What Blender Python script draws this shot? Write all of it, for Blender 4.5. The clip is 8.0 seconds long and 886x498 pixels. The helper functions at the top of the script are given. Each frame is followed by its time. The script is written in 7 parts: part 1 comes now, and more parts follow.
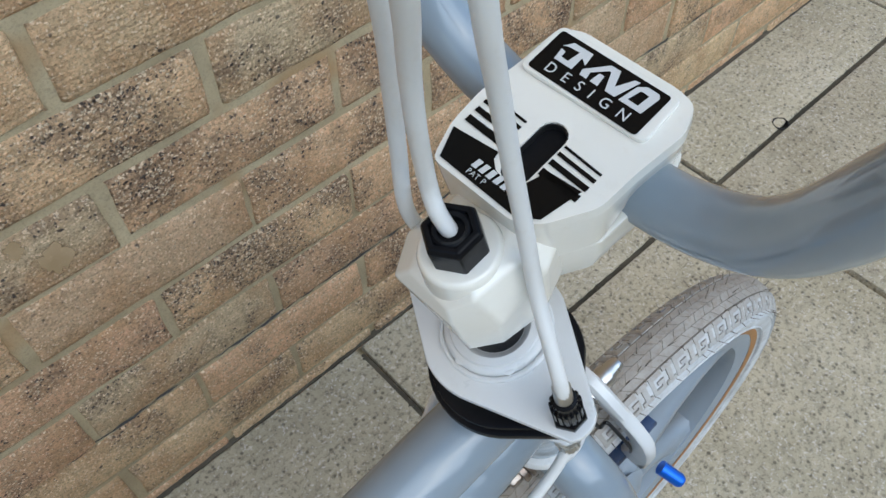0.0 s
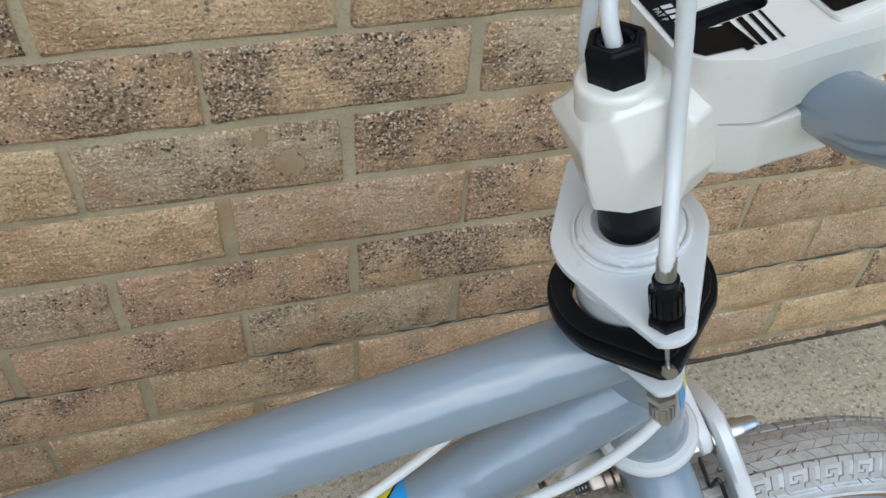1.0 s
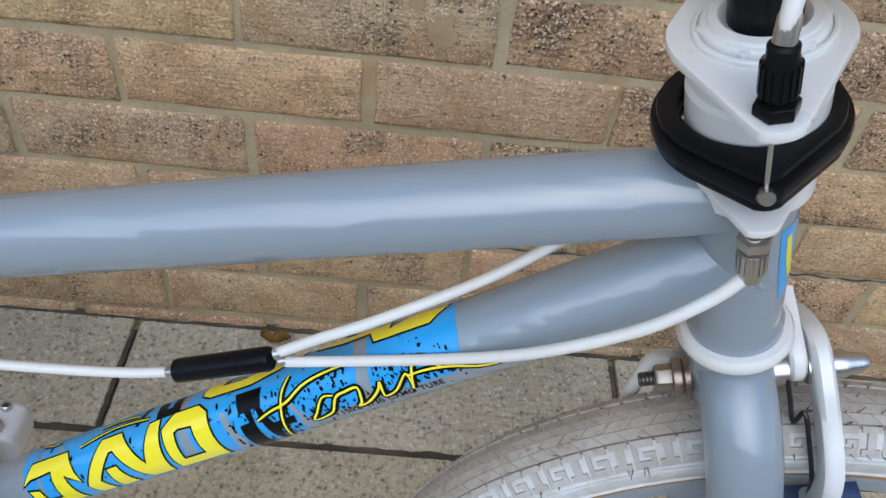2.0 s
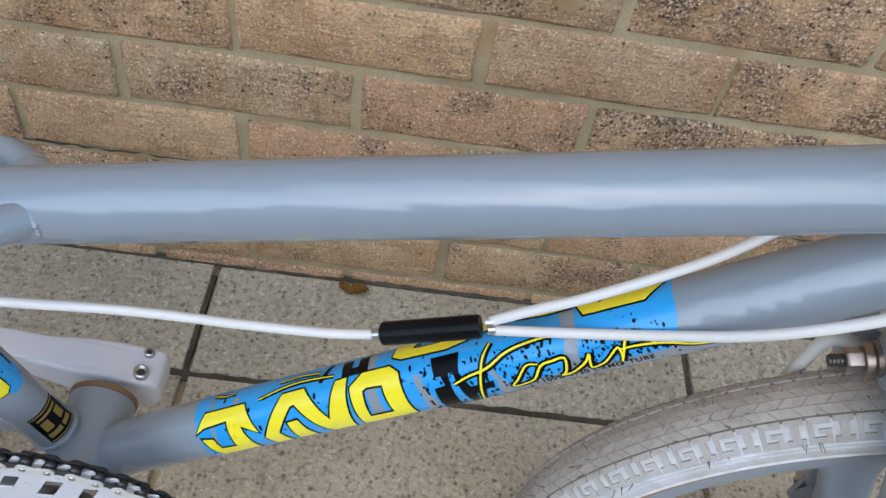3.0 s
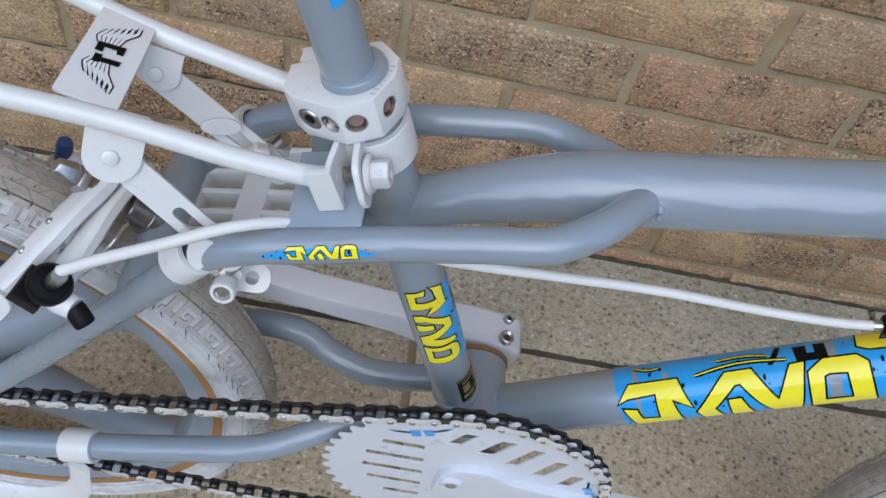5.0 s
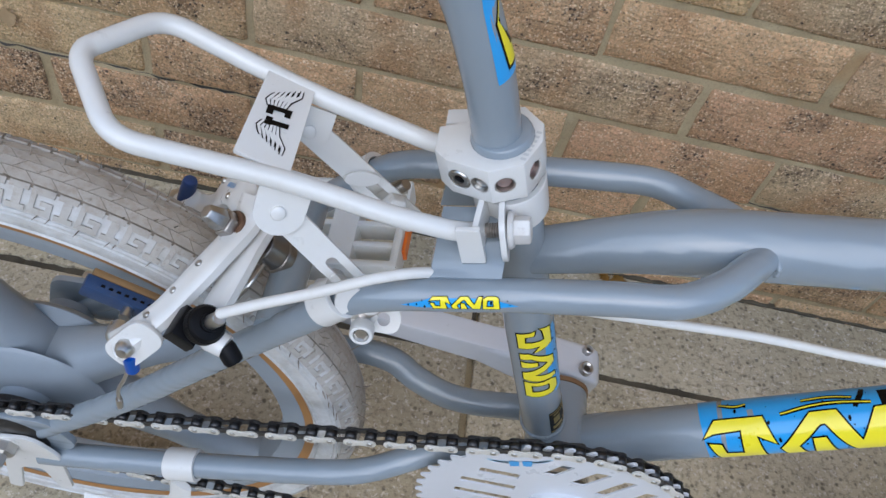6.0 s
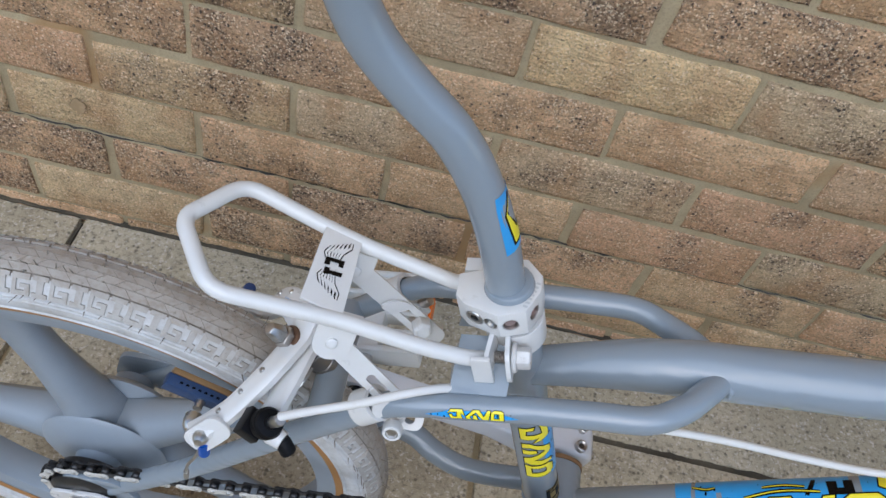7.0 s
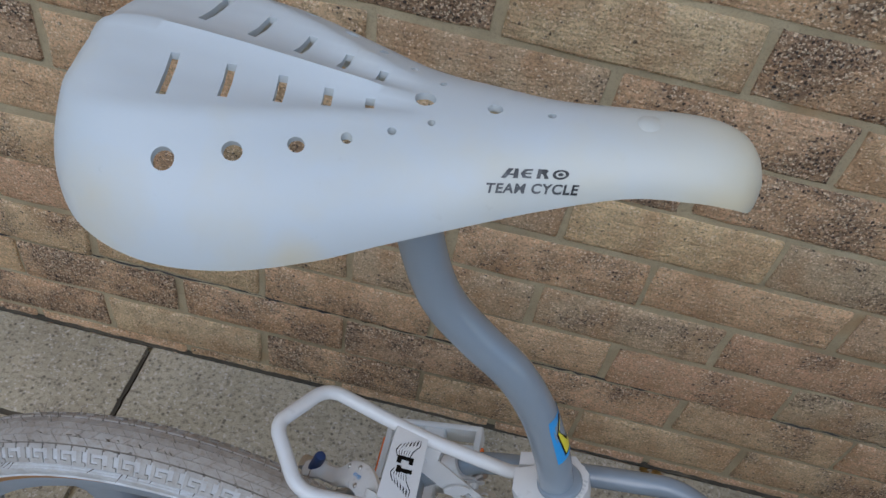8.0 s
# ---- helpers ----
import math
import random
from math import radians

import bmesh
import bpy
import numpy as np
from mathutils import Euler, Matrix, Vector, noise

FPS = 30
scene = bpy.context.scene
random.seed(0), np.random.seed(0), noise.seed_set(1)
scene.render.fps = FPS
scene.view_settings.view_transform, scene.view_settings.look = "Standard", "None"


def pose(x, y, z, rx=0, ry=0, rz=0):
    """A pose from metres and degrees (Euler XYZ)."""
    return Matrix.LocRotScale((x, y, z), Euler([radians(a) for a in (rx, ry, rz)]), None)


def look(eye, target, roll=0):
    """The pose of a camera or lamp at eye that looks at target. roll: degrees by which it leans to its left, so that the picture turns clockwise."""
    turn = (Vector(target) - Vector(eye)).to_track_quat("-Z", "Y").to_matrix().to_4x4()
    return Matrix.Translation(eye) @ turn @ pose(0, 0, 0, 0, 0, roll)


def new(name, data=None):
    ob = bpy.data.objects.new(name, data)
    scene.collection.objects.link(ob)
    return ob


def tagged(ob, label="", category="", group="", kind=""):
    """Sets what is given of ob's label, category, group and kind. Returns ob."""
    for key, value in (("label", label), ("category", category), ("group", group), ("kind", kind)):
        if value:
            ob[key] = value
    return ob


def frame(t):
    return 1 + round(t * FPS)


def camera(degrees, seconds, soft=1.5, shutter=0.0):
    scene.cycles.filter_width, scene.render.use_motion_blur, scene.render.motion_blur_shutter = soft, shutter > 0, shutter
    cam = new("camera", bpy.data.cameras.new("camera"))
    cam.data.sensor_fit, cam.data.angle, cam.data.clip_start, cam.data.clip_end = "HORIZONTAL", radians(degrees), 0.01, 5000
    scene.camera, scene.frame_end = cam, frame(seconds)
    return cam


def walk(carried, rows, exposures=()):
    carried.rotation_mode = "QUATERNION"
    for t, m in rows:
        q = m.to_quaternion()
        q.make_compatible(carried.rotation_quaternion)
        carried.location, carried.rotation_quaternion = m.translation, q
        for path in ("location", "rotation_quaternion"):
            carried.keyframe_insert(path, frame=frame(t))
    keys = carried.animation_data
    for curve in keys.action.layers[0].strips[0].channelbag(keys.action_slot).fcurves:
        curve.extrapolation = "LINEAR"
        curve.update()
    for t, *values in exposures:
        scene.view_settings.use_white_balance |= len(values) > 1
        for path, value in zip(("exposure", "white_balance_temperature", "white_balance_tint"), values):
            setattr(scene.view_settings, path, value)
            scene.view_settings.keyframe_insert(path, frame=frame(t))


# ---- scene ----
cam = camera(57.4, 8.0)
PATH = [
    (0, (-0.077, -0.482, 0.908), (0.721, 0.418, -0.69), -1.3),
    (0.5, (-0.099, -0.515, 0.886), (0.619, 0.615, -0.599), 1.5),
    (1, (-0.089, -0.564, 0.844), (0.353, 0.806, -0.544), 3.7),
    (1.2, (-0.068, -0.586, 0.815), (0.215, 0.857, -0.54), 4.3),
    (2.3, (-0.06, -0.603, 0.774), (0.007, 0.739, -0.707), 7.7),
    (2.5, (-0.092, -0.603, 0.774), (-0.014, 0.72, -0.724), 8.9),
    (3, (-0.164, -0.605, 0.779), (-0.06, 0.683, -0.747), 10.8),
    (3.5, (-0.243, -0.61, 0.772), (-0.115, 0.647, -0.779), 13.0),
    (4, (-0.32, -0.613, 0.763), (-0.177, 0.62, -0.805), 14.5),
    (4.5, (-0.378, -0.618, 0.759), (-0.234, 0.595, -0.824), 15.2),
    (5, (-0.427, -0.628, 0.764), (-0.295, 0.579, -0.825), 15.5),
    (5.2, (-0.445, -0.629, 0.764), (-0.319, 0.578, -0.825), 15.6),
    (6.3, (-0.492, -0.638, 0.812), (-0.389, 0.579, -0.771), 15.9),
    (6.5, (-0.492, -0.644, 0.835), (-0.396, 0.579, -0.744), 15.9),
    (7, (-0.508, -0.648, 0.892), (-0.445, 0.609, -0.662), 15.6),
    (7.5, (-0.527, -0.634, 0.95), (-0.522, 0.681, -0.557), 13.8),
    (8, (-0.544, -0.635, 0.992), (-0.599, 0.74, -0.459), 11.8),
]
walk(cam, [(t, look(eye, target, roll)) for t, eye, target, roll in PATH],
     exposures=[(0.0, 1.06, 6100, 4), (1.0, 1.06, 6150, 4), (2.5, 1.17, 6200, 10), (4.0, 1.13, 6200, 10), (5.0, 1.03, 6150, 10), (7.0, 1.03, 6200, 10), (7.5, 0.93, 6150, 10), (8.0, 0.46, 6000, 10)])

# ---- daylight: open shade beside a house wall ----
world = bpy.data.worlds.new("sky")
scene.world = world
world.use_nodes = True
SKY = world.node_tree.nodes.new("ShaderNodeTexSky")
SKY.sky_type = "NISHITA"
SKY.sun_disc = False
SKY.sun_elevation, SKY.sun_rotation = radians(45), radians(186)
SKY.air_density, SKY.dust_density = 1.0, 1.0
BG = world.node_tree.nodes["Background"]
BG.inputs["Strength"].default_value = 0.12
world.node_tree.links.new(SKY.outputs[0], BG.inputs["Color"])
sun = new("sun", bpy.data.lights.new("sun", "SUN"))
sun.data.energy, sun.data.angle, sun.data.color = 0.8, radians(80), (0.93, 0.985, 1.0)
sun.matrix_world = look((0, 0, 0), (0.1, 0.72, -0.70))

# ---- materials ----
def mat(name, color, rough=0.5, metal=0.0, coat=0.0, spec=0.5):
    m = bpy.data.materials.new(name)
    m.use_nodes = True
    b = m.node_tree.nodes["Principled BSDF"]
    b.inputs["Base Color"].default_value = (*color, 1)
    b.inputs["Roughness"].default_value = rough
    b.inputs["Metallic"].default_value = metal
    b.inputs["Coat Weight"].default_value = coat
    b.inputs["Coat Roughness"].default_value = 0.06
    b.inputs["Specular IOR Level"].default_value = spec
    return m


class Nodes:
    """Short hand for building a material's nodes."""

    def __init__(self, m):
        self.t = m.node_tree
        self.b = self.t.nodes["Principled BSDF"]
        self.p = self.t.nodes.new("ShaderNodeTexCoord").outputs["Object"]

    def node(self, kind, **values):
        n = self.t.nodes.new(kind)
        for key, value in values.items():
            n.inputs[key.replace("_", " ")].default_value = value
        return n

    def link(self, a, b):
        self.t.links.new(a, b)

    def noise(self, scale, detail=4.0, rough=0.6, offset=None):
        n = self.node("ShaderNodeTexNoise", Scale=scale, Detail=detail, Roughness=rough)
        self.link(offset or self.p, n.inputs["Vector"])
        return n.outputs["Fac"]

    def ramp(self, fac, stops):
        r = self.t.nodes.new("ShaderNodeValToRGB")
        e = r.color_ramp.elements
        while len(e) < len(stops):
            e.new(0.5)
        for s, (at, c) in zip(e, stops):
            s.position = at
            s.color = (*c, 1) if len(c) == 3 else c
        self.link(fac, r.inputs["Fac"])
        return r.outputs["Color"]

    def mix(self, fac, a, b, blend="MIX"):
        n = self.t.nodes.new("ShaderNodeMix")
        n.data_type, n.blend_type = "RGBA", blend
        for socket, value in ((n.inputs["Factor"], fac), (n.inputs["A"], a), (n.inputs["B"], b)):
            if isinstance(value, (int, float)):
                socket.default_value = value
            elif isinstance(value, tuple):
                socket.default_value = (*value, 1)
            else:
                self.link(value, socket)
        return n.outputs["Result"]

    def math(self, op, a, b=0.0):
        n = self.t.nodes.new("ShaderNodeMath")
        n.operation = op
        for socket, value in zip(n.inputs, (a, b)):
            if isinstance(value, (int, float)):
                socket.default_value = value
            else:
                self.link(value, socket)
        return n.outputs[0]

    def bump(self, height, strength, distance):
        n = self.node("ShaderNodeBump", Strength=strength, Distance=distance)
        self.link(height, n.inputs["Height"])
        self.link(n.outputs["Normal"], self.b.inputs["Normal"])


def worn(name, color, rough, dirt, dirt_amount=0.5, coat=0.0, metal=0.0, bump=0.0002):
    """Paint or plastic with faint grime in patches, speckles and uneven gloss."""
    m = mat(name, color, rough, metal, coat)
    n = Nodes(m)
    big = n.ramp(n.noise(14, 5), [(0.45, (0, 0, 0)), (0.75, (1, 1, 1))])
    fine = n.ramp(n.noise(160, 6, 0.7), [(0.56, (0, 0, 0)), (0.74, (1, 1, 1))])
    both = n.math("MULTIPLY", n.math("ADD", big, n.math("MULTIPLY", fine, 0.6)), dirt_amount)
    n.link(n.mix(both, color, dirt), n.b.inputs["Base Color"])
    n.link(n.math("ADD", n.math("MULTIPLY", n.noise(60, 5), 0.16), rough - 0.08), n.b.inputs["Roughness"])
    n.bump(n.noise(420, 4), 0.25, bump)
    return m


def brick_material():
    m = mat("brick", (0.5, 0.36, 0.24), 0.93, spec=0.3)
    n = Nodes(m)
    rnd = n.math("FRACT", n.math("ADD", n.t.nodes.new("ShaderNodeObjectInfo").outputs["Random"], n.t.nodes.new("ShaderNodeNewGeometry").outputs["Random Per Island"]))
    comb = n.node("ShaderNodeCombineXYZ")
    n.link(n.math("MULTIPLY", rnd, 37.0), comb.inputs[0])
    n.link(n.math("MULTIPLY", rnd, 91.0), comb.inputs[2])
    shift = n.node("ShaderNodeVectorMath")
    shift.operation = "ADD"
    n.link(n.p, shift.inputs[0])
    n.link(comb.outputs[0], shift.inputs[1])
    q = shift.outputs[0]
    rnd2 = n.math("FRACT", n.math("MULTIPLY", rnd, 7.31))
    base = n.ramp(rnd, [(0.0, (0.88, 0.665, 0.40)), (0.2, (0.85, 0.55, 0.36)), (0.4, (0.76, 0.59, 0.37)), (0.55, (0.90, 0.635, 0.40)),
                        (0.75, (0.74, 0.47, 0.31)), (0.9, (0.68, 0.54, 0.37)), (1.0, (0.90, 0.70, 0.44))])
    # reddish and brown clouds
    base = n.mix(n.math("MULTIPLY", n.ramp(n.noise(13, 4, 0.6, q), [(0.45, (0, 0, 0)), (0.62, (1, 1, 1))]), 0.75), base, (0.58, 0.355, 0.205))
    base = n.mix(n.math("MULTIPLY", n.ramp(n.noise(48, 5, 0.7, q), [(0.42, (0, 0, 0)), (0.7, (1, 1, 1))]), 0.5), base, (0.42, 0.30, 0.185))
    # drag creases along the brick, their shade painted darker
    st = n.node("ShaderNodeMapping")
    st.inputs["Scale"].default_value = (34, 60, 230)
    n.link(q, st.inputs["Vector"])
    drag = n.node("ShaderNodeTexNoise", Scale=1.0, Detail=6.0, Roughness=0.7, Distortion=0.6)
    n.link(st.outputs[0], drag.inputs["Vector"])
    crease = n.ramp(drag.outputs["Fac"], [(0.34, (1, 1, 1)), (0.44, (0, 0, 0))])
    base = n.mix(n.math("MULTIPLY", crease, 0.38), base, (0.24, 0.17, 0.11))
    # grains: a dark kiln flash where the mask is high, pale grit among it with highlights painted in
    where = n.math("ADD", n.noise(15, 4, 0.6, q), n.math("MULTIPLY", n.math("SUBTRACT", rnd2, 0.5), 0.26))
    flash = n.ramp(where, [(0.50, (0.0, 0.0, 0.0)), (0.60, (0.45, 0.45, 0.45)), (0.72, (1, 1, 1))])
    warp = n.node("ShaderNodeTexNoise", Scale=330.0, Detail=2.0)
    n.link(q, warp.inputs["Vector"])
    bend = n.node("ShaderNodeVectorMath")
    bend.operation = "MULTIPLY_ADD"
    n.link(warp.outputs["Color"], bend.inputs[0])
    bend.inputs[1].default_value = (0.0042, 0.0042, 0.0042)
    n.link(q, bend.inputs[2])

    def grains(scale):
        v = n.node("ShaderNodeTexVoronoi", Scale=scale)
        n.link(bend.outputs[0], v.inputs["Vector"])
        sep = n.node("ShaderNodeSeparateColor")
        n.link(v.outputs["Color"], sep.inputs[0])
        return v.outputs["Distance"], sep
    d1, s1 = grains(250.0)
    d2, s2 = grains(430.0)
    core1 = n.ramp(d1, [(0.34, (1, 1, 1)), (0.52, (0, 0, 0))])
    core2 = n.ramp(d2, [(0.34, (1, 1, 1)), (0.56, (0, 0, 0))])
    tint = n.mix(n.math("MULTIPLY", flash, 0.48), base, (0.27, 0.18, 0.135))
    # shade between grains, painted as dark brown in the colour
    pit_shade = n.math("MULTIPLY", n.ramp(d1, [(0.42, (0, 0, 0)), (0.66, (1, 1, 1))]), n.math("ADD", n.math("MULTIPLY", flash, 0.55), 0.16))
    tint = n.mix(pit_shade, tint, (0.15, 0.10, 0.07))
    for sep, core, cut in ((s1, core1, 0.97), (s2, core2, 0.99)):
        pick = n.math("ADD", sep.outputs[0], n.math("MULTIPLY", flash, 0.32))
        dark = n.math("MULTIPLY", n.ramp(pick, [(cut, (0, 0, 0)), (cut + 0.05, (1, 1, 1))]), core)
        tint = n.mix(n.math("MULTIPLY", dark, 0.9), tint, (0.055, 0.045, 0.045))
        pick = n.math("ADD", sep.outputs[1], n.math("MULTIPLY", flash, 0.20))
        pale = n.math("MULTIPLY", n.ramp(pick, [(cut - 0.18, (0, 0, 0)), (cut - 0.10, (1, 1, 1))]), core)
        tint = n.mix(n.math("MULTIPLY", pale, 0.8), tint, (0.92, 0.76, 0.58))
    shade = n.ramp(n.noise(420, 4, 0.7, q), [(0.34, (0.55, 0.50, 0.44)), (0.50, (1.15, 1.13, 1.10))])
    tint = n.mix(0.8, tint, shade, "MULTIPLY")
    tint = n.mix(1.0, tint, (1.03, 1.0, 0.92), "MULTIPLY")
    n.link(tint, n.b.inputs["Base Color"])
    dome = n.ramp(d1, [(0.1, (1, 1, 1)), (0.6, (0, 0, 0))])
    grit = n.math("MULTIPLY", n.math("MULTIPLY", dome, n.ramp(s1.outputs[2], [(0.35, (0, 0, 0)), (0.5, (1, 1, 1))])), n.math("ADD", n.math("MULTIPLY", flash, 0.8), 0.6))
    h = n.math("ADD", n.math("MULTIPLY", drag.outputs["Fac"], 1.5), n.math("MULTIPLY", n.noise(360, 5, 0.75, q), 0.8))
    n.bump(n.math("ADD", h, grit), 1.0, 0.0040)
    return m


def mortar_material():
    m = mat("mortar", (0.4, 0.33, 0.22), 0.95, spec=0.3)
    n = Nodes(m)
    c = n.ramp(n.noise(9, 5), [(0.3, (0.31, 0.245, 0.145)), (0.5, (0.42, 0.34, 0.21)), (0.7, (0.52, 0.43, 0.275))])
    c = n.mix(n.math("MULTIPLY", n.ramp(n.noise(500, 3), [(0.5, (0, 0, 0)), (0.7, (1, 1, 1))]), 0.4), c, (0.17, 0.14, 0.095))
    # rusty runs in places
    c = n.mix(n.math("MULTIPLY", n.ramp(n.noise(6, 3, 0.5), [(0.60, (0, 0, 0)), (0.68, (1, 1, 1))]), 0.65), c, (0.36, 0.19, 0.07))
    n.link(c, n.b.inputs["Base Color"])
    n.bump(n.math("ADD", n.noise(380, 5, 0.7), n.noise(60, 3)), 0.8, 0.0016)
    return m


def slab_material():
    m = mat("concrete", (0.36, 0.31, 0.24), 0.92, spec=0.3)
    n = Nodes(m)
    rnd = n.t.nodes.new("ShaderNodeObjectInfo").outputs["Random"]
    c = n.ramp(n.noise(5, 6, 0.65), [(0.25, (0.41, 0.345, 0.225)), (0.5, (0.535, 0.46, 0.32)), (0.75, (0.635, 0.555, 0.405))])
    c = n.mix(n.math("MULTIPLY", rnd, 0.25), c, (0.30, 0.25, 0.18))
    # blotches, grit holes, pale and dark aggregate
    c = n.mix(n.math("MULTIPLY", n.ramp(n.noise(38, 5, 0.7), [(0.48, (0, 0, 0)), (0.68, (1, 1, 1))]), 0.42), c, (0.27, 0.225, 0.165))
    c = n.mix(n.math("MULTIPLY", n.ramp(n.noise(150, 5, 0.75), [(0.5, (0, 0, 0)), (0.62, (1, 1, 1))]), 0.68), c, (0.15, 0.12, 0.085))
    c = n.mix(n.math("MULTIPLY", n.ramp(n.noise(190, 4, 0.7), [(0.56, (0, 0, 0)), (0.65, (1, 1, 1))]), 0.8), c, (0.70, 0.64, 0.54))
    v = n.node("ShaderNodeTexVoronoi", Scale=170.0)
    n.link(n.p, v.inputs["Vector"])
    sep = n.node("ShaderNodeSeparateColor")
    n.link(v.outputs["Color"], sep.inputs[0])
    core = n.ramp(v.outputs["Distance"], [(0.25, (1, 1, 1)), (0.5, (0, 0, 0))])
    c = n.mix(n.math("MULTIPLY", n.math("MULTIPLY", n.ramp(sep.outputs[0], [(0.84, (0, 0, 0)), (0.9, (1, 1, 1))]), core), 0.7), c, (0.09, 0.075, 0.055))
    n.link(c, n.b.inputs["Base Color"])
    n.bump(n.math("ADD", n.noise(180, 6, 0.75), n.noise(30, 4)), 0.8, 0.0022)
    return m


BRICK, MORTAR, SLAB = brick_material(), mortar_material(), slab_material()
GREY, GREY_ACROSS, GREY_UP = (worn(name, (0.225, 0.268, 0.305), 0.45, (0.20, 0.215, 0.23), 0.10, coat=1.0, bump=0.00004) for name in ("blue_grey_paint", "blue_grey_paint_on_the_bar", "blue_grey_paint_on_upright_tubes"))
MAGS = worn("grey_nylon", (0.255, 0.295, 0.335), 0.42, (0.2, 0.2, 0.2), 0.25)
WHITE = worn("white_paint", (0.67, 0.665, 0.645), 0.3, (0.52, 0.46, 0.36), 0.22, coat=0.4, bump=0.00005)
IVORY = worn("ivory_enamel", (0.82, 0.785, 0.70), 0.22, (0.62, 0.55, 0.42), 0.25, coat=0.6, bump=0.00004)
CABLE = worn("white_cable_housing", (0.68, 0.67, 0.64), 0.4, (0.5, 0.42, 0.3), 0.3)
COOLWHITE = worn("cool_white_paint", (0.63, 0.65, 0.69), 0.3, (0.50, 0.49, 0.47), 0.2, coat=0.4, bump=0.00005)
PLASTIC = worn("aged_white_plastic", (0.66, 0.67, 0.65), 0.42, (0.60, 0.52, 0.36), 0.4, bump=0.00005)
BLACK = worn("black_paint", (0.006, 0.006, 0.007), 0.22, (0.06, 0.06, 0.06), 0.12)
BLACK.node_tree.nodes["Principled BSDF"].inputs["Specular IOR Level"].default_value = 0.09
RUBBER = worn("black_plastic", (0.005, 0.005, 0.006), 0.45, (0.035, 0.032, 0.03), 0.25)
RUBBER.node_tree.nodes["Principled BSDF"].inputs["Specular IOR Level"].default_value = 0.15
STEEL = worn("steel", (0.55, 0.54, 0.52), 0.3, (0.22, 0.17, 0.12), 0.35, metal=1.0)
DARKSTEEL = worn("dark_steel", (0.05, 0.05, 0.052), 0.38, (0.25, 0.23, 0.2), 0.3, metal=0.8)
DULLSTEEL = worn("dull_steel", (0.25, 0.23, 0.215), 0.36, (0.12, 0.08, 0.055), 0.6, metal=1.0)
RUSTBROWN = worn("rusted_washer", (0.16, 0.09, 0.055), 0.6, (0.05, 0.03, 0.02), 0.7, metal=0.3)
NUTSTEEL = worn("worn_nut_steel", (0.50, 0.49, 0.48), 0.32, (0.13, 0.11, 0.09), 1.0, metal=1.0, bump=0.0008)
RUSTSTEEL = worn("rusty_steel", (0.42, 0.39, 0.36), 0.4, (0.16, 0.09, 0.05), 0.9, metal=0.9)
BLUE = worn("sky_blue_vinyl", (0.02, 0.32, 0.72), 0.3, (0.05, 0.3, 0.6), 0.1, coat=0.5)
YELLOW = worn("yellow_vinyl", (0.86, 0.74, 0.02), 0.3, (0.7, 0.6, 0.05), 0.1, coat=0.5)
INK = mat("black_vinyl", (0.004, 0.004, 0.004), 0.25, spec=0.14)
CHROMEINK = mat("silver_print", (0.62, 0.61, 0.59), 0.4)
GOLD = mat("gold_print", (0.42, 0.31, 0.10), 0.4, 0.6)
TAN = worn("tan_sidewall", (0.36, 0.175, 0.055), 0.6, (0.24, 0.13, 0.06), 0.6)
BLUEANO = mat("blue_anodised", (0.01, 0.12, 0.6), 0.3, 0.6)
BLUEPAD = worn("blue_rubber", (0.016, 0.045, 0.12), 0.5, (0.09, 0.09, 0.10), 0.8)
PADTAN = worn("brown_rubber", (0.23, 0.13, 0.05), 0.6, (0.11, 0.075, 0.045), 0.7)
NAVY = worn("navy_rubber", (0.012, 0.045, 0.17), 0.45, (0.05, 0.06, 0.09), 0.4)
ORANGE = mat("orange_reflector", (0.75, 0.16, 0.02), 0.25)
LEAF = worn("dead_leaf", (0.30, 0.16, 0.03), 0.8, (0.1, 0.06, 0.02), 0.6)
DPC = mat("bitumen_felt", (0.06, 0.055, 0.05), 0.8)


def shoulder(n):
    """How far a spot of a tyre lies out from the dirty running surface, 0 to 1."""
    tc = n.node("ShaderNodeTexCoord")
    sep = n.node("ShaderNodeSeparateXYZ")
    n.link(tc.outputs["Object"], sep.inputs[0])
    far = n.node("ShaderNodeMapRange")
    n.link(n.math("ABSOLUTE", sep.outputs[1], 0.0), far.inputs["Value"])
    far.inputs["From Min"].default_value, far.inputs["From Max"].default_value = 0.0085, 0.0185
    return far.outputs[0]


def tyre_material(name, stops, whiter):
    """Off-white rubber gone tan with dust, cleaner towards the sidewall."""
    m = mat(name, (0.5, 0.46, 0.4), 0.78)
    n = Nodes(m)
    c = n.ramp(n.noise(26, 6, 0.7), stops)
    c = n.mix(n.math("MULTIPLY", n.ramp(n.noise(190, 5, 0.75), [(0.48, (0, 0, 0)), (0.68, (1, 1, 1))]), 0.55), c, (0.25, 0.19, 0.13))
    c = n.mix(n.math("MULTIPLY", n.ramp(n.noise(90, 4, 0.7), [(0.63, (0, 0, 0)), (0.72, (1, 1, 1))]), 0.75), c, (0.12, 0.09, 0.06))
    clean = n.ramp(n.noise(40, 5, 0.65), [(0.3, (0.46, 0.455, 0.43)), (0.6, (0.62, 0.63, 0.63))])
    c = n.mix(n.math("MULTIPLY", n.math("MULTIPLY", shoulder(n), n.ramp(n.noise(55, 5, 0.7), [(0.34, (0.45, 0.45, 0.45)), (0.56, (1, 1, 1))])), whiter), c, clean)
    n.link(c, n.b.inputs["Base Color"])
    n.bump(n.noise(600, 4, 0.7), 0.5, 0.0006)
    return m


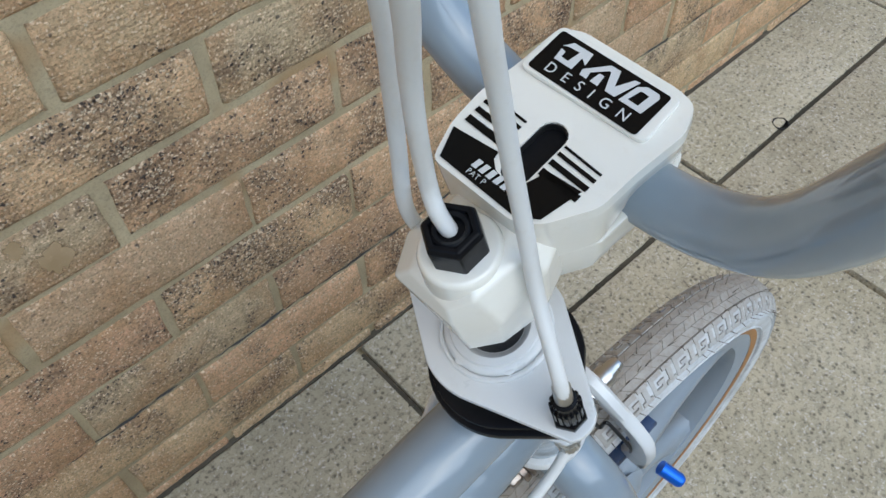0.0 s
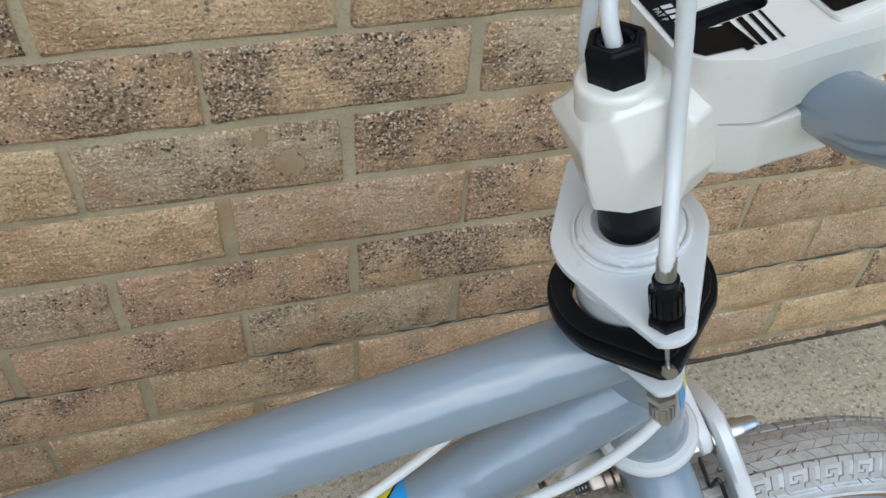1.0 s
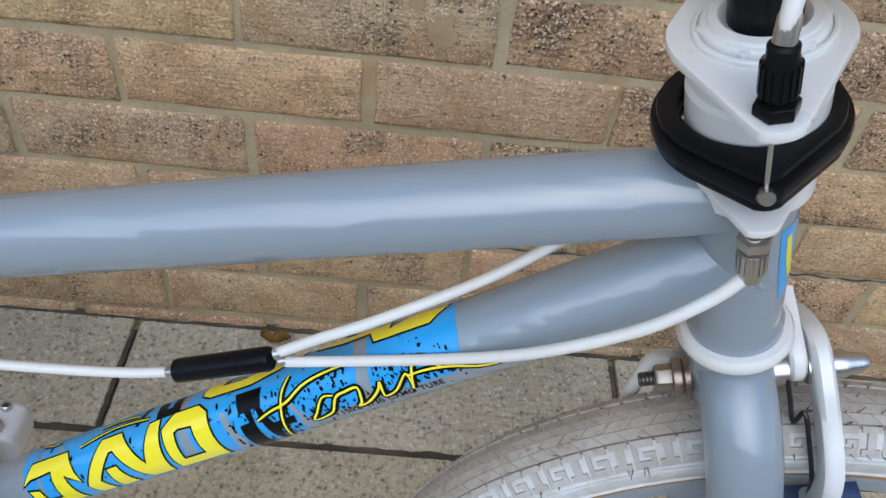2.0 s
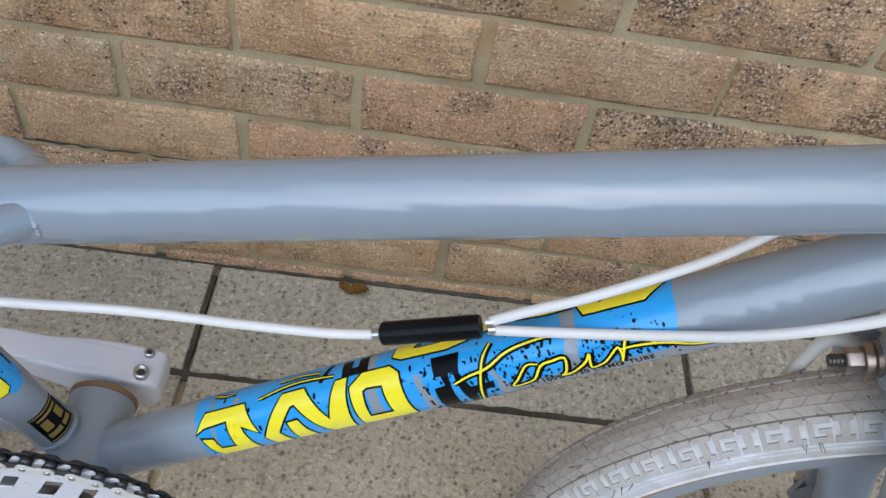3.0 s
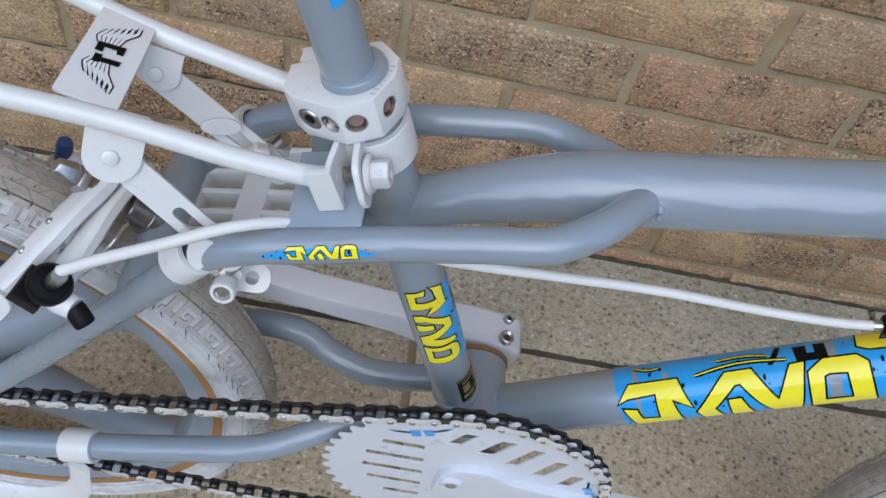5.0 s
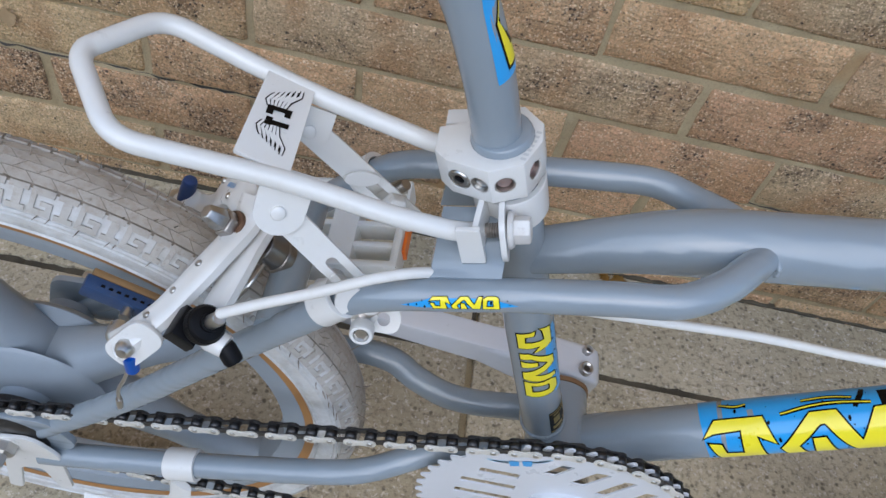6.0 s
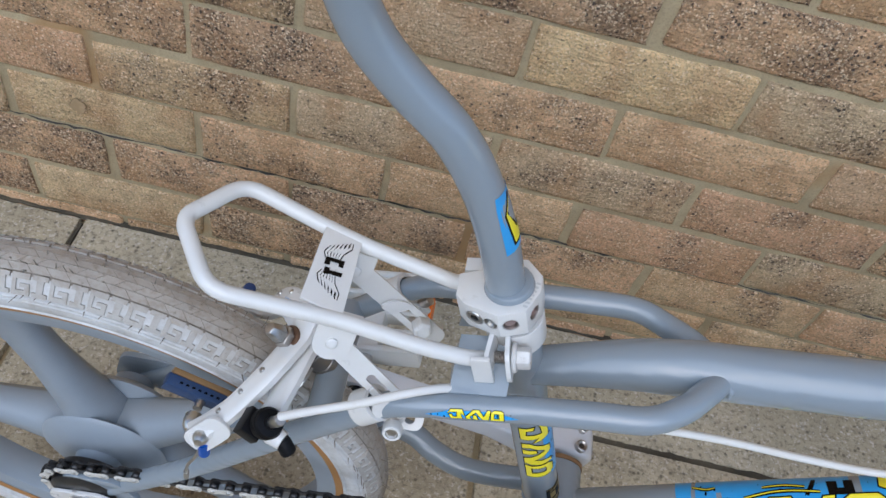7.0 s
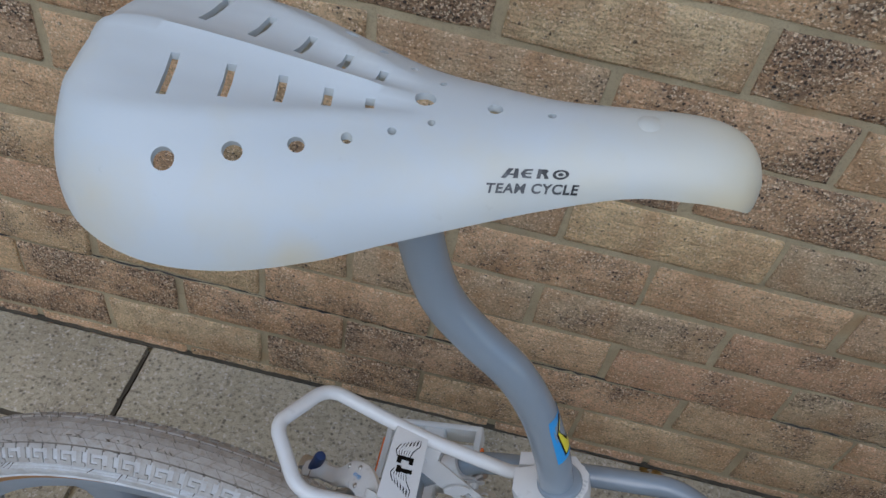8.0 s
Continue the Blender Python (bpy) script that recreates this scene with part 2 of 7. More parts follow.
# darker brown for the tyre's base between the tread blocks and for its hairs
def groove_material():
    m = mat("dark_brown_rubber", (0.2, 0.17, 0.13), 0.85)
    n = Nodes(m)
    n.link(n.ramp(n.noise(70, 5, 0.7), [(0.3, (0.16, 0.13, 0.10)), (0.7, (0.27, 0.235, 0.19))]), n.b.inputs["Base Color"])
    n.bump(n.noise(600, 4, 0.7), 0.5, 0.0006)
    return m


TYRE = tyre_material("off_white_rubber", [(0.3, (0.34, 0.31, 0.27)), (0.55, (0.46, 0.44, 0.41)), (0.8, (0.55, 0.54, 0.52))], 1.0)
TREAD = tyre_material("dusty_tread", [(0.3, (0.29, 0.255, 0.215)), (0.55, (0.38, 0.345, 0.30)), (0.8, (0.46, 0.43, 0.385))], 0.35)
GROOVE = groove_material()


C0 = -0.377         # the bicycle's middle plane


def saddle_material():
    """Bluish-white plastic, yellowed at the nose and in soft blotches."""
    c0 = (0.55, 0.585, 0.585)
    m = mat("yellowed_white_plastic", c0, 0.40)
    n = Nodes(m)
    sep = n.node("ShaderNodeSeparateXYZ")
    n.link(n.p, sep.inputs[0])
    along = n.node("ShaderNodeMapRange")
    n.link(sep.outputs[0], along.inputs["Value"])
    along.inputs["From Min"].default_value, along.inputs["From Max"].default_value = -0.52, -0.44
    nose = n.math("MULTIPLY", along.outputs[0], n.ramp(n.noise(18, 3), [(0.3, (0.35, 0.35, 0.35)), (0.6, (1, 1, 1))]))
    blot = n.math("MULTIPLY", n.ramp(n.noise(16, 4, 0.5), [(0.52, (0, 0, 0)), (0.72, (1, 1, 1))]), 0.55)
    c = n.mix(n.math("MAXIMUM", n.math("MULTIPLY", nose, 0.85), blot), c0, (0.62, 0.55, 0.37))
    for x, y, z, r in ((-0.605, C0 - 0.062, 0.762, 0.012), (-0.676, C0 - 0.060, 0.770, 0.022), (-0.455, C0 - 0.018, 0.797, 0.016)):
        d = n.node("ShaderNodeVectorMath")
        d.operation = "DISTANCE"
        n.link(n.p, d.inputs[0])
        d.inputs[1].default_value = (x, y, z)
        near = n.node("ShaderNodeMapRange")
        n.link(n.math("ADD", d.outputs["Value"], n.math("MULTIPLY", n.noise(60, 4), r * 0.8)), near.inputs["Value"])
        near.inputs["From Min"].default_value, near.inputs["From Max"].default_value = r * 1.5, r * 0.6
        c = n.mix(n.math("MULTIPLY", near.outputs[0], 0.42), c, (0.66, 0.52, 0.26))
    grime = n.math("MULTIPLY", n.ramp(n.noise(120, 5, 0.75), [(0.62, (0, 0, 0)), (0.75, (1, 1, 1))]), n.ramp(n.noise(24, 3), [(0.45, (0, 0, 0)), (0.65, (1, 1, 1))]))
    c = n.mix(n.math("MULTIPLY", grime, 0.35), c, (0.36, 0.34, 0.30))
    n.link(c, n.b.inputs["Base Color"])
    n.link(n.math("ADD", n.math("MULTIPLY", n.noise(40, 5), 0.2), 0.30), n.b.inputs["Roughness"])
    n.bump(n.noise(300, 4), 0.2, 0.00008)
    return m


SADDLE = saddle_material()


def glossy_paint(m, scale, distance, coat_rough):
    """Slow waves in a lacquer, drawn out along the tube, so that mirrored edges break into streaks."""
    n = Nodes(m)
    st = n.node("ShaderNodeMapping")
    st.inputs["Scale"].default_value = scale
    n.link(n.p, st.inputs["Vector"])
    slow = n.node("ShaderNodeTexNoise", Scale=1.0, Detail=0.0, Roughness=0.5)
    n.link(st.outputs[0], slow.inputs["Vector"])
    b1 = n.node("ShaderNodeBump", Strength=1.0, Distance=distance)
    n.link(slow.outputs["Fac"], b1.inputs["Height"])
    n.link(b1.outputs["Normal"], n.b.inputs["Coat Normal"])
    n.b.inputs["Coat Roughness"].default_value = coat_rough


glossy_paint(GREY, (2.2, 170, 170), 0.0009, 0.03)
glossy_paint(GREY_ACROSS, (150, 6, 60), 0.0005, 0.03)
glossy_paint(GREY_UP, (150, 150, 2.2), 0.0006, 0.03)
glossy_paint(WHITE, (70, 70, 70), 0.0006, 0.06)
glossy_paint(IVORY, (60, 60, 60), 0.0005, 0.06)

# ---- shaping tools ----
def part(name, bm, material, parent=None, label="", smooth=True, angle=40):
    """Links a bmesh as one mesh object under a thing or a part; faces are smooth but for edges sharper than the angle."""
    bmesh.ops.recalc_face_normals(bm, faces=bm.faces[:])
    for f in bm.faces:
        f.smooth = smooth
    if smooth:
        for e in bm.edges:
            e.smooth = len(e.link_faces) == 2 and e.calc_face_angle(0) < radians(angle)
    me = bpy.data.meshes.new(name)
    bm.to_mesh(me)
    bm.free()
    me.materials.append(material)
    ob = new(name, me)
    ob.parent = parent
    if smooth and angle == 40:
        mod = ob.modifiers.new("even_shading", "WEIGHTED_NORMAL")
        mod.keep_sharp, mod.weight = True, 70
    if label:
        ob["label"] = label
    return ob


def spline(points, steps=8):
    """A smooth line through the points (Catmull-Rom)."""
    p = [Vector(q) for q in points]
    p = [p[0] * 2 - p[1]] + p + [p[-1] * 2 - p[-2]]
    out = []
    for i in range(1, len(p) - 2):
        a, b, c, d = p[i - 1:i + 3]
        for k in range(steps):
            t = k / steps
            out.append(0.5 * (2 * b + (c - a) * t + (2 * a - 5 * b + 4 * c - d) * t * t + (3 * b - a - 3 * c + d) * t ** 3))
    return out + [p[-2]]


def bent(points, r, steps=6):
    """A line of straight runs joined by round bends of radius r, as in a bent tube."""
    p = [Vector(q) for q in points]
    out = [p[0]]
    for a, b, c in zip(p, p[1:], p[2:]):
        u, v = (a - b), (c - b)
        cut = min(r, u.length * 0.48, v.length * 0.48)
        s, e = b + u.normalized() * cut, b + v.normalized() * cut
        for k in range(steps + 1):
            t = k / steps
            out.append(s * (1 - t) ** 2 + b * 2 * t * (1 - t) + e * t * t)
    return out + [p[-1]]


def frames(line):
    """Tangent, side and up at each point of a line, without twist."""
    line = [Vector(q) for q in line]
    out, side = [], None
    for i, q in enumerate(line):
        t = (line[min(i + 1, len(line) - 1)] - line[max(i - 1, 0)]).normalized()
        if side is None:
            side = t.cross(Vector((0, 0, 1)))
            if side.length < 0.05:
                side = t.cross(Vector((1, 0, 0)))
        side = (side - t * side.dot(t)).normalized()
        out.append((q, t, side, side.cross(t).normalized()))
    return out


def tube(line, radius, n=20, bm=None, cap=True, flat=1.0):
    """A round tube along a line; radius is a number or one for each point (or a pair: across, upward)."""
    bm = bm or bmesh.new()
    rings = []
    for i, (q, t, s, u) in enumerate(frames(line)):
        r = radius[i] if isinstance(radius, (list, tuple)) else radius
        ra, rb = r if isinstance(r, tuple) else (r, r * flat)
        rings.append([bm.verts.new(q + s * ra * math.cos(a) + u * rb * math.sin(a)) for a in (2 * math.pi * k / n for k in range(n))])
    for a, b in zip(rings, rings[1:]):
        for k in range(n):
            bm.faces.new((a[k], a[(k + 1) % n], b[(k + 1) % n], b[k]))
    if cap:
        bm.faces.new(rings[0][::-1])
        bm.faces.new(rings[-1])
    return bm


def lathe(profile, origin=(0, 0, 0), axis=(0, 0, 1), n=32, bm=None, closed=False):
    """Turns a profile of (radius, height) about an axis."""
    bm = bm or bmesh.new()
    q = Vector((0, 0, 1)).rotation_difference(Vector(axis)).to_matrix()
    o = Vector(origin)
    rings = []
    for r, h in profile:
        if r < 1e-6:
            rings.append([bm.verts.new(o + q @ Vector((0, 0, h)))])
        else:
            rings.append([bm.verts.new(o + q @ Vector((r * math.cos(a), r * math.sin(a), h))) for a in (2 * math.pi * k / n for k in range(n))])
    pairs = list(zip(rings, rings[1:])) + ([(rings[-1], rings[0])] if closed else [])
    for a, b in pairs:
        for k in range(n):
            j = (k + 1) % n
            if len(a) == 1 and len(b) > 1:
                bm.faces.new((a[0], b[j], b[k]))
            elif len(b) == 1 and len(a) > 1:
                bm.faces.new((a[k], a[j], b[0]))
            elif len(a) > 1:
                bm.faces.new((a[k], a[j], b[j], b[k]))
    return bm


def prism(outline, thick, m=None, bevel=0.0, bm=None, holes=()):
    """A plate: an outline in its own xy plane, from z = 0 to the thickness, with round edges; m places it."""
    own = bmesh.new()
    edges = []
    for loop in (outline, *holes):
        vs = [own.verts.new((x, y, 0)) for x, y in loop]
        edges += [own.edges.new((a, b)) for a, b in zip(vs, vs[1:] + vs[:1])]
    if holes:
        bmesh.ops.triangle_fill(own, use_beauty=True, use_dissolve=False, edges=edges)
    else:
        own.faces.new(own.verts[:])
    ext = bmesh.ops.extrude_face_region(own, geom=own.faces[:])
    bmesh.ops.translate(own, vec=(0, 0, thick), verts=[v for v in ext["geom"] if isinstance(v, bmesh.types.BMVert)])
    bmesh.ops.recalc_face_normals(own, faces=own.faces[:])
    if bevel:
        sharp = [e for e in own.edges if len(e.link_faces) == 2 and e.calc_face_angle(0) > radians(35) and abs(e.verts[0].co.z - e.verts[1].co.z) < 1e-6]
        bmesh.ops.bevel(own, geom=sharp, offset=bevel, segments=2, profile=0.6, affect="EDGES", clamp_overlap=True)
    if m is not None:
        own.transform(m)
    if bm is None:
        return own
    tmp = bpy.data.meshes.new("tmp")
    own.to_mesh(tmp)
    own.free()
    bm.from_mesh(tmp)
    bpy.data.meshes.remove(tmp)
    return bm


def box(size, m, bevel=0.001, bm=None):
    x, y, z = (s / 2 for s in size)
    return prism([(-x, -y), (x, -y), (x, y), (-x, y)], size[2], m @ Matrix.Translation((0, 0, -z)), bevel, bm)


def circle(r, n=24, cx=0.0, cy=0.0, turn=0.0):
    return [(cx + r * math.cos(2 * math.pi * k / n + turn), cy + r * math.sin(2 * math.pi * k / n + turn)) for k in range(n)]


def rounded(points, r, steps=4):
    """An outline with round corners."""
    out, n = [], len(points)
    for i in range(n):
        a, b, c = (Vector((*points[(i + k) % n], 0)) for k in (-1, 0, 1))
        u, v = a - b, c - b
        cut = min(r, u.length * 0.45, v.length * 0.45)
        s, e = b + u.normalized() * cut, b + v.normalized() * cut
        for k in range(steps + 1):
            t = k / steps
            q = s * (1 - t) ** 2 + b * 2 * t * (1 - t) + e * t * t
            out.append((q.x, q.y))
    return out


def axes(origin, z, x=(1, 0, 0)):
    """A pose at origin whose z axis is z and whose x axis lies nearest to x."""
    z = Vector(z).normalized()
    x = Vector(x)
    x = (x - z * x.dot(z)).normalized()
    y = z.cross(x)
    return Matrix(((x.x, y.x, z.x, origin[0]), (x.y, y.y, z.y, origin[1]), (x.z, y.z, z.z, origin[2]), (0, 0, 0, 1)))

# ---- printed vinyl on tubes and plates ----
def flat_shape(outline, holes=()):
    """A filled outline in the xy plane."""
    bm = bmesh.new()
    edges = []
    for loop in (outline, *holes):
        vs = [bm.verts.new((x, y, 0)) for x, y in loop]
        edges += [bm.edges.new((a, b)) for a, b in zip(vs, vs[1:] + vs[:1])]
    if holes:
        bmesh.ops.triangle_fill(bm, use_beauty=True, use_dissolve=False, edges=edges)
    else:
        bm.faces.new(bm.verts[:])
        bm.normal_update()
        bmesh.ops.triangulate(bm, faces=bm.faces[:])
    return bm


def join_into(bm, other):
    tmp = bpy.data.meshes.new("tmp")
    other.to_mesh(tmp)
    other.free()
    bm.from_mesh(tmp)
    bpy.data.meshes.remove(tmp)


def wrapped(shapes, p0, p1, radius, lift, ref=(0, -1, 0)):
    """Flat shapes laid round a tube: x in metres along it from p0, y in degrees round it from ref, upwards."""
    d = (p1 - p0).normalized()
    ref = Vector(ref)
    ref = (ref - d * ref.dot(d)).normalized()
    up = d.cross(ref)
    if up.z < 0:
        up = -up
    bm = bmesh.new()
    for outline, holes in shapes:
        own = flat_shape([(x * 1000, y) for x, y in outline], [[(x * 1000, y) for x, y in hh] for hh in holes])
        for k in range(-9, 20):
            bmesh.ops.bisect_plane(own, geom=own.verts[:] + own.edges[:] + own.faces[:], plane_co=(0, k * 10, 0), plane_no=(0, 1, 0))
        join_into(bm, own)
    for v in bm.verts:
        a = radians(v.co.y)
        v.co = p0 + d * (v.co.x / 1000) + (ref * math.cos(a) + up * math.sin(a)) * (radius + lift)
    bmesh.ops.remove_doubles(bm, verts=bm.verts[:], dist=0.00003)
    return bm


def stroke(points, width, squash=1.0):
    """An outline that follows a line of points with a width; y may be in other units (squash of them to a metre)."""
    p = [Vector((x, y / squash, 0)) for x, y in points]
    left, right = [], []
    for i, q in enumerate(p):
        t = (p[min(i + 1, len(p) - 1)] - p[max(i - 1, 0)]).normalized()
        n = Vector((-t.y, t.x, 0))
        w = width * (0.55 + 0.45 * math.sin(math.pi * (i + 0.6) / len(p))) / 2
        left.append(q + n * w)
        right.append(q - n * w)
    return [(v.x, v.y * squash) for v in left + right[::-1]]


def splash(rng, n, x0, x1, y0, y1, size, squash):
    """Ink dots of uneven size."""
    out = []
    for _ in range(n):
        r = size * rng.uniform(0.3, 1.0) ** 2
        x, y = rng.uniform(x0, x1), rng.uniform(y0, y1)
        k = rng.uniform(0.7, 2.2)
        out.append(([(x + r * math.cos(a) * rng.uniform(0.8, 1.2), y + r * k * math.sin(a) * squash) for a in (math.pi * j / 3 for j in range(6))], ()))
    return out


def emblem(x0, y0, x1, y1, lean=0.0):
    """Four bold block shapes in a row, for a maker's mark: hook, peak, bolt and ring. Outlines in the given frame."""
    w, h = x1 - x0, y1 - y0

    def at(pts):
        return [(x0 + w * (u + lean * v), y0 + h * v) for u, v in pts]
    hook = at([(0.0, 0.62), (0.055, 0.96), (0.262, 0.97), (0.305, 0.40), (0.228, 0.60), (0.252, 0.0), (0.054, 0.0), (0.018, 0.50), (0.072, 0.46), (0.084, 0.22), (0.162, 0.20), (0.166, 0.74), (0.042, 0.70)])
    peak = at([(0.318, 0.26), (0.458, 0.97), (0.562, 0.98), (0.646, 0.34), (0.712, 0.97), (0.765, 0.99), (0.722, 0.0), (0.621, 0.0), (0.512, 0.74), (0.490, 0.73), (0.392, 0.30), (0.418, 0.0), (0.341, 0.0)])
    bolt = at([(0.454, 0.46), (0.505, 0.47), (0.540, 0.0), (0.455, 0.0)])
    ring = at([(0.764, 0.0), (0.775, 0.80), (0.835, 1.0), (0.955, 1.0), (0.992, 0.86), (0.996, 0.0)])
    eye = at([(0.815, 0.20), (0.828, 0.70), (0.850, 0.74), (0.916, 0.72), (0.920, 0.20)])
    return [(hook, ()), (peak, ()), (bolt, ()), (ring, (eye,))]


def grown(shapes, dx, dy):
    """The same shapes, a little larger all round, for the dark edge."""
    out = []
    for outline, holes in shapes:
        def push(pts, sgn):
            n = len(pts)
            area = sum(a[0] * b[1] - b[0] * a[1] for a, b in zip(pts, pts[1:] + pts[:1]))
            o = []
            for i in range(n):
                a, b, c = pts[i - 1], pts[i], pts[(i + 1) % n]
                u = Vector(((b[0] - a[0]) / dx, (b[1] - a[1]) / dy)).normalized()
                v = Vector(((c[0] - b[0]) / dx, (c[1] - b[1]) / dy)).normalized()
                m = (u + v)
                m = Vector((m.y, -m.x))
                m = m.normalized() if m.length > 1e-6 else Vector((u.y, -u.x))
                k = min(1.0 / max(m.dot(Vector((u.y, -u.x))), 0.45), 2.0) * (1 if area > 0 else -1) * sgn
                o.append((b[0] + m.x * k * dx, b[1] + m.y * k * dy))
            return o
        out.append((push(outline, 1), tuple(push(hh, -1) for hh in holes)))
    return out


def brushed(points, width, squash=1.0, steps=4):
    """A brush line as a row of quads, smooth along its points, thinner at its ends."""
    line = spline([Vector((x, y / squash, 0)) for x, y in points], steps)
    out, n = [], len(line) - 1
    edge = []
    for i, q in enumerate(line):
        t = (line[min(i + 1, n)] - line[max(i - 1, 0)]).normalized()
        w = width / 2 * (0.6 + 0.4 * math.sin(math.pi * (i + 0.5) / (n + 1)) ** 0.5)
        o = Vector((-t.y, t.x, 0)) * w
        edge.append((q + o, q - o))
    for (a, b), (c, d) in zip(edge, edge[1:]):
        out.append(([(v.x, v.y * squash) for v in (a, b, d, c)], ()))
    return out

# ---- the place in numbers ----
G = -0.016          # top of the paving
C = C0              # the bicycle's middle plane; the wall's face is y = 0
HEAD = Vector((0.0894, C, 0.4845))      # foot of the head tube
UP = Vector((-0.277, 0, 0.961)).normalized()   # along the steering axis
FWD = Vector((0.961, 0, 0.277)).normalized()
BB = Vector((-0.3515, C, 0.2640))
REAR = Vector((-0.722, C, 0.2215))
FRONT = Vector((0.172, C, 0.2215))
WHEEL = 0.2375


def hd(a, b, h):
    """A place by the steering axis: ahead, to the rider's left, up."""
    return HEAD + FWD * a + Vector((0, b, 0)) + UP * h


def pl(x, z, off=0.0):
    """A place in the bicycle's middle plane, or off it to the rider's left."""
    return Vector((x, C + off, z))


bicycle = tagged(new("bicycle"), "blue-grey freestyle bicycle with white parts standing on concrete paving", "bicycle")
bicycle.location = (REAR.x, C, G)
bicycle.matrix_world = Matrix.Translation((REAR.x, C, G))


def bike(name, bm, material, parent=None, label="", smooth=True, angle=40):
    """A part of the bicycle, given in places of the world."""
    ob = part(name, bm, material, parent or bicycle, label, smooth, angle)
    base = (parent or bicycle)
    ob.matrix_parent_inverse = base.matrix_world.inverted() if base is bicycle else Matrix.Identity(4)
    if base is bicycle:
        ob.matrix_parent_inverse = Matrix.Translation((-REAR.x, -C, -G))
    return ob


# ---- frame ----
TT0, TT1 = pl(-0.330, 0.5020), pl(0.066, 0.5880)
tt = [TT0 + (TT1 - TT0) * (k / 10) for k in range(11)]
rear_run = spline([pl(-0.442, 0.4560), pl(-0.412, 0.4700), pl(-0.385, 0.4830), pl(-0.360, 0.4935), TT0], 5)
line = rear_run[:-1] + tt
rad = []
for q in line:
    k = min(max((q.x + 0.44) / 0.115, 0), 1)
    k = k * k * (3 - 2 * k)
    rad.append((0.0125 + 0.0048 * k, 0.0105 + 0.0068 * k))
top_tube = bike("top_tube", tube(line, rad, 32), GREY, label="glossy blue-grey steel tube flattened towards the seat tube")
DT0, DT1 = pl(-0.350, 0.2520), pl(0.074, 0.5580)
DTR = 0.0180
down_tube = bike("down_tube", tube([DT0 + (DT1 - DT0) * (k / 12) for k in range(13)], DTR, 40), GREY)
ST0, ST1 = pl(-0.3615, 0.2710), pl(-0.4455, 0.5160)
STR = 0.0143
seat_tube = bike("seat_tube", tube([ST0, ST1], STR, 32), GREY_UP)
head_tube = bike("head_tube", lathe([(0.0182, 0.026), (0.0200, 0.0275), (0.0200, 0.033), (0.0184, 0.037), (0.0184, 0.1), (0.0195, 0.104), (0.0195, 0.112), (0.0182, 0.114)], HEAD, UP, 40), GREY)
bb_shell = bike("bottom_bracket_shell", lathe([(0.018, -0.034), (0.0210, -0.034), (0.0218, -0.032), (0.0218, 0.032), (0.0210, 0.034), (0.018, 0.034)], BB, (0, 1, 0), 32), GREY)
for side in (-1, 1):
    o = side * 0.047
    if side < 0:
        loop = [pl(-0.318, 0.5080, -0.008), pl(-0.330, 0.5105, -0.022), pl(-0.343, 0.5110, -0.035), pl(-0.362, 0.5080, -0.0450), pl(-0.39, 0.5015, -0.0460), pl(-0.430, 0.4905, -0.0465)]
    else:
        loop = [pl(-0.318, 0.5000, 0.008), pl(-0.330, 0.4965, 0.022), pl(-0.343, 0.4890, 0.036), pl(-0.362, 0.4855, 0.046), pl(-0.39, 0.4812, o), pl(-0.430, 0.4735, o)]
    dz = 0.0 if side < 0 else -0.011
    if side < 0:
        loop += [pl(-0.448, 0.48445, -0.04666), pl(-0.467, 0.47805, -0.04683)]
    loop += [pl(-0.485, 0.4720 + dz, o), pl(-0.506, 0.4600 + dz, o), pl(-0.522, 0.4400 + dz * 0.8, o), pl(-0.562, 0.3900 + dz * 0.5, o), pl(-0.64, 0.2930, o * 1.05), pl(-0.714, 0.2180, o * 1.1)]
    seat_stay = bike("seat_stay", tube(spline(loop, 6), 0.0080, 24), GREY)
    cs = [pl(-0.375, 0.276, -0.026), pl(-0.410, 0.279, -0.030), pl(-0.437, 0.278, -0.0355), pl(-0.452, 0.274, -0.0415), pl(-0.478, 0.262, -0.0500), pl(-0.507, 0.252, -0.0535), pl(-0.588, 0.2265, -0.0552), pl(-0.665, 0.207, -0.0565), pl(-0.705, 0.200, -0.0575)]
    if side > 0:
        cs = [pl(-0.375, 0.250, 0.024), pl(-0.405, 0.242, 0.025), pl(-0.430, 0.240, 0.0270), pl(-0.455, 0.243, 0.0345), pl(-0.474, 0.2455, 0.0440), pl(-0.50, 0.246, 0.047), pl(-0.55, 0.240, 0.047), pl(-0.70, 0.226, 0.052)]
    chain_stay = bike("chain_stay", tube(spline(cs, 6), 0.0086 if side < 0 else 0.0098, 20), GREY)
    outline = rounded([(-0.745, 0.21), (-0.70, 0.2), (-0.675, 0.222), (-0.69, 0.255), (-0.735, 0.25)], 0.01)
    dropout = bike("dropout", prism(outline, 0.005, Matrix(((1, 0, 0, 0), (0, 0, 1, C + side * 0.055 - 0.0025), (0, 1, 0, 0), (0, 0, 0, 1))), 0.0008), GREY)


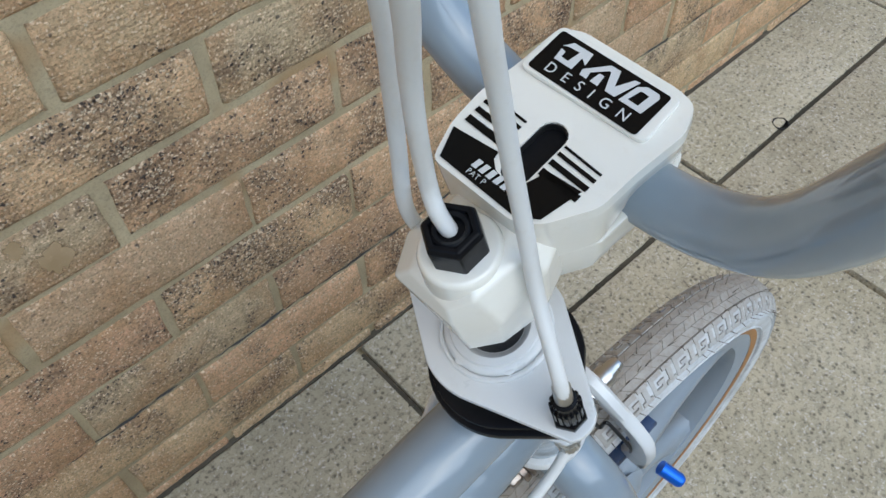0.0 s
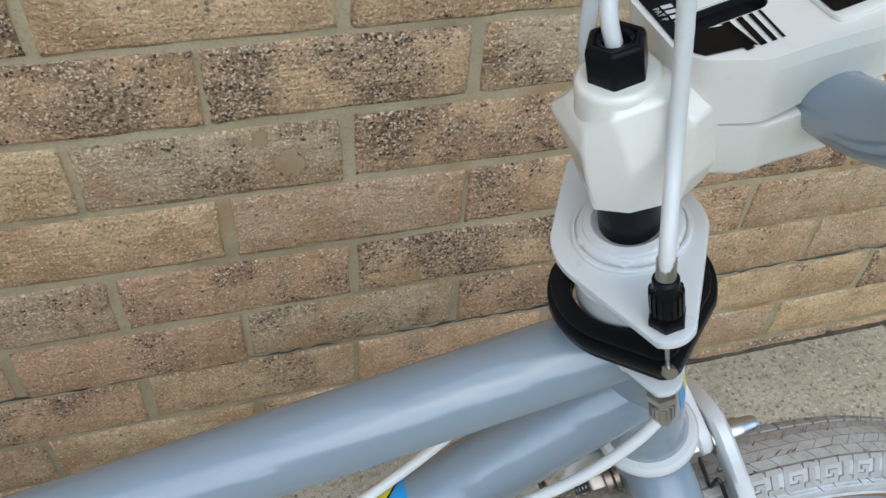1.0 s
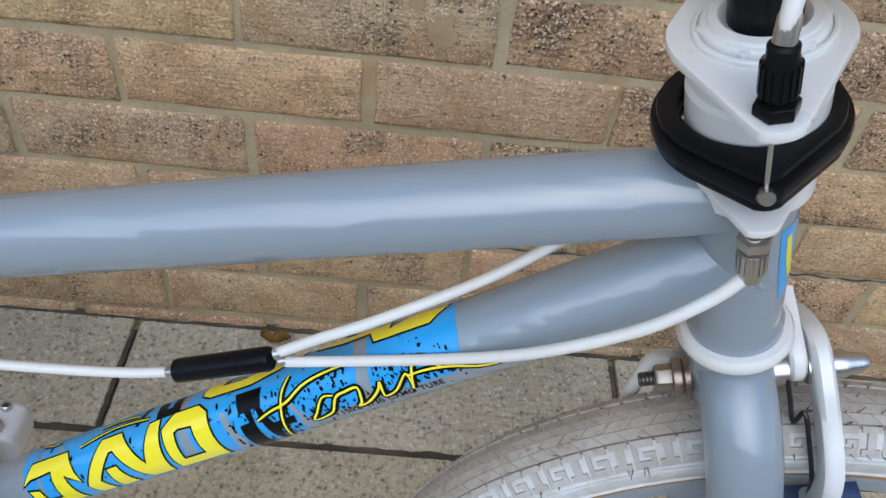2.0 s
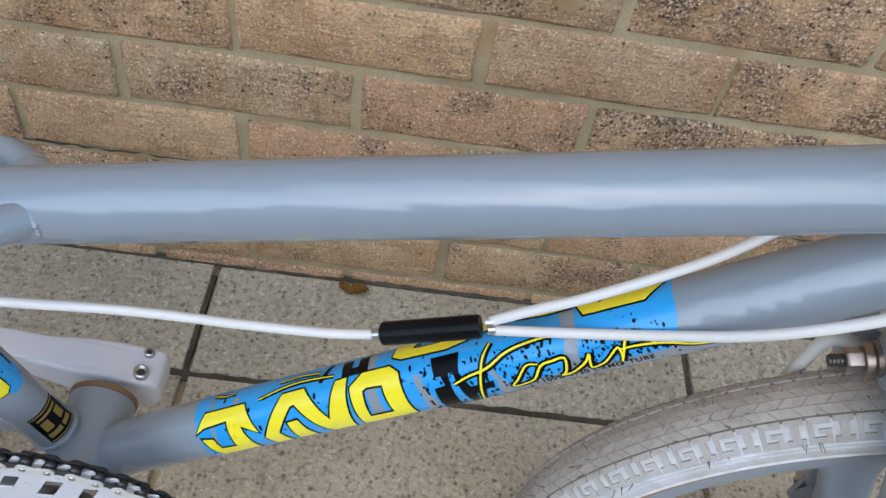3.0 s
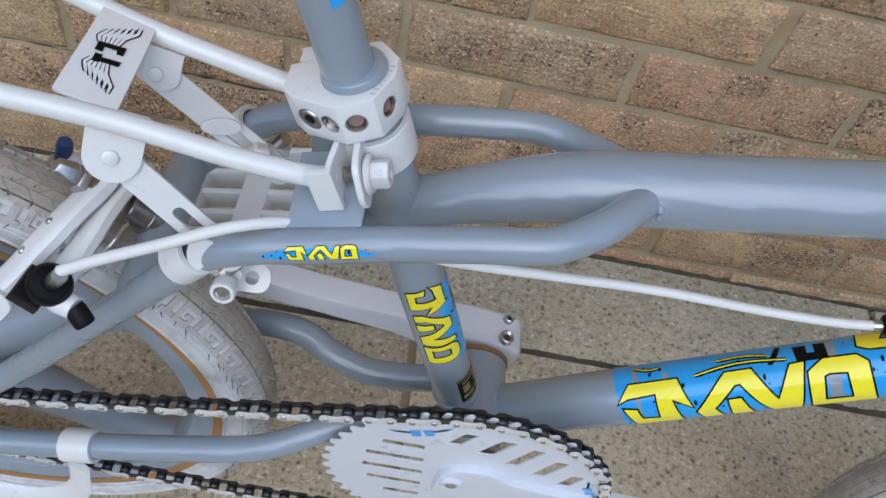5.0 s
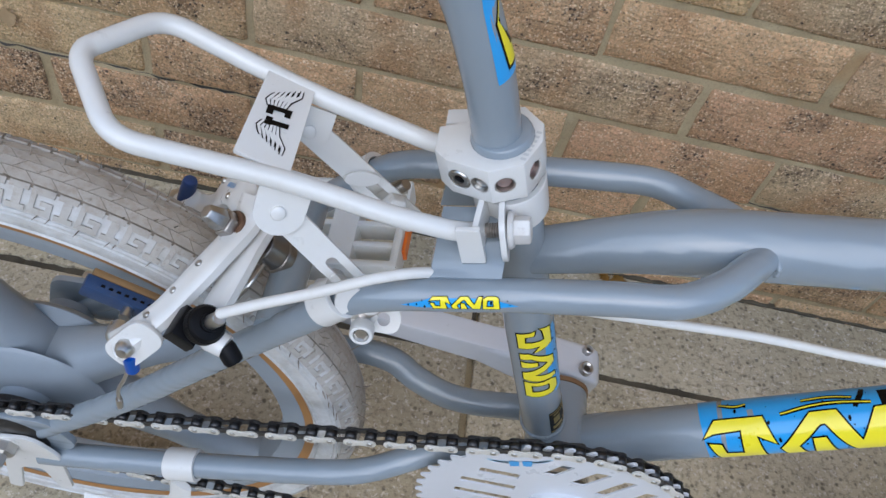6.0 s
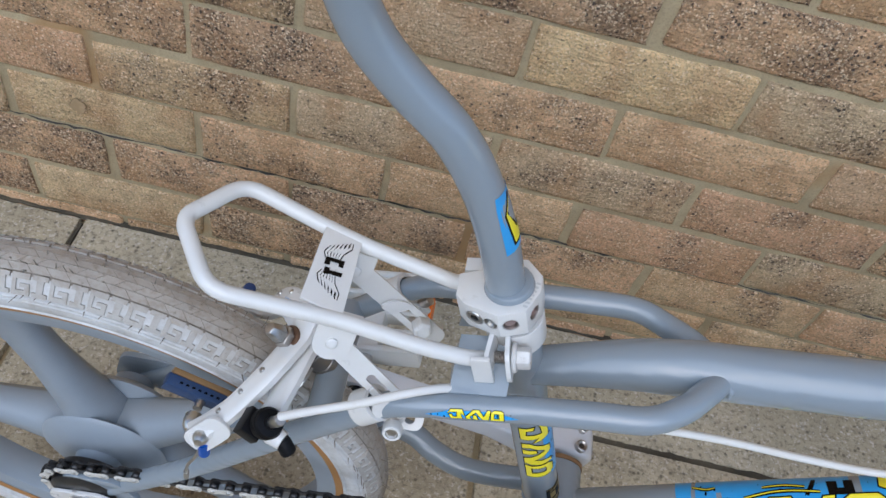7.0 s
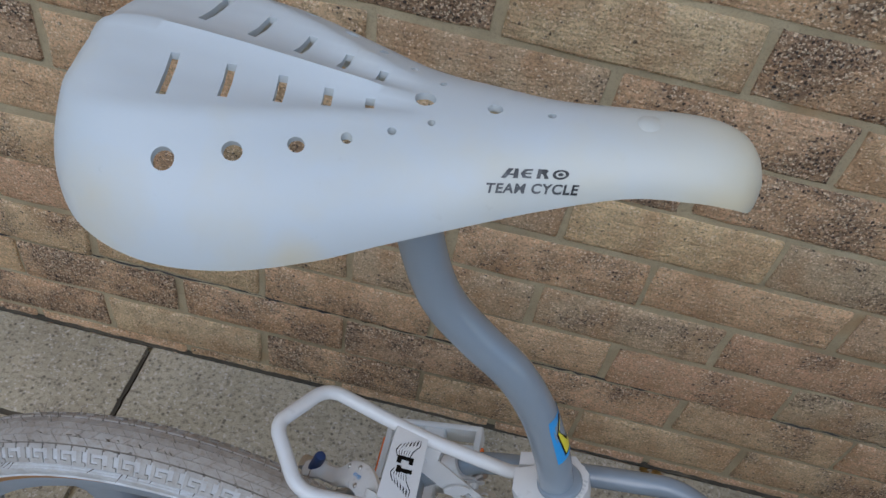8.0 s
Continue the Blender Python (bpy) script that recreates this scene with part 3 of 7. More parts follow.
def bead(center, axis, r, size, parent, seed=0, arc=(0, 360)):
    """A weld bead: a row of overlapping ripples round a joint."""
    rng = random.Random(seed)
    m = axes(center, axis)
    n = max(10, int(r * radians(arc[1] - arc[0]) / (size * 0.55)))
    bm = bmesh.new()
    for k in range(n):
        a = radians(arc[0] + (arc[1] - arc[0]) * k / n)
        q = m @ Vector((math.cos(a) * r, math.sin(a) * r, rng.uniform(-0.2, 0.2) * size))
        bmesh.ops.create_icosphere(bm, subdivisions=2, radius=size * rng.uniform(0.85, 1.15), matrix=Matrix.Translation(q) @ Matrix.Diagonal((1, 1, 0.8, 1)))
    return bike("weld", bm, GREY, label="rippled painted weld")


bead(ST0 + (ST1 - ST0).normalized() * 0.0165, ST1 - ST0, STR * 1.0, 0.0015, None, 1)
bead(DT0 + (DT1 - DT0).normalized() * 0.026, DT1 - DT0, DTR * 0.99, 0.0015, None, 2)
bead(pl(-0.3165, 0.5075, -0.0115), (1.0, 0.55, 0.2), 0.0062, 0.0015, None, 3)
bead(pl(-0.3165, 0.4980, 0.0115), (1.0, -0.55, 0.25), 0.0062, 0.0015, None, 4)
bead(pl(-0.4395, 0.4570), (1, 0, 0.45), 0.0118, 0.0015, None, 5)
bead(TT1 - (TT1 - TT0).normalized() * 0.002, TT1 - TT0, 0.0172, 0.0015, None, 6)
bead(DT1 - (DT1 - DT0).normalized() * 0.004, DT1 - DT0, 0.0178, 0.0015, None, 7)

# ---- vinyl on the frame ----
rng = random.Random(11)


def deg(r):
    """Degrees round a tube of radius r to a metre."""
    return math.degrees(1 / r)


K = deg(DTR)
band = [([(0.107, -55), (0.1095, 0), (0.109, 60), (0.105, 175), (0.118, 175), (0.120, 60), (0.118, -55)], ()),
        ([(0.1205, -55), (0.123, 60), (0.121, 175), (0.2265, 175), (0.2295, 80), (0.2265, -55)], ()),
        ([(0.2345, -55), (0.236, 80), (0.2335, 175), (0.338, 175), (0.3425, 60), (0.337, 7), (0.318, 2), (0.306, -16), (0.292, -55)], ()),
        ([(0.3455, 7), (0.349, 60), (0.3475, 175), (0.3965, 175), (0.3965, 60), (0.3935, 18), (0.388, 7)], ())]
for one in band:
    bike("decal", wrapped([one], DT0, DT1, DTR, 0.00020), BLUE, label="sky-blue vinyl wrap on the down tube")
strips = [([(0.2575, -40), (0.260, 10), (0.2585, 60), (0.262, 58), (0.2665, 5), (0.263, -40)], ()), ([(0.300, -35), (0.3025, 20), (0.2985, 50), (0.302, 45), (0.309, 0), (0.305, -35)], ()),
          ([(0.1355, -20), (0.1375, 20), (0.1415, 15), (0.1425, -20)], ()), ([(0.1385, 70), (0.1375, 98), (0.141, 99), (0.1425, 70)], ())]
tagged(bike("decal", wrapped(strips, DT0, DT1, DTR, 0.00032), GREY), kind="stuff")
mark = emblem(0.109, -16, 0.2515, 84, 0.0)
edge = grown(mark, 0.0011, 0.0011 * K)
blocks = [([(0.2705, 48), (0.2700, 80), (0.2865, 80), (0.2845, 48), (0.2880, 20), (0.2930, 20), (0.2925, 5), (0.2885, 3), (0.2860, -45), (0.2665, -45), (0.2685, 30), (0.2750, 32), (0.2740, 48)], ([(0.2772, -30), (0.2785, 50), (0.2812, 50), (0.2835, -30)],)),
          ([(0.2145, 84), (0.2130, 120), (0.2200, 120), (0.2205, 100), (0.2245, 100), (0.2240, 122), (0.2300, 122), (0.2315, 84)], ()), ([(0.294, 8), (0.293, 20), (0.301, 22), (0.3, 8)], ())]
top_mark = [([(0.247, 165), (0.2465, 100), (0.252, 92), (0.279, 90), (0.296, 101), (0.31, 120), (0.306, 165)], ([(0.262, 150), (0.258, 110), (0.274, 108), (0.285, 120), (0.285, 150)],)),
            ([(0.315, 165), (0.318, 118), (0.334, 110), (0.350, 112), (0.3535, 90), (0.3835, 90), (0.3925, 116), (0.372, 122), (0.361, 107), (0.358, 165)], ())]
black_print = edge + grown(top_mark, 0.001, 0.001 * K) + blocks + splash(rng, 190, 0.112, 0.394, -45, 118, 0.0010, K) + splash(rng, 190, 0.304, 0.336, 4, 70, 0.0009, K) + splash(rng, 200, 0.347, 0.390, 9, 55, 0.0009, K) + splash(rng, 160, 0.262, 0.300, -20, 70, 0.0010, K)
script_lines = [[(0.280, 30), (0.289, 38), (0.300, 44), (0.312, 53), (0.325, 60), (0.340, 62)], [(0.304, 82), (0.299, 60), (0.296, 38), (0.2925, 10), (0.2885, -30)],
                [(0.326, 24), (0.320, 26), (0.313, 5), (0.309, -18), (0.313, -24), (0.321, -5), (0.327, 20), (0.333, 24), (0.340, 24), (0.338, 0), (0.335, -20), (0.341, -14), (0.349, 10), (0.352, 22), (0.3505, 0), (0.352, -12), (0.358, 2), (0.366, 22), (0.3665, 5), (0.3655, -10)],
                [(0.372, 40), (0.369, 20), (0.3655, -16)], [(0.366, 18), (0.376, 18), (0.388, 12), (0.400, -6), (0.4085, -22)], [(0.377, 34), (0.381, 24), (0.3835, 16)]]
script_lines = [[(x, (y * 0.35 if y < 0 else y) + 8 if x > 0.305 else y) for x, y in ln] for ln in script_lines]
for ln in script_lines:
    black_print += brushed(ln, 0.0036, K) + brushed([(x + 0.0012, y - 2) for x, y in ln], 0.0020, K)
for ln in ([(0.12, 116), (0.13, 108), (0.137, 112)], [(0.157, 82), (0.175, 94), (0.190, 97), (0.209, 92)], [(0.170, 108), (0.185, 112), (0.199, 106)], [(0.205, 128), (0.2035, 108), (0.200, 85)]):
    black_print += brushed(ln, 0.0034, K)
tagged(bike("decal", wrapped(black_print, DT0, DT1, DTR, 0.00045), INK, label="black printed outlines and ink splashes"), kind="stuff")
yellow = mark + top_mark
for ln, w in [(ln, 0.0012) for ln in script_lines] + [(ln, 0.0010) for ln in ([(0.12, 116), (0.13, 108), (0.137, 112)], [(0.157, 82), (0.175, 94), (0.190, 97), (0.209, 92)], [(0.170, 108), (0.185, 112), (0.199, 106)])]:
    bike("decal", wrapped(brushed(ln, w, K), DT0, DT1, DTR, 0.00060), YELLOW, label="thin yellow brush line")
for one in yellow:
    bike("decal", wrapped([one], DT0, DT1, DTR, 0.00060), YELLOW, label="bold yellow vinyl shape")
cu = bpy.data.curves.new("letters", "FONT")
cu.body, cu.size, cu.align_x, cu.align_y, cu.space_character, cu.offset = "100% 4130 CRMO TUBE", 0.0050, "LEFT", "CENTER", 1.12, 0.00008
tmp = new("letters", cu)
me = bpy.data.meshes.new_from_object(tmp.evaluated_get(bpy.context.evaluated_depsgraph_get()))
bpy.data.objects.remove(tmp)
bm = bmesh.new()
bm.from_mesh(me)
ax_d = (DT1 - DT0).normalized()
ax_up = ax_d.cross(Vector((0, -1, 0)))
ax_up = ax_up if ax_up.z > 0 else -ax_up
for v in bm.verts:
    a = radians(-3 + v.co.y * K)
    v.co = DT0 + ax_d * (0.3235 + v.co.x) + (Vector((0, -1, 0)) * math.cos(a) + ax_up * math.sin(a)) * (DTR + 0.00055)
bike("lettering", bm, INK, label="small black printed words on the tube", smooth=False)
# seat tube: the mark runs downwards
K = deg(STR)
bike("decal", wrapped([([(0.148, 40), (0.143, 62), (0.1455, 74), (0.139, 82), (0.146, 100), (0.138, 108), (0.10, 112), (0.078, 112), (0.071, 92), (0.0705, 60), (0.078, 40)], ())], ST0, ST1, STR, 0.0002), BLUE, label="sky-blue vinyl with torn edges")
tmark = emblem(0.1495, -22, 0.0740, 62)
tagged(bike("decal", wrapped(grown(tmark, 0.0008, 0.0008 * K) + splash(rng, 40, 0.075, 0.143, 60, 104, 0.0008, K) + [(stroke([(0.134, 88), (0.120, 97), (0.108, 100)], 0.0016, K), ()), (stroke([(0.103, 102), (0.094, 106), (0.085, 104)], 0.0014, K), ())], ST0, ST1, STR, 0.00034), INK), kind="stuff")
for one in tmark:
    bike("decal", wrapped([one], ST0, ST1, STR, 0.00048), YELLOW)
foil = bike("decal", wrapped([([(0.0475, 28), (0.0475, 118), (0.020, 118), (0.020, 28)], ())], ST0, ST1, STR, 0.0002), INK, label="small black and gold foil label")
tagged(bike("decal", wrapped([([(0.0465, 30), (0.0465, 116), (0.0455, 116), (0.0455, 30)], ()), ([(0.022, 30), (0.022, 116), (0.021, 116), (0.021, 30)], ()), ([(0.0435, 40), (0.0435, 104), (0.0415, 104), (0.0415, 40)], ()),
                       ([(0.0395, 40), (0.0395, 62), (0.031, 62), (0.031, 40)], ()), ([(0.0395, 84), (0.0395, 104), (0.031, 104), (0.031, 84)], ()), ([(0.0285, 36), (0.0285, 72), (0.0245, 72), (0.0245, 36)], ()), ([(0.0285, 78), (0.0285, 108), (0.0245, 108), (0.0245, 78)], ())], ST0, ST1, STR, 0.00034), GOLD), kind="stuff")
# stay, post and head tube
L0, L1, LR = pl(-0.430, 0.4905, -0.0465), pl(-0.485, 0.4720, -0.0470), 0.0081
K = deg(LR)
bike("decal", wrapped([([(0.0, 18), (0.008, 34), (0.012, 44), (0.04, 44), (0.044, 34), (0.054, 20), (0.044, 10), (0.01, 10)], ())], L0, L1, LR, 0.0002), BLUE)
smark = emblem(0.0405, 8, 0.0085, 50)
tagged(bike("decal", wrapped(grown(smark, 0.0004, 0.0004 * K) + splash(rng, 30, 0.001, 0.053, 12, 38, 0.0006, K), L0, L1, LR, 0.00034), INK), kind="stuff")
for one in smark:
    bike("decal", wrapped([one], L0, L1, LR, 0.00046), YELLOW)
K = deg(0.0184)
HT1 = HEAD + UP * 0.1
bike("decal", wrapped([([(0.058, 38), (0.075, 33), (0.097, 29), (0.097, 150), (0.058, 150)], ())], HEAD, HT1, 0.0184, 0.0002), BLUE, label="sky-blue head badge")
bike("decal", wrapped([(stroke([(0.066, 58), (0.078, 50), (0.092, 44)], 0.004, K), ()), ([(0.066, 80), (0.066, 130), (0.09, 130), (0.09, 90)], ())], HEAD, HT1, 0.0184, 0.00034), YELLOW)

# ---- wheels ----
def key_blocks():
    """Outlines of one stretch of shoulder tread, in (along, across) units of one pitch and one band: a hook and a post whose tongue reaches into it."""
    hook = [(0.03, 0.03), (0.50, 0.03), (0.50, 0.27), (0.15, 0.27), (0.15, 0.75), (0.39, 0.75), (0.39, 0.61), (0.26, 0.61), (0.26, 0.45), (0.51, 0.45), (0.51, 0.97), (0.03, 0.97)]
    post = [(0.57, 0.03), (0.97, 0.03), (0.97, 0.23), (0.87, 0.23), (0.87, 0.77), (0.97, 0.77), (0.97, 0.97), (0.58, 0.97), (0.58, 0.77), (0.69, 0.77), (0.69, 0.23), (0.57, 0.23)]
    return hook, post


def wheel(name, hub, turn, label):
    w = new(name)
    w.parent = bicycle
    w.matrix_parent_inverse = Matrix.Translation((-REAR.x, -C, -G))
    w.matrix_basis = Matrix.Translation(hub)
    w["label"] = label
    rc, rt, k0 = WHEEL - 0.0235, 0.0215, WHEEL / 0.245

    def surf(theta, phi, lift=0.0):
        r = rc + (rt + lift) * math.cos(phi)
        return Vector((r * math.sin(theta), 1.04 * (rt + lift) * math.sin(phi), r * math.cos(theta)))
    bm = bmesh.new()
    NT, NP = 120, 22
    rings = [[bm.verts.new(surf(2 * math.pi * i / NT, radians(-122 + 244 * k / NP))) for k in range(NP + 1)] for i in range(NT)]
    for i in range(NT):
        a, b = rings[i], rings[(i + 1) % NT]
        for k in range(NP):
            f = bm.faces.new((a[k], b[k], b[k + 1], a[k + 1]))
            f.material_index = 1 if 8 <= k < NP - 8 else 0
    tyre = part("tyre", bm, TYRE, w, "off-white rubber tyre with a blocky tread, dusty")
    tyre.data.materials.append(GROOVE)
    # tread: shoulder blocks on both sides, chevrons on the crown, with moulded ribs on the sidewall
    tread = bmesh.new()
    n = 60
    pitch = 2 * math.pi / n

    def block(outline, th0, phi0, dphi, high, mirror):
        own = flat_shape(outline)
        ext = bmesh.ops.extrude_face_region(own, geom=own.faces[:])
        tops = {v for v in ext["geom"] if isinstance(v, bmesh.types.BMVert)}
        for v in own.verts:
            phi = phi0 + dphi * v.co.y
            v.co = surf(th0 + pitch * v.co.x, phi * mirror, high if v in tops else -0.0004)
        return own
    hook, post = key_blocks()
    store = []
    for mirror in (-1, 1):
        for o in (hook, post):
            store.append(block(o, 0, radians(29), radians(38), 0.0012, mirror))
    # fine zigzag cuts over the crown
    for row in range(4):
        for x in (0.0, 0.5):
            lean = 0.22 if row % 2 else -0.22
            o = [(x + 0.012, 0.03), (x + 0.012 + lean, 0.97), (x + 0.488 + lean, 0.97), (x + 0.488, 0.03)]
            store.append(block(o, 0, radians(-28 + 14 * row), radians(14), 0.00035, 1))
    verts, faces = [], []
    for src in store:
        src.verts.index_update()
        vv = [v.co.copy() for v in src.verts]
        ff = [[v.index for v in f.verts] for f in src.faces]
        src.free()
        for i in range(n):
            m = Matrix.Rotation(pitch * i, 3, "Y")
            o = len(verts)
            verts += [m @ q for q in vv]
            faces += [[o + k for k in f] for f in ff]
    me = bpy.data.meshes.new("tread")
    me.from_pydata(verts, [], faces)
    me.materials.append(TREAD)
    tr = new("tread", me)
    tr.parent = tyre
    tr["kind"] = "stuff"
    for side in (-1, 1):
        for phi, r in ((72, 0.0009), (80, 0.0007), (112, 0.0012)):
            q = surf(0, radians(phi) * side, 0.0)
            part("rib", lathe([(q.z - r, q.y), (q.z, q.y + r * 1.2 * side), (q.z + r, q.y)], (0, 0, 0), (0, 1, 0), 96), TYRE, tyre)
    hairs = bmesh.new()
    rnd = random.Random(8)
    for _ in range(420):
        th, phi = rnd.uniform(0, 2 * math.pi), radians(rnd.choice((-68, -28, 28, 68, 12, -12)) + rnd.uniform(-3, 3))
        a, b = surf(th, phi), surf(th + rnd.uniform(-0.008, 0.008), phi + rnd.uniform(-0.05, 0.05), rnd.uniform(0.003, 0.0085))
        tube([a, b], [0.00042, 0.0002], 4, hairs)
    hr = part("moulding_hairs", hairs, GROOVE, tyre)
    hr["kind"] = "stuff"
    for side in (-1, 1):
        part("sidewall_band", lathe([(0.2118 * k0, side * 0.0186), (0.2095 * k0, side * 0.0189), (0.2065 * k0, side * 0.0186), (0.2020 * k0, side * 0.0178)], (0, 0, 0), (0, 1, 0), 96), TAN, w, "tan band at the tyre's bead")
    rim = [(0.2020, -0.0175), (0.2050, -0.0165), (0.2020, -0.0145), (0.196, -0.012), (0.19, -0.008), (0.19, 0.008), (0.196, 0.012), (0.2020, 0.0145), (0.2050, 0.0165), (0.2020, 0.0175), (0.1965, 0.0175), (0.1850, 0.0150), (0.1815, 0.006), (0.1815, -0.006), (0.1850, -0.0150), (0.1965, -0.0175)]
    part("rim", lathe([(r * k0, y) for r, y in rim], (0, 0, 0), (0, 1, 0), 120, closed=True), MAGS, w, "blue-grey moulded nylon rim")
    part("hub", lathe([(0.010, -0.045), (0.017, -0.045), (0.019, -0.030), (0.040, -0.027), (0.050, -0.0215), (0.052, -0.018), (0.034, -0.010), (0.030, 0), (0.034, 0.010), (0.052, 0.018), (0.050, 0.0215), (0.040, 0.027), (0.019, 0.030), (0.017, 0.045), (0.010, 0.045)], (0, 0, 0), (0, 1, 0), 40), MAGS, w)
    for k in range(5):
        sec = []
        for z, wx, wy in ((0.020, 0.026, 0.022), (0.045, 0.019, 0.0195), (0.075, 0.0150, 0.0160), (0.115, 0.0135, 0.0125), (0.150, 0.0150, 0.0115), (0.172, 0.021, 0.0120), (0.1865, 0.034, 0.0135)):
            ring = [(-wx, -wy * 0.55), (-wx * 0.55, -wy), (wx * 0.55, -wy), (wx, -wy * 0.55), (wx, wy * 0.55), (wx * 0.55, wy), (-wx * 0.55, wy), (-wx, wy * 0.55)]
            sec.append([Vector((x, y, z * k0)) for x, y in ring])
        bm = bmesh.new()
        rings = [[bm.verts.new(q) for q in s] for s in sec]
        for a, b in zip(rings, rings[1:]):
            for j in range(8):
                bm.faces.new((a[j], a[(j + 1) % 8], b[(j + 1) % 8], b[j]))
        bm.transform(Matrix.Rotation(radians(turn + 72 * k), 4, "Y"))
        part("spoke", bm, MAGS, w, angle=75)
    return w


rear_wheel = wheel("rear_wheel", REAR, 54, "five-spoke blue-grey nylon wheel with an off-white tyre")
front_wheel = wheel("front_wheel", FRONT, 50, "five-spoke blue-grey nylon wheel with an off-white tyre")

# ---- steering: fork, headset, cable detangler, stem, bar ----
def loft(sections, bm=None):
    """A body through outlines of equal count, each a list of places."""
    bm = bm or bmesh.new()
    rings = [[bm.verts.new(q) for q in s] for s in sections]
    n = len(rings[0])
    for a, b in zip(rings, rings[1:]):
        for k in range(n):
            bm.faces.new((a[k], a[(k + 1) % n], b[(k + 1) % n], b[k]))
    bm.faces.new(rings[0][::-1])
    bm.faces.new(rings[-1])
    return bm


def soften(bm, offset, angle=25, segments=2):
    bmesh.ops.recalc_face_normals(bm, faces=bm.faces[:])
    sharp = [e for e in bm.edges if len(e.link_faces) == 2 and e.calc_face_angle(0) > radians(angle)]
    bmesh.ops.bevel(bm, geom=sharp, offset=offset, segments=segments, profile=0.6, affect="EDGES", clamp_overlap=True)
    return bm


def steer(h):
    """The pose of a flat piece across the steering axis: x ahead, y to the rider's left."""
    return axes(hd(0, 0, h), UP, FWD)


def letters(text, size, m, material, parent, spacing=1.0):
    """Lettering as a thin mesh."""
    cu = bpy.data.curves.new("letters", "FONT")
    cu.body, cu.size, cu.align_x, cu.align_y, cu.space_character = text, size, "CENTER", "CENTER", spacing
    tmp = new("letters", cu)
    me = bpy.data.meshes.new_from_object(tmp.evaluated_get(bpy.context.evaluated_depsgraph_get()))
    bpy.data.objects.remove(tmp)
    bm = bmesh.new()
    bm.from_mesh(me)
    bm.transform(m)
    return bike("lettering", bm, material, parent, smooth=False)


def plate_print(shapes, m, material, parent=None, label=""):
    bm = bmesh.new()
    for outline, holes in shapes:
        join_into(bm, flat_shape(outline, holes))
    bm.transform(m)
    return bike("print", bm, material, parent, label, smooth=False)


fork_crown = bike("fork_crown", lathe([(0.012, 0.021), (0.0188, 0.020), (0.0192, 0.016), (0.0188, -0.014), (0.016, -0.03), (0.010, -0.04)], HEAD, UP, 32), GREY)
bike("headset_cup", lathe([(0.0185, 0.0275), (0.0232, 0.0270), (0.0246, 0.0250), (0.0248, 0.0222), (0.0240, 0.0202), (0.018, 0.0196)], HEAD, UP, 40), WHITE, label="white lower headset race")
for side in (-1, 1):
    bike("fork_leg", tube(spline([hd(0, side * 0.006, 0.002), hd(-0.001, side * 0.026, -0.006), hd(-0.001, side * 0.042, -0.030), hd(0.0, side * 0.047, -0.08), hd(0.002, side * 0.049, -0.17), FRONT + Vector((0, side * 0.052, 0.012))], 6),
                          [0.0168] * 15 + [0.0168 - 0.0070 * k / 15 for k in range(16)], 28), GREY_UP)
    bike("fork_dropout", prism(rounded([(-0.012, -0.018), (0.012, -0.018), (0.011, 0.02), (-0.011, 0.02)], 0.006), 0.005, axes(FRONT + Vector((0, side * 0.052 - 0.0025, 0)), (0, 1, 0), (1, 0, 0)), 0.0006), GREY)
    bike("axle_nut", lathe([(0, 0.014), (0.006, 0.014), (0.0095, 0.012), (0.0095, 0.003), (0.013, 0.003), (0.013, 0)], FRONT + Vector((0, side * 0.055, 0)), (0, side, 0), 6), STEEL)

# headset stack and quill
bike("headset_cup", lathe([(0.018, 0.110), (0.0225, 0.111), (0.0225, 0.118), (0.0230, 0.119), (0.0230, 0.1530), (0.0212, 0.1545), (0.0212, 0.1570), (0.0230, 0.1585), (0.0230, 0.1680), (0.0205, 0.1690)], HEAD, UP, 48), WHITE, label="white threaded headset stack, scuffed")
bike("lock_nut", lathe([(0.0, 0.1695), (0.0216, 0.1695), (0.0216, 0.1736), (0.0210, 0.1742), (0.0200, 0.1742), (0.0199, 0.1733), (0.0194, 0.1733), (0.0193, 0.1752), (0.0184, 0.1762), (0.0172, 0.1764), (0.0166, 0.1774), (0.0138, 0.1780), (0.0128, 0.1774), (0.0113, 0.1760)], HEAD, UP, 48), WHITE, label="white headset locknut with chipped paint")
bike("locknut_hex", lathe([(0.0204, 0.1738), (0.0204, 0.1752), (0.0192, 0.1760), (0.0, 0.1760)], HEAD, UP, 6), WHITE)
bike("quill", lathe([(0.0, 0.165), (0.0112, 0.165), (0.0112, 0.212), (0, 0.212)], HEAD, UP, 32), BLACK, label="black stem quill")
# detangler plates
up_out = []
for a, b, r, a0, a1 in ((-0.001, 0, 0.0282, -22, 22), (-0.001, 0.0345, 0.0112, 50, 130), (-0.001, 0, 0.0282, 158, 202), (-0.0060, -0.0400, 0.0108, 230, 310)):
    for k in range(9):
        t = radians(a0 + (a1 - a0) * k / 8)
        up_out.append((a + r * math.cos(t), b + r * math.sin(t)))
upper_plate = bike("upper_plate", prism(up_out, 0.0040, steer(0.1682), 0.0012), WHITE, label="white detangler plate with rounded lobes")
low_out = [(x * 0.78, y * 0.76 - 0.001) for x, y in up_out]
bike("lower_plate", prism(low_out, 0.0032, steer(0.1195), 0.001), WHITE, label="white lower detangler plate")
ring_out = []
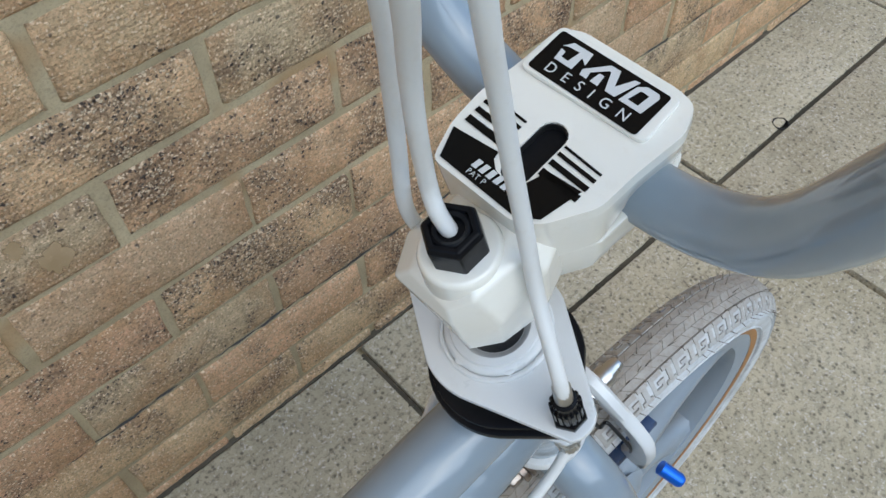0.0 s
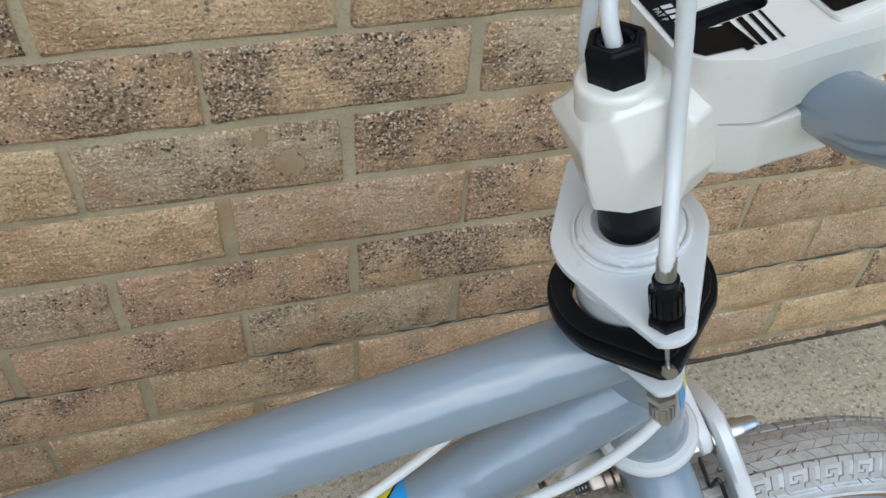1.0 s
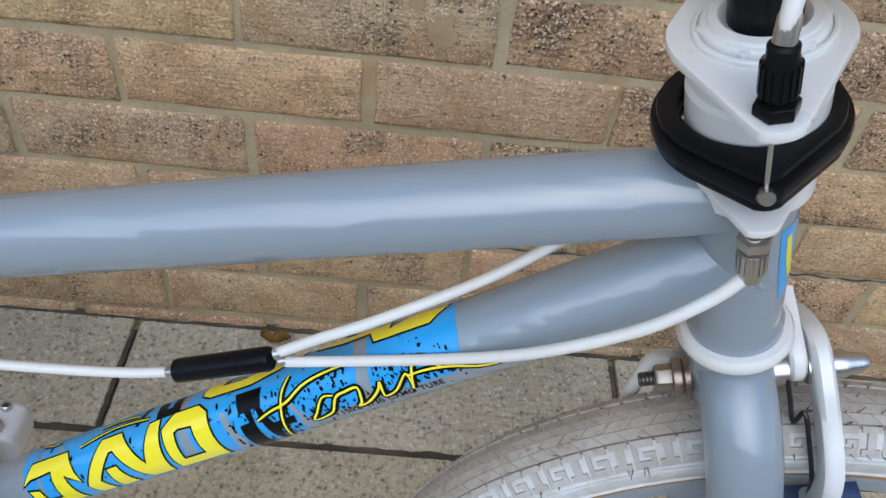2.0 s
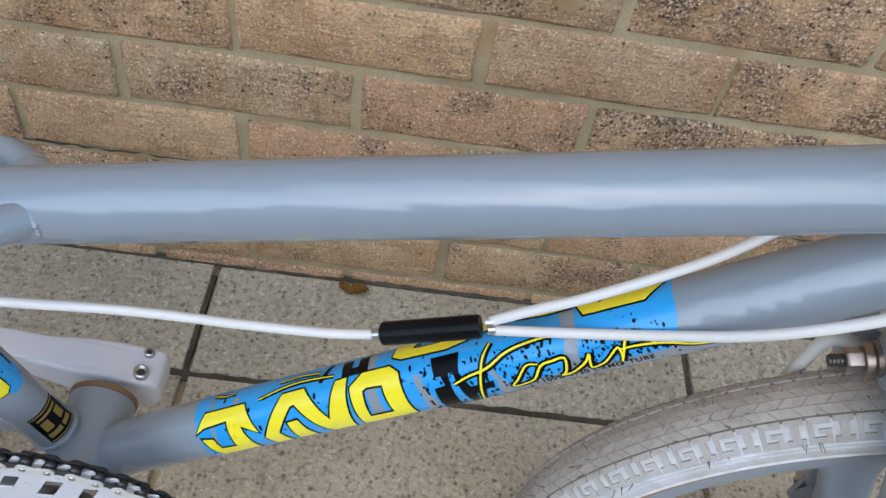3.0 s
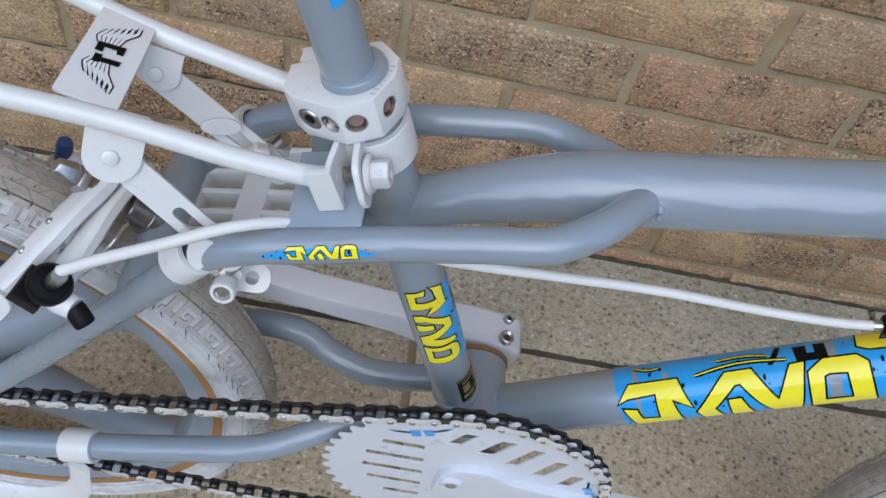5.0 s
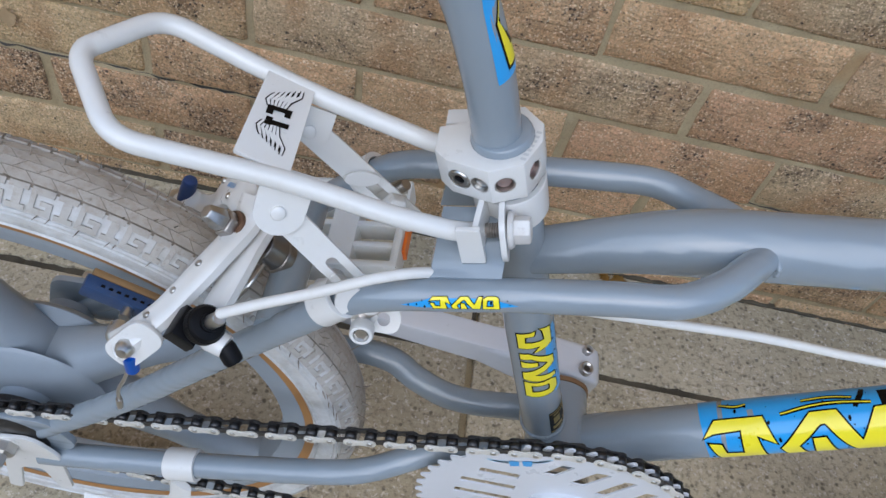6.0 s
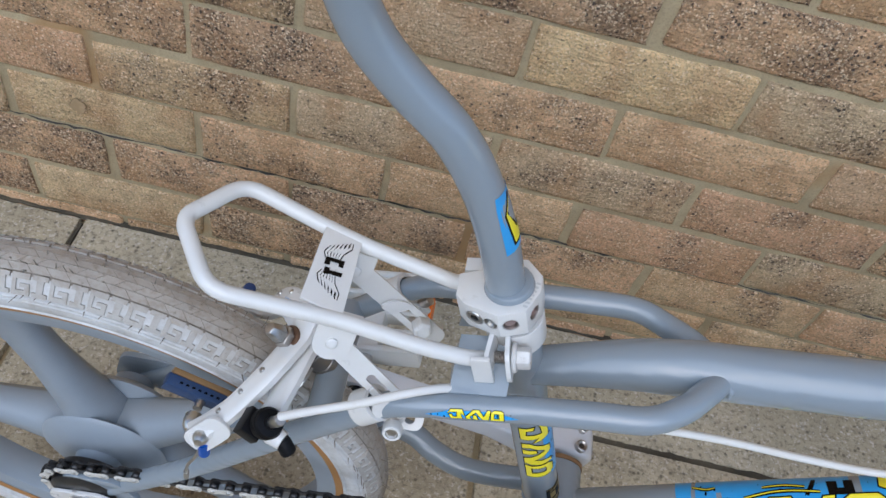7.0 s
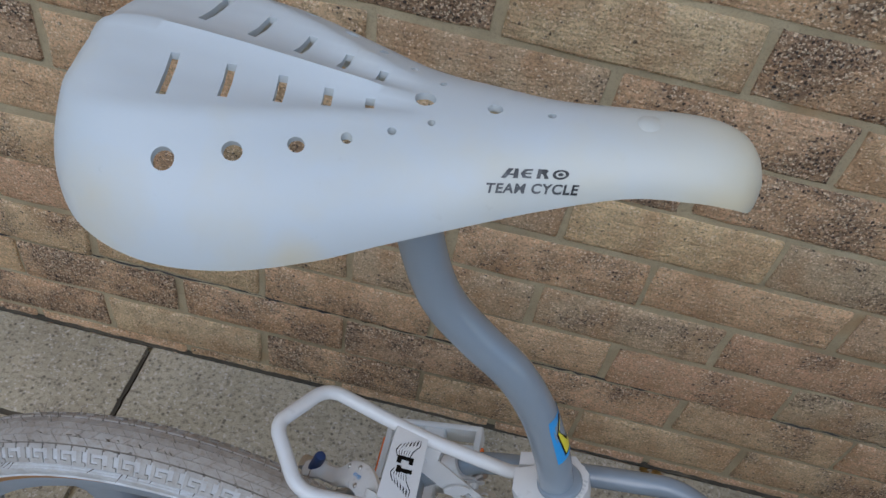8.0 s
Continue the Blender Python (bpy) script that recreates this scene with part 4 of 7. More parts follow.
for a, b, r, a0, a1 in ((-0.002, 0, 0.0325, -40, 40), (-0.002, 0.030, 0.0095, 55, 125), (-0.002, 0, 0.0325, 140, 220), (-0.0045, -0.0325, 0.0090, 240, 300)):
    for k in range(11):
        t = radians(a0 + (a1 - a0) * k / 10)
        ring_out.append((a + r * math.cos(t), b + r * math.sin(t)))
hole = circle(0.0238, 40, -0.001, 0)
bearing = bike("bearing_ring", prism(ring_out, 0.0058, steer(0.1360), 0.0018, holes=(hole,)), BLACK, label="glossy black detangler ring")
inner = [(x * 0.93 - 0.0003, y * 0.93) for x, y in ring_out]
bike("bearing_ring", prism(inner, 0.0040, steer(0.1416), 0.0016, holes=(hole,)), BLACK)
bike("bearing_ring", prism([(x * 0.96, y * 0.97) for x, y in ring_out], 0.0040, steer(0.1322), 0.0012, holes=(hole,)), BLACK)


def adjuster(base, axis, body, nut, n=24, scale=1.0, name="barrel_adjuster"):
    """A knurled barrel adjuster with its hex lock nut."""
    k = scale
    ob = bike(name, lathe([(0.0, 0.0), (0.0034 * k, 0.0), (0.0034 * k, 0.007 * k), (0.0054 * k, 0.0075 * k), (0.0054 * k, 0.0185 * k), (0.0046 * k, 0.0195 * k), (0.0046 * k, 0.0235 * k), (0.0036 * k, 0.0245 * k), (0.0, 0.0245 * k)], base, axis, n), body)
    bm = bmesh.new()
    for i in range(16):
        a = 2 * math.pi * i / 16
        q = axes(base, axis) @ Vector((0.0054 * k * math.cos(a), 0.0054 * k * math.sin(a), 0.013 * k))
        box((0.0012 * k, 0.0013 * k, 0.0105 * k), axes(q, axis, axes(base, axis).to_3x3() @ Vector((math.cos(a), math.sin(a), 0))), 0.0003, bm)
    tagged(part("knurl", bm, body, ob), kind="stuff")
    part("lock_nut", lathe([(0.0034 * k, 0.0004), (0.0066 * k, 0.0004), (0.0070 * k, 0.001), (0.0070 * k, 0.0042 * k), (0.0064 * k, 0.005 * k), (0.0034 * k, 0.005 * k)], base, axis, 6), nut, ob)
    return ob


for side in (-1, 1):
    adjuster(hd(-0.0062 if side < 0 else 0.006, -0.0420 if side < 0 else 0.030, 0.1722 if side < 0 else 0.162), UP, BLACK, BLACK, scale=0.93)
    adjuster(hd(-0.0055, side * 0.0330, 0.1150), -UP, STEEL, STEEL, scale=0.9)
    bike("inner_wire", tube([hd(-0.0062, side * 0.0410, 0.170), hd(-0.0055, side * 0.0395, 0.139)], 0.0008, 8), STEEL)
    bike("wire_end", lathe([(0, -0.003), (0.0024, -0.003), (0.003, 0), (0.0024, 0.003), (0, 0.003)], hd(-0.0058, side * 0.0400, 0.1395), (0, side, 0.3), 12), STEEL)

# stem
quill_sections = [[(-0.0156, -0.0085), (-0.0120, 0.009), (-0.002, 0.0160), (0.012, 0.0165), (0.022, 0.005), (0.022, -0.012), (0.010, -0.0180), (-0.006, -0.0155)],
                  [(-0.0165, -0.0082), (-0.0150, 0.013), (-0.003, 0.0215), (0.016, 0.0215), (0.030, 0.006), (0.030, -0.014), (0.012, -0.0205), (-0.006, -0.0165)],
                  [(-0.0168, -0.0080), (-0.0176, 0.0182), (-0.004, 0.0262), (0.018, 0.0250), (0.034, 0.010), (0.034, -0.013), (0.014, -0.0215), (-0.005, -0.0175)],
                  [(-0.0150, -0.0062), (-0.0138, 0.0115), (-0.001, 0.0175), (0.014, 0.0165), (0.0200, 0.003), (0.0185, -0.011), (0.009, -0.0165), (-0.0085, -0.0138)],
                  [(-0.0118, -0.0040), (-0.0098, 0.0070), (-0.001, 0.0122), (0.010, 0.0110), (0.0160, 0.002), (0.0150, -0.007), (0.004, -0.0126), (-0.0062, -0.0106)]]
quill_rise = [[0.1975] * 8, [0.2090, 0.2090, 0.2090, 0.2090, 0.2090, 0.2090, 0.2090, 0.2060], [0.2225, 0.2240, 0.2240, 0.2240, 0.2290, 0.2330, 0.2320, 0.2165],
              [0.2305, 0.2310, 0.2330, 0.2360, 0.2385, 0.2395, 0.2395, 0.2370], [0.2330, 0.2330, 0.2350, 0.2380, 0.2400, 0.2405, 0.2405, 0.2395]]
quill_body = loft([[hd(a, b, h) for (a, b), h in zip(s, hs)] for s, hs in zip(quill_sections, quill_rise)])
stem = bike("stem", soften(quill_body, 0.0014, 14, 2), IVORY, label="white faceted forged stem with a bolted lid")
part("stem_collar", lathe([(0.0, 0.2424), (0.0116, 0.2424), (0.0128, 0.2417), (0.0135, 0.2400), (0.0138, 0.2350), (0.0146, 0.2280)], HEAD, UP, 40), IVORY, stem)
cap_out = [(0.0140, 0.0240), (0.0140, -0.0100), (0.0190, -0.0175), (0.0330, -0.0262), (0.0480, -0.0268), (0.0660, -0.0290), (0.0755, -0.0250), (0.0770, -0.0180), (0.0770, 0.0190), (0.0735, 0.0265), (0.0560, 0.0275), (0.0410, 0.0298), (0.0270, 0.0288)]


def shrunk(k, da=0.0):
    ca, cb = 0.046, 0.0
    return [(ca + (a - ca) * k + da, cb + (b - cb) * k) for a, b in cap_out]


def waisted(k):
    """The lid's outline drawn in at the sides where the bar comes out."""
    return [(a, b * (1 - k * math.exp(-((a - 0.057) / 0.022) ** 2))) for a, b in rounded(cap_out, 0.0030, 3)]


base_body = loft([[hd(a, b, h) for a, b in shrunk(k, da)] for k, da, h in ((0.66, -0.008, 0.2000), (0.80, -0.004, 0.2040), (0.90, -0.001, 0.2140), (0.94, 0.0, 0.2242))])
part("stem_base", soften(base_body, 0.0016, 20, 2), IVORY, stem)
part("lid_skirt", loft([[hd(a, b, h) for a, b in waisted(k)] for k, h in ((0.19, 0.2262), (0.16, 0.2300), (0.08, 0.2370), (0.02, 0.2425), (0.0, 0.2452))]), IVORY, stem, "glossy white lid skirt drawn in over the bar")
slot = [(0.0348 + 0.0078 * sx + 0.0050 * math.cos(t) * 0.9, 0.0008 + 0.0050 * math.sin(t)) for sx, a0 in ((1, -90), (-1, 90)) for t in (radians(a0 + 180 * k / 8) for k in range(9))]
lid = prism(rounded(cap_out, 0.0030, 3), 0.0050, steer(0.2445), 0.0022, holes=(slot,))
lid_ob = part("stem_lid", lid, IVORY, stem, "glossy white lid with a slot")
part("slot_floor", prism([(0.049, 0.009), (0.049, -0.007), (0.021, -0.007), (0.021, 0.009)][::-1], 0.0006, steer(0.2454)), RUBBER, stem)
liner_in = [(0.0348 + (a - 0.0348) * 0.965, 0.0008 + (b - 0.0008) * 0.93) for a, b in slot]
liner_out = [(0.0348 + (a - 0.0348) * 1.05, 0.0008 + (b - 0.0008) * 1.08) for a, b in slot]
part("slot_liner", prism(liner_out, 0.0026, steer(0.2461), 0.0, holes=(liner_in,)), DARKSTEEL, stem, "dark steel wedge seen in the slot")
lip = prism(rounded([(0.0545, 0.0262), (0.0555, -0.0225), (0.0745, -0.0215), (0.0745, 0.0255)], 0.0035, 4), 0.0022, steer(0.2490), 0.0014)
part("lid_pad", lip, IVORY, stem)
bolt_hex = soften(lathe([(0.0, 0.2315), (0.0098, 0.2315), (0.0098, 0.2525), (0.0088, 0.2545), (0.0068, 0.2545), (0.0062, 0.2515), (0.0040, 0.2515), (0.0, 0.2515)], HEAD, UP, 6), 0.0007, 20, 2)
bike("stem_bolt", bolt_hex, BLACK, label="black hollow hex bolt with worn edges")
part("bolt_bore", lathe([(0.0060, 0.2513), (0.0062, 0.2537), (0.0054, 0.2545), (0.0042, 0.2537), (0.0042, 0.2515)], HEAD, UP, 24), BLACK, stem)
TEXT = axes((0, 0, 0), UP, (0, -1, 0)).to_3x3().to_4x4()
plate_print([(rounded([(0.0725, 0.0236), (0.0560, 0.0236), (0.0560, -0.0190), (0.0725, -0.0190)], 0.0014), ())], steer(0.2514), INK, stem, "black printed panel")
m_logo = Matrix.Translation(hd(0.0668, 0.0023, 0.2517)) @ TEXT
plate_print([(o, h) for o, h in emblem(-0.0180, -0.0042, 0.0180, 0.0042, 0.04)], m_logo, CHROMEINK, stem, "silver block emblem")
letters("DESIGN", 0.0052, Matrix.Translation(hd(0.0592, 0.0023, 0.2517)) @ TEXT, CHROMEINK, stem, 2.1)
lab = [(0.0262, 0.0268), (0.0160, 0.0225), (0.0155, -0.0095), (0.0195, -0.0160), (0.0335, -0.0190), (0.0325, -0.0065), (0.0290, -0.0058), (0.0255, -0.0045), (0.0232, -0.0015), (0.0225, 0.002), (0.0232, 0.0055), (0.0255, 0.0085), (0.0282, 0.0092)]
plate_print([(lab, ())] + [([(a + 0.0002 * k, b0), (a - 0.0003, b1), (a - 0.0003 - w, b1), (a + 0.0002 * k - w, b0)], ()) for b0, b1 in ((0.0258, 0.0098), (-0.0050, -0.0198)) for k, (a, w) in enumerate(((0.0326, 0.0026), (0.0362, 0.0020), (0.0392, 0.0014), (0.0416, 0.0009)))],
            steer(0.2499), INK, stem, "black printed panel with speed stripes")
m_maker = Matrix.Translation(hd(0.0212, 0.0060, 0.2502)) @ TEXT
plate_print([([(-0.0065 + 0.0030 * k, -0.0016), (-0.0045 + 0.0030 * k, -0.0016), (-0.0039 + 0.0030 * k, 0.0016), (-0.0059 + 0.0030 * k, 0.0016)], ()) for k in range(5)], m_maker, CHROMEINK, stem, "silver maker's mark as plain bars")
letters("PAT P", 0.0027, Matrix.Translation(hd(0.0178, 0.0085, 0.2502)) @ TEXT, CHROMEINK, stem, 1.1)
half = [(0.0568, 0.0245, 0.2222), (0.0555, 0.0415, 0.2290), (0.0564, 0.0603, 0.2391), (0.0562, 0.0742, 0.2589), (0.0578, 0.0857, 0.2870), (0.0600, 0.0985, 0.3200), (0.0610, 0.1180, 0.3700), (0.0600, 0.1400, 0.4400)]
bar_line = spline([hd(a, -b, h) for a, b, h in half[::-1]] + [hd(0.057, 0, 0.2200)] + [hd(a, b, h) for a, b, h in half], 7)
for _ in range(14):
    bar_line = [bar_line[0]] + [(a + b * 2 + c) / 4 for a, b, c in zip(bar_line, bar_line[1:], bar_line[2:])] + [bar_line[-1]]
handlebar = bike("handlebar", tube(bar_line, 0.0111, 32), GREY_ACROSS, label="blue-grey tubular handlebar with scuffed paint")

# cables at the bars
bike("brake_cable", tube(spline([hd(-0.0062, -0.0420, 0.1950), hd(-0.0040, -0.0392, 0.2060), hd(0.0064, -0.0239, 0.2290), hd(0.0119, -0.0189, 0.2621), hd(0.0143, -0.0176, 0.2921), hd(0.0146, -0.0196, 0.3221), hd(0.0125, -0.0244, 0.3461), hd(0.012, -0.032, 0.40)], 6), 0.0026, 14), CABLE, label="white cable housing with yellowed scuffs")
bike("ferrule", lathe([(0, 0), (0.0032, 0), (0.0032, 0.007), (0.0027, 0.008), (0, 0.008)], hd(-0.0062, -0.0420, 0.1945), (hd(-0.0040, -0.0392, 0.2060) - hd(-0.0062, -0.0420, 0.1950)), 16), STEEL)
bike("brake_cable", tube(spline([hd(0.0, 0.0, 0.2480), hd(0.0004, 0.0045, 0.2580), hd(0.0030, 0.0080, 0.2681), hd(0.0048, 0.0043, 0.2951), hd(0.0055, -0.0027, 0.3221), hd(0.0032, -0.0166, 0.3551), hd(-0.002, -0.035, 0.40)], 6), 0.0027, 14), CABLE, label="white front brake cable housing")
bike("brake_cable", tube(spline([hd(0.006, 0.0300, 0.1850), hd(0.003, 0.030, 0.2050), hd(0.0, 0.0263, 0.2351), hd(0.0059, 0.0257, 0.2621), hd(0.0105, 0.0222, 0.2901), hd(0.0121, 0.0141, 0.3201), hd(0.010, -0.002, 0.37)], 6), 0.0026, 14), CABLE, label="white cable housing")

# front brake: two arms on a bolt through the crown
FB = hd(0.0, 0, -0.012)
bolt = bike("brake_bolt", lathe([(0, -0.042), (0.0028, -0.042), (0.0033, -0.041), (0.0033, -0.020), (0, -0.019)], FB, FWD, 16), DARKSTEEL, label="rusty threaded brake bolt through the fork crown")
for k in range(4):
    part("thread", lathe([(0.0030, -0.0412 + 0.0018 * k), (0.0037, -0.0406 + 0.0018 * k), (0.0030, -0.0400 + 0.0018 * k)], FB, FWD, 16), DARKSTEEL, bolt)
part("bolt_nut", soften(lathe([(0, -0.0345), (0.0056, -0.0345), (0.0066, -0.0330), (0.0066, -0.0262), (0, -0.0262)], FB, FWD, 6), 0.0005, 20, 1), RUSTSTEEL, bolt, "rust-stained hex nut")
part("washer", lathe([(0, -0.0262), (0.0086, -0.0262), (0.0090, -0.0255), (0.0090, -0.0225), (0.0080, -0.0215), (0.0092, -0.0210), (0.0092, -0.0185), (0, -0.0180)], FB, FWD, 28), RUSTSTEEL, bolt)
part("spacer", lathe([(0, 0.014), (0.0072, 0.014), (0.0080, 0.0150), (0.0080, 0.0170), (0.0074, 0.0175), (0.0082, 0.0180), (0.0082, 0.0250), (0, 0.0255)], FB, FWD, 28), STEEL, bolt, "bright steel brake spacer")
part("dome_nut", lathe([(0, 0.0440), (0.0064, 0.0440), (0.0068, 0.0450), (0.0068, 0.0500), (0.0056, 0.0520), (0.0048, 0.0580), (0.0036, 0.0605), (0, 0.0610)], FB, FWD, 10), STEEL, bolt, "tapered steel dome nut")
part("arm_washer", lathe([(0, 0.0335), (0.0082, 0.0335), (0.0082, 0.0352), (0, 0.0352)], FB, FWD, 24), STEEL, bolt)


def at_brake(k, b, h):
    """A place by the front brake's bolt: along it, to the rider's left, up the steering axis."""
    return FB + FWD * k + Vector((0, b, 0)) + UP * h


def forged(pts, wide, deep, face):
    """A forged arm along a smooth line: half widths spread along it, an oblong section with round edges, its flat side to the face."""
    pts = spline(pts, 6)
    n = len(pts)
    out = []
    for i, q in enumerate(pts):
        t = (pts[min(i + 1, n - 1)] - pts[max(i - 1, 0)]).normalized()
        w = t.cross(face).normalized()
        f = w.cross(t).normalized()
        f0 = i / (n - 1) * (len(wide) - 1)
        j = min(int(f0), len(wide) - 2)
        a = wide[j] + (wide[j + 1] - wide[j]) * (f0 - j)
        out.append([q + w * a * x + f * deep * y for x, y in ((-1, -0.5), (-0.8, -0.9), (-0.4, -1), (0.4, -1), (0.8, -0.9), (1, -0.5), (1, 0.5), (0.8, 0.9), (0.4, 1), (-0.4, 1), (-0.8, 0.9), (-1, 0.5))])
    return loft(out)


def caliper_arm(line, wide, deep, label):
    """An arm of the front brake, along a line of (k, b, h)."""
    return bike("brake_arm", forged([at_brake(*q) for q in line], wide, deep, FWD), WHITE, label=label)


near_arm = caliper_arm([(0.039, 0.036, -0.006), (0.039, 0.018, 0.005), (0.039, 0.002, 0.007), (0.0395, -0.010, -0.004), (0.041, -0.019, -0.019), (0.041, -0.033, -0.038), (0.039, -0.036, -0.060), (0.038, -0.029, -0.080)], (0.0050, 0.0056, 0.0088, 0.0094, 0.0078, 0.0074, 0.0076, 0.0086), 0.0048, "white forged caliper arm, scuffed")
far_arm = caliper_arm([(0.029, 0.030, 0.021), (0.029, 0.014, 0.014), (0.029, 0.000, 0.004), (0.0295, 0.012, -0.008), (0.030, 0.026, -0.024), (0.031, 0.037, -0.045), (0.034, 0.036, -0.065), (0.036, 0.028, -0.080)], (0.0046, 0.0050, 0.0080, 0.0084, 0.0066, 0.0060, 0.0062, 0.0078), 0.0042, "white forged caliper arm behind the first")
for side, arm in ((-1, near_arm), (1, far_arm)):
    tip = at_brake(0.038, side * 0.022, -0.086)
    pad = part("brake_pad", box((0.052, 0.010, 0.013), axes(tip, UP, FWD), 0.003), BLUEPAD, arm, "dusty blue brake pad")
    part("pad_face", box((0.050, 0.004, 0.012), axes(tip + Vector((0, -side * 0.006, 0)), UP, FWD), 0.0015), PADTAN, arm, "brown rubber face of the pad")
    part("pad_bolt", lathe([(0, 0), (0.0045, 0), (0.0045, 0.012), (0.003, 0.014), (0, 0.014)], tip + Vector((0, side * 0.004, 0)), (0, side, 0.1), 12), STEEL, arm)
    bike("return_spring", tube(spline([at_brake(0.024, side * 0.007, 0.002), at_brake(0.026, side * 0.010, -0.012), at_brake(0.028, side * 0.013, -0.026), at_brake(0.031, side * 0.016, -0.014), at_brake(0.033, side * 0.022, -0.028), at_brake(0.035, side * 0.030, -0.052), at_brake(0.035, side * 0.029, -0.076)], 6), 0.0012, 8), DARKSTEEL, label="dark steel return spring")
bike("barrel_adjuster", lathe([(0, 0), (0.0045, 0.0), (0.0045, 0.014), (0.0035, 0.016), (0, 0.016)], at_brake(0.036, -0.052, -0.037), (0.3, -0.8, -0.4), 14), BLUEANO, label="bright blue anodised cable cap")

# ---- rear cable run with its splitter ----
SP0, SP1 = pl(-0.1683, 0.4437, -0.0045), pl(-0.1180, 0.4632, -0.0055)
sd = (SP1 - SP0).normalized()
splitter = bike("cable_splitter", lathe([(0, 0), (0.0042, 0), (0.0058, 0.0012), (0.0060, 0.003), (0.0060, 0.0340), (0.00575, 0.0343), (0.0060, 0.0346), (0.0060, 0.0490), (0.0054, 0.0505), (0, 0.0505)], SP0, sd, 28), BLACK, label="glossy black cable splitter tube")
part("ferrule", lathe([(0, 0), (0.0029, 0), (0.0029, 0.004), (0.0026, 0.0045), (0, 0.0045)], SP0, -sd, 14), STEEL, splitter)
su = sd.cross(Vector((0, 1, 0))).normalized()
for k in (-1, 1):
    part("ferrule", lathe([(0, 0), (0.0030, 0), (0.0030, 0.0035), (0, 0.0035)], SP1 + su * 0.0029 * k, sd, 14), STEEL, splitter)
low = SP1 + su * (0.0029 if su.z < 0 else -0.0029)
high = SP1 + su * (-0.0029 if su.z < 0 else 0.0029)
bike("rear_cable", tube(spline([low, low + sd * 0.012 + Vector((0, -0.0015, -0.001)), pl(-0.0470, 0.4860, -0.016), pl(-0.0080, 0.5110, -0.027), pl(0.0270, 0.5380, -0.033), pl(0.0470, 0.5600, -0.0345), hd(-0.0055, -0.0335, 0.0960)], 7), 0.0026, 14), CABLE, label="white cable housing from the splitter to the detangler")
bike("rear_cable", tube(spline([high, pl(-0.1000, 0.4780, -0.0045), pl(-0.0720, 0.4930, -0.002), pl(-0.0260, 0.5160, 0.008), pl(0.0110, 0.5360, 0.022), pl(0.0420, 0.5600, 0.032), hd(-0.0055, 0.0330, 0.0960)], 7), 0.0026, 14), CABLE)
bike("rear_cable", tube(spline([SP0 - sd * 0.004, pl(-0.1950, 0.4395, -0.005), pl(-0.2350, 0.4395, -0.006), pl(-0.2900, 0.4440, -0.009), pl(-0.3450, 0.4480, -0.015), pl(-0.4000, 0.4580, -0.025), pl(-0.4400, 0.4700, -0.030), pl(-0.4677, 0.4835, -0.0385), pl(-0.4920, 0.4880, -0.0500), pl(-0.5170, 0.4815, -0.0595), pl(-0.5460, 0.4690, -0.0660), pl(-0.5620, 0.4600, -0.0690)], 7), 0.0026, 14), CABLE, label="long white rear brake cable housing")

bike("front_cable_loop", tube(spline([Vector((0.064, -0.350, 0.380)), Vector((0.065, -0.350, 0.418)), Vector((0.0685, -0.350, 0.442)), Vector((0.080, -0.351, 0.445)), Vector((0.092, -0.352, 0.436))], 6), 0.0040, 16), CABLE, label="greyed white cable housing behind the fork crown")

# ---- seat clamp, post, saddle ----
SEAT = (ST1 - ST0).normalized()
SIDE = Vector((0, 1, 0))
SFWD = SIDE.cross(SEAT).normalized()


def seat(a, b, h):
    """A place by the seat tube's top: ahead, left, up along the tube."""
    return ST1 + SFWD * a + SIDE * b + SEAT * h


sp = [pl(-0.4440, 0.5050), pl(-0.4560, 0.5400), pl(-0.4670, 0.5720), pl(-0.4830, 0.6080), pl(-0.5030, 0.6380), pl(-0.5270, 0.6600), pl(-0.5460, 0.6800), pl(-0.5580, 0.7020), pl(-0.5700, 0.7400), pl(-0.5760, 0.7720)]
seat_post = bike("seat_post", tube(spline(sp, 6), 0.0111, 32), GREY_UP, label="blue-grey laid-back seat post")
P0, P1 = pl(-0.4690, 0.5768), pl(-0.4880, 0.6180)
K = deg(0.0111)
part("decal", wrapped([([(-0.004, 28), (-0.002, 150), (0.036, 150), (0.036, 40), (0.03, 36)], ())], P0, P1, 0.0111, 0.0005), BLUE, seat_post, "sky-blue vinyl")
part("decal", wrapped([([(0.0, 58), (0.0, 150), (0.008, 150), (0.010, 92), (0.024, 66), (0.034, 96), (0.034, 82), (0.022, 52)], ())], P0, P1, 0.0111, 0.00065), INK, seat_post)
part("decal", wrapped([([(0.0015, 63), (0.0015, 150), (0.0065, 150), (0.0085, 86), (0.023, 62), (0.031, 84), (0.030, 78), (0.022, 57)], ())], P0, P1, 0.0111, 0.0008), YELLOW, seat_post)
bike("post_sleeve", lathe([(0.0, 0.0285), (0.0125, 0.0285), (0.0135, 0.0278), (0.0142, 0.0255), (0.0142, 0.0), (0.0112, 0.0)], ST1, SEAT, 32), GREY)
RUSTY = worn("rust_stained_steel", (0.30, 0.24, 0.22), 0.45, (0.35, 0.06, 0.04), 0.7, metal=0.4)
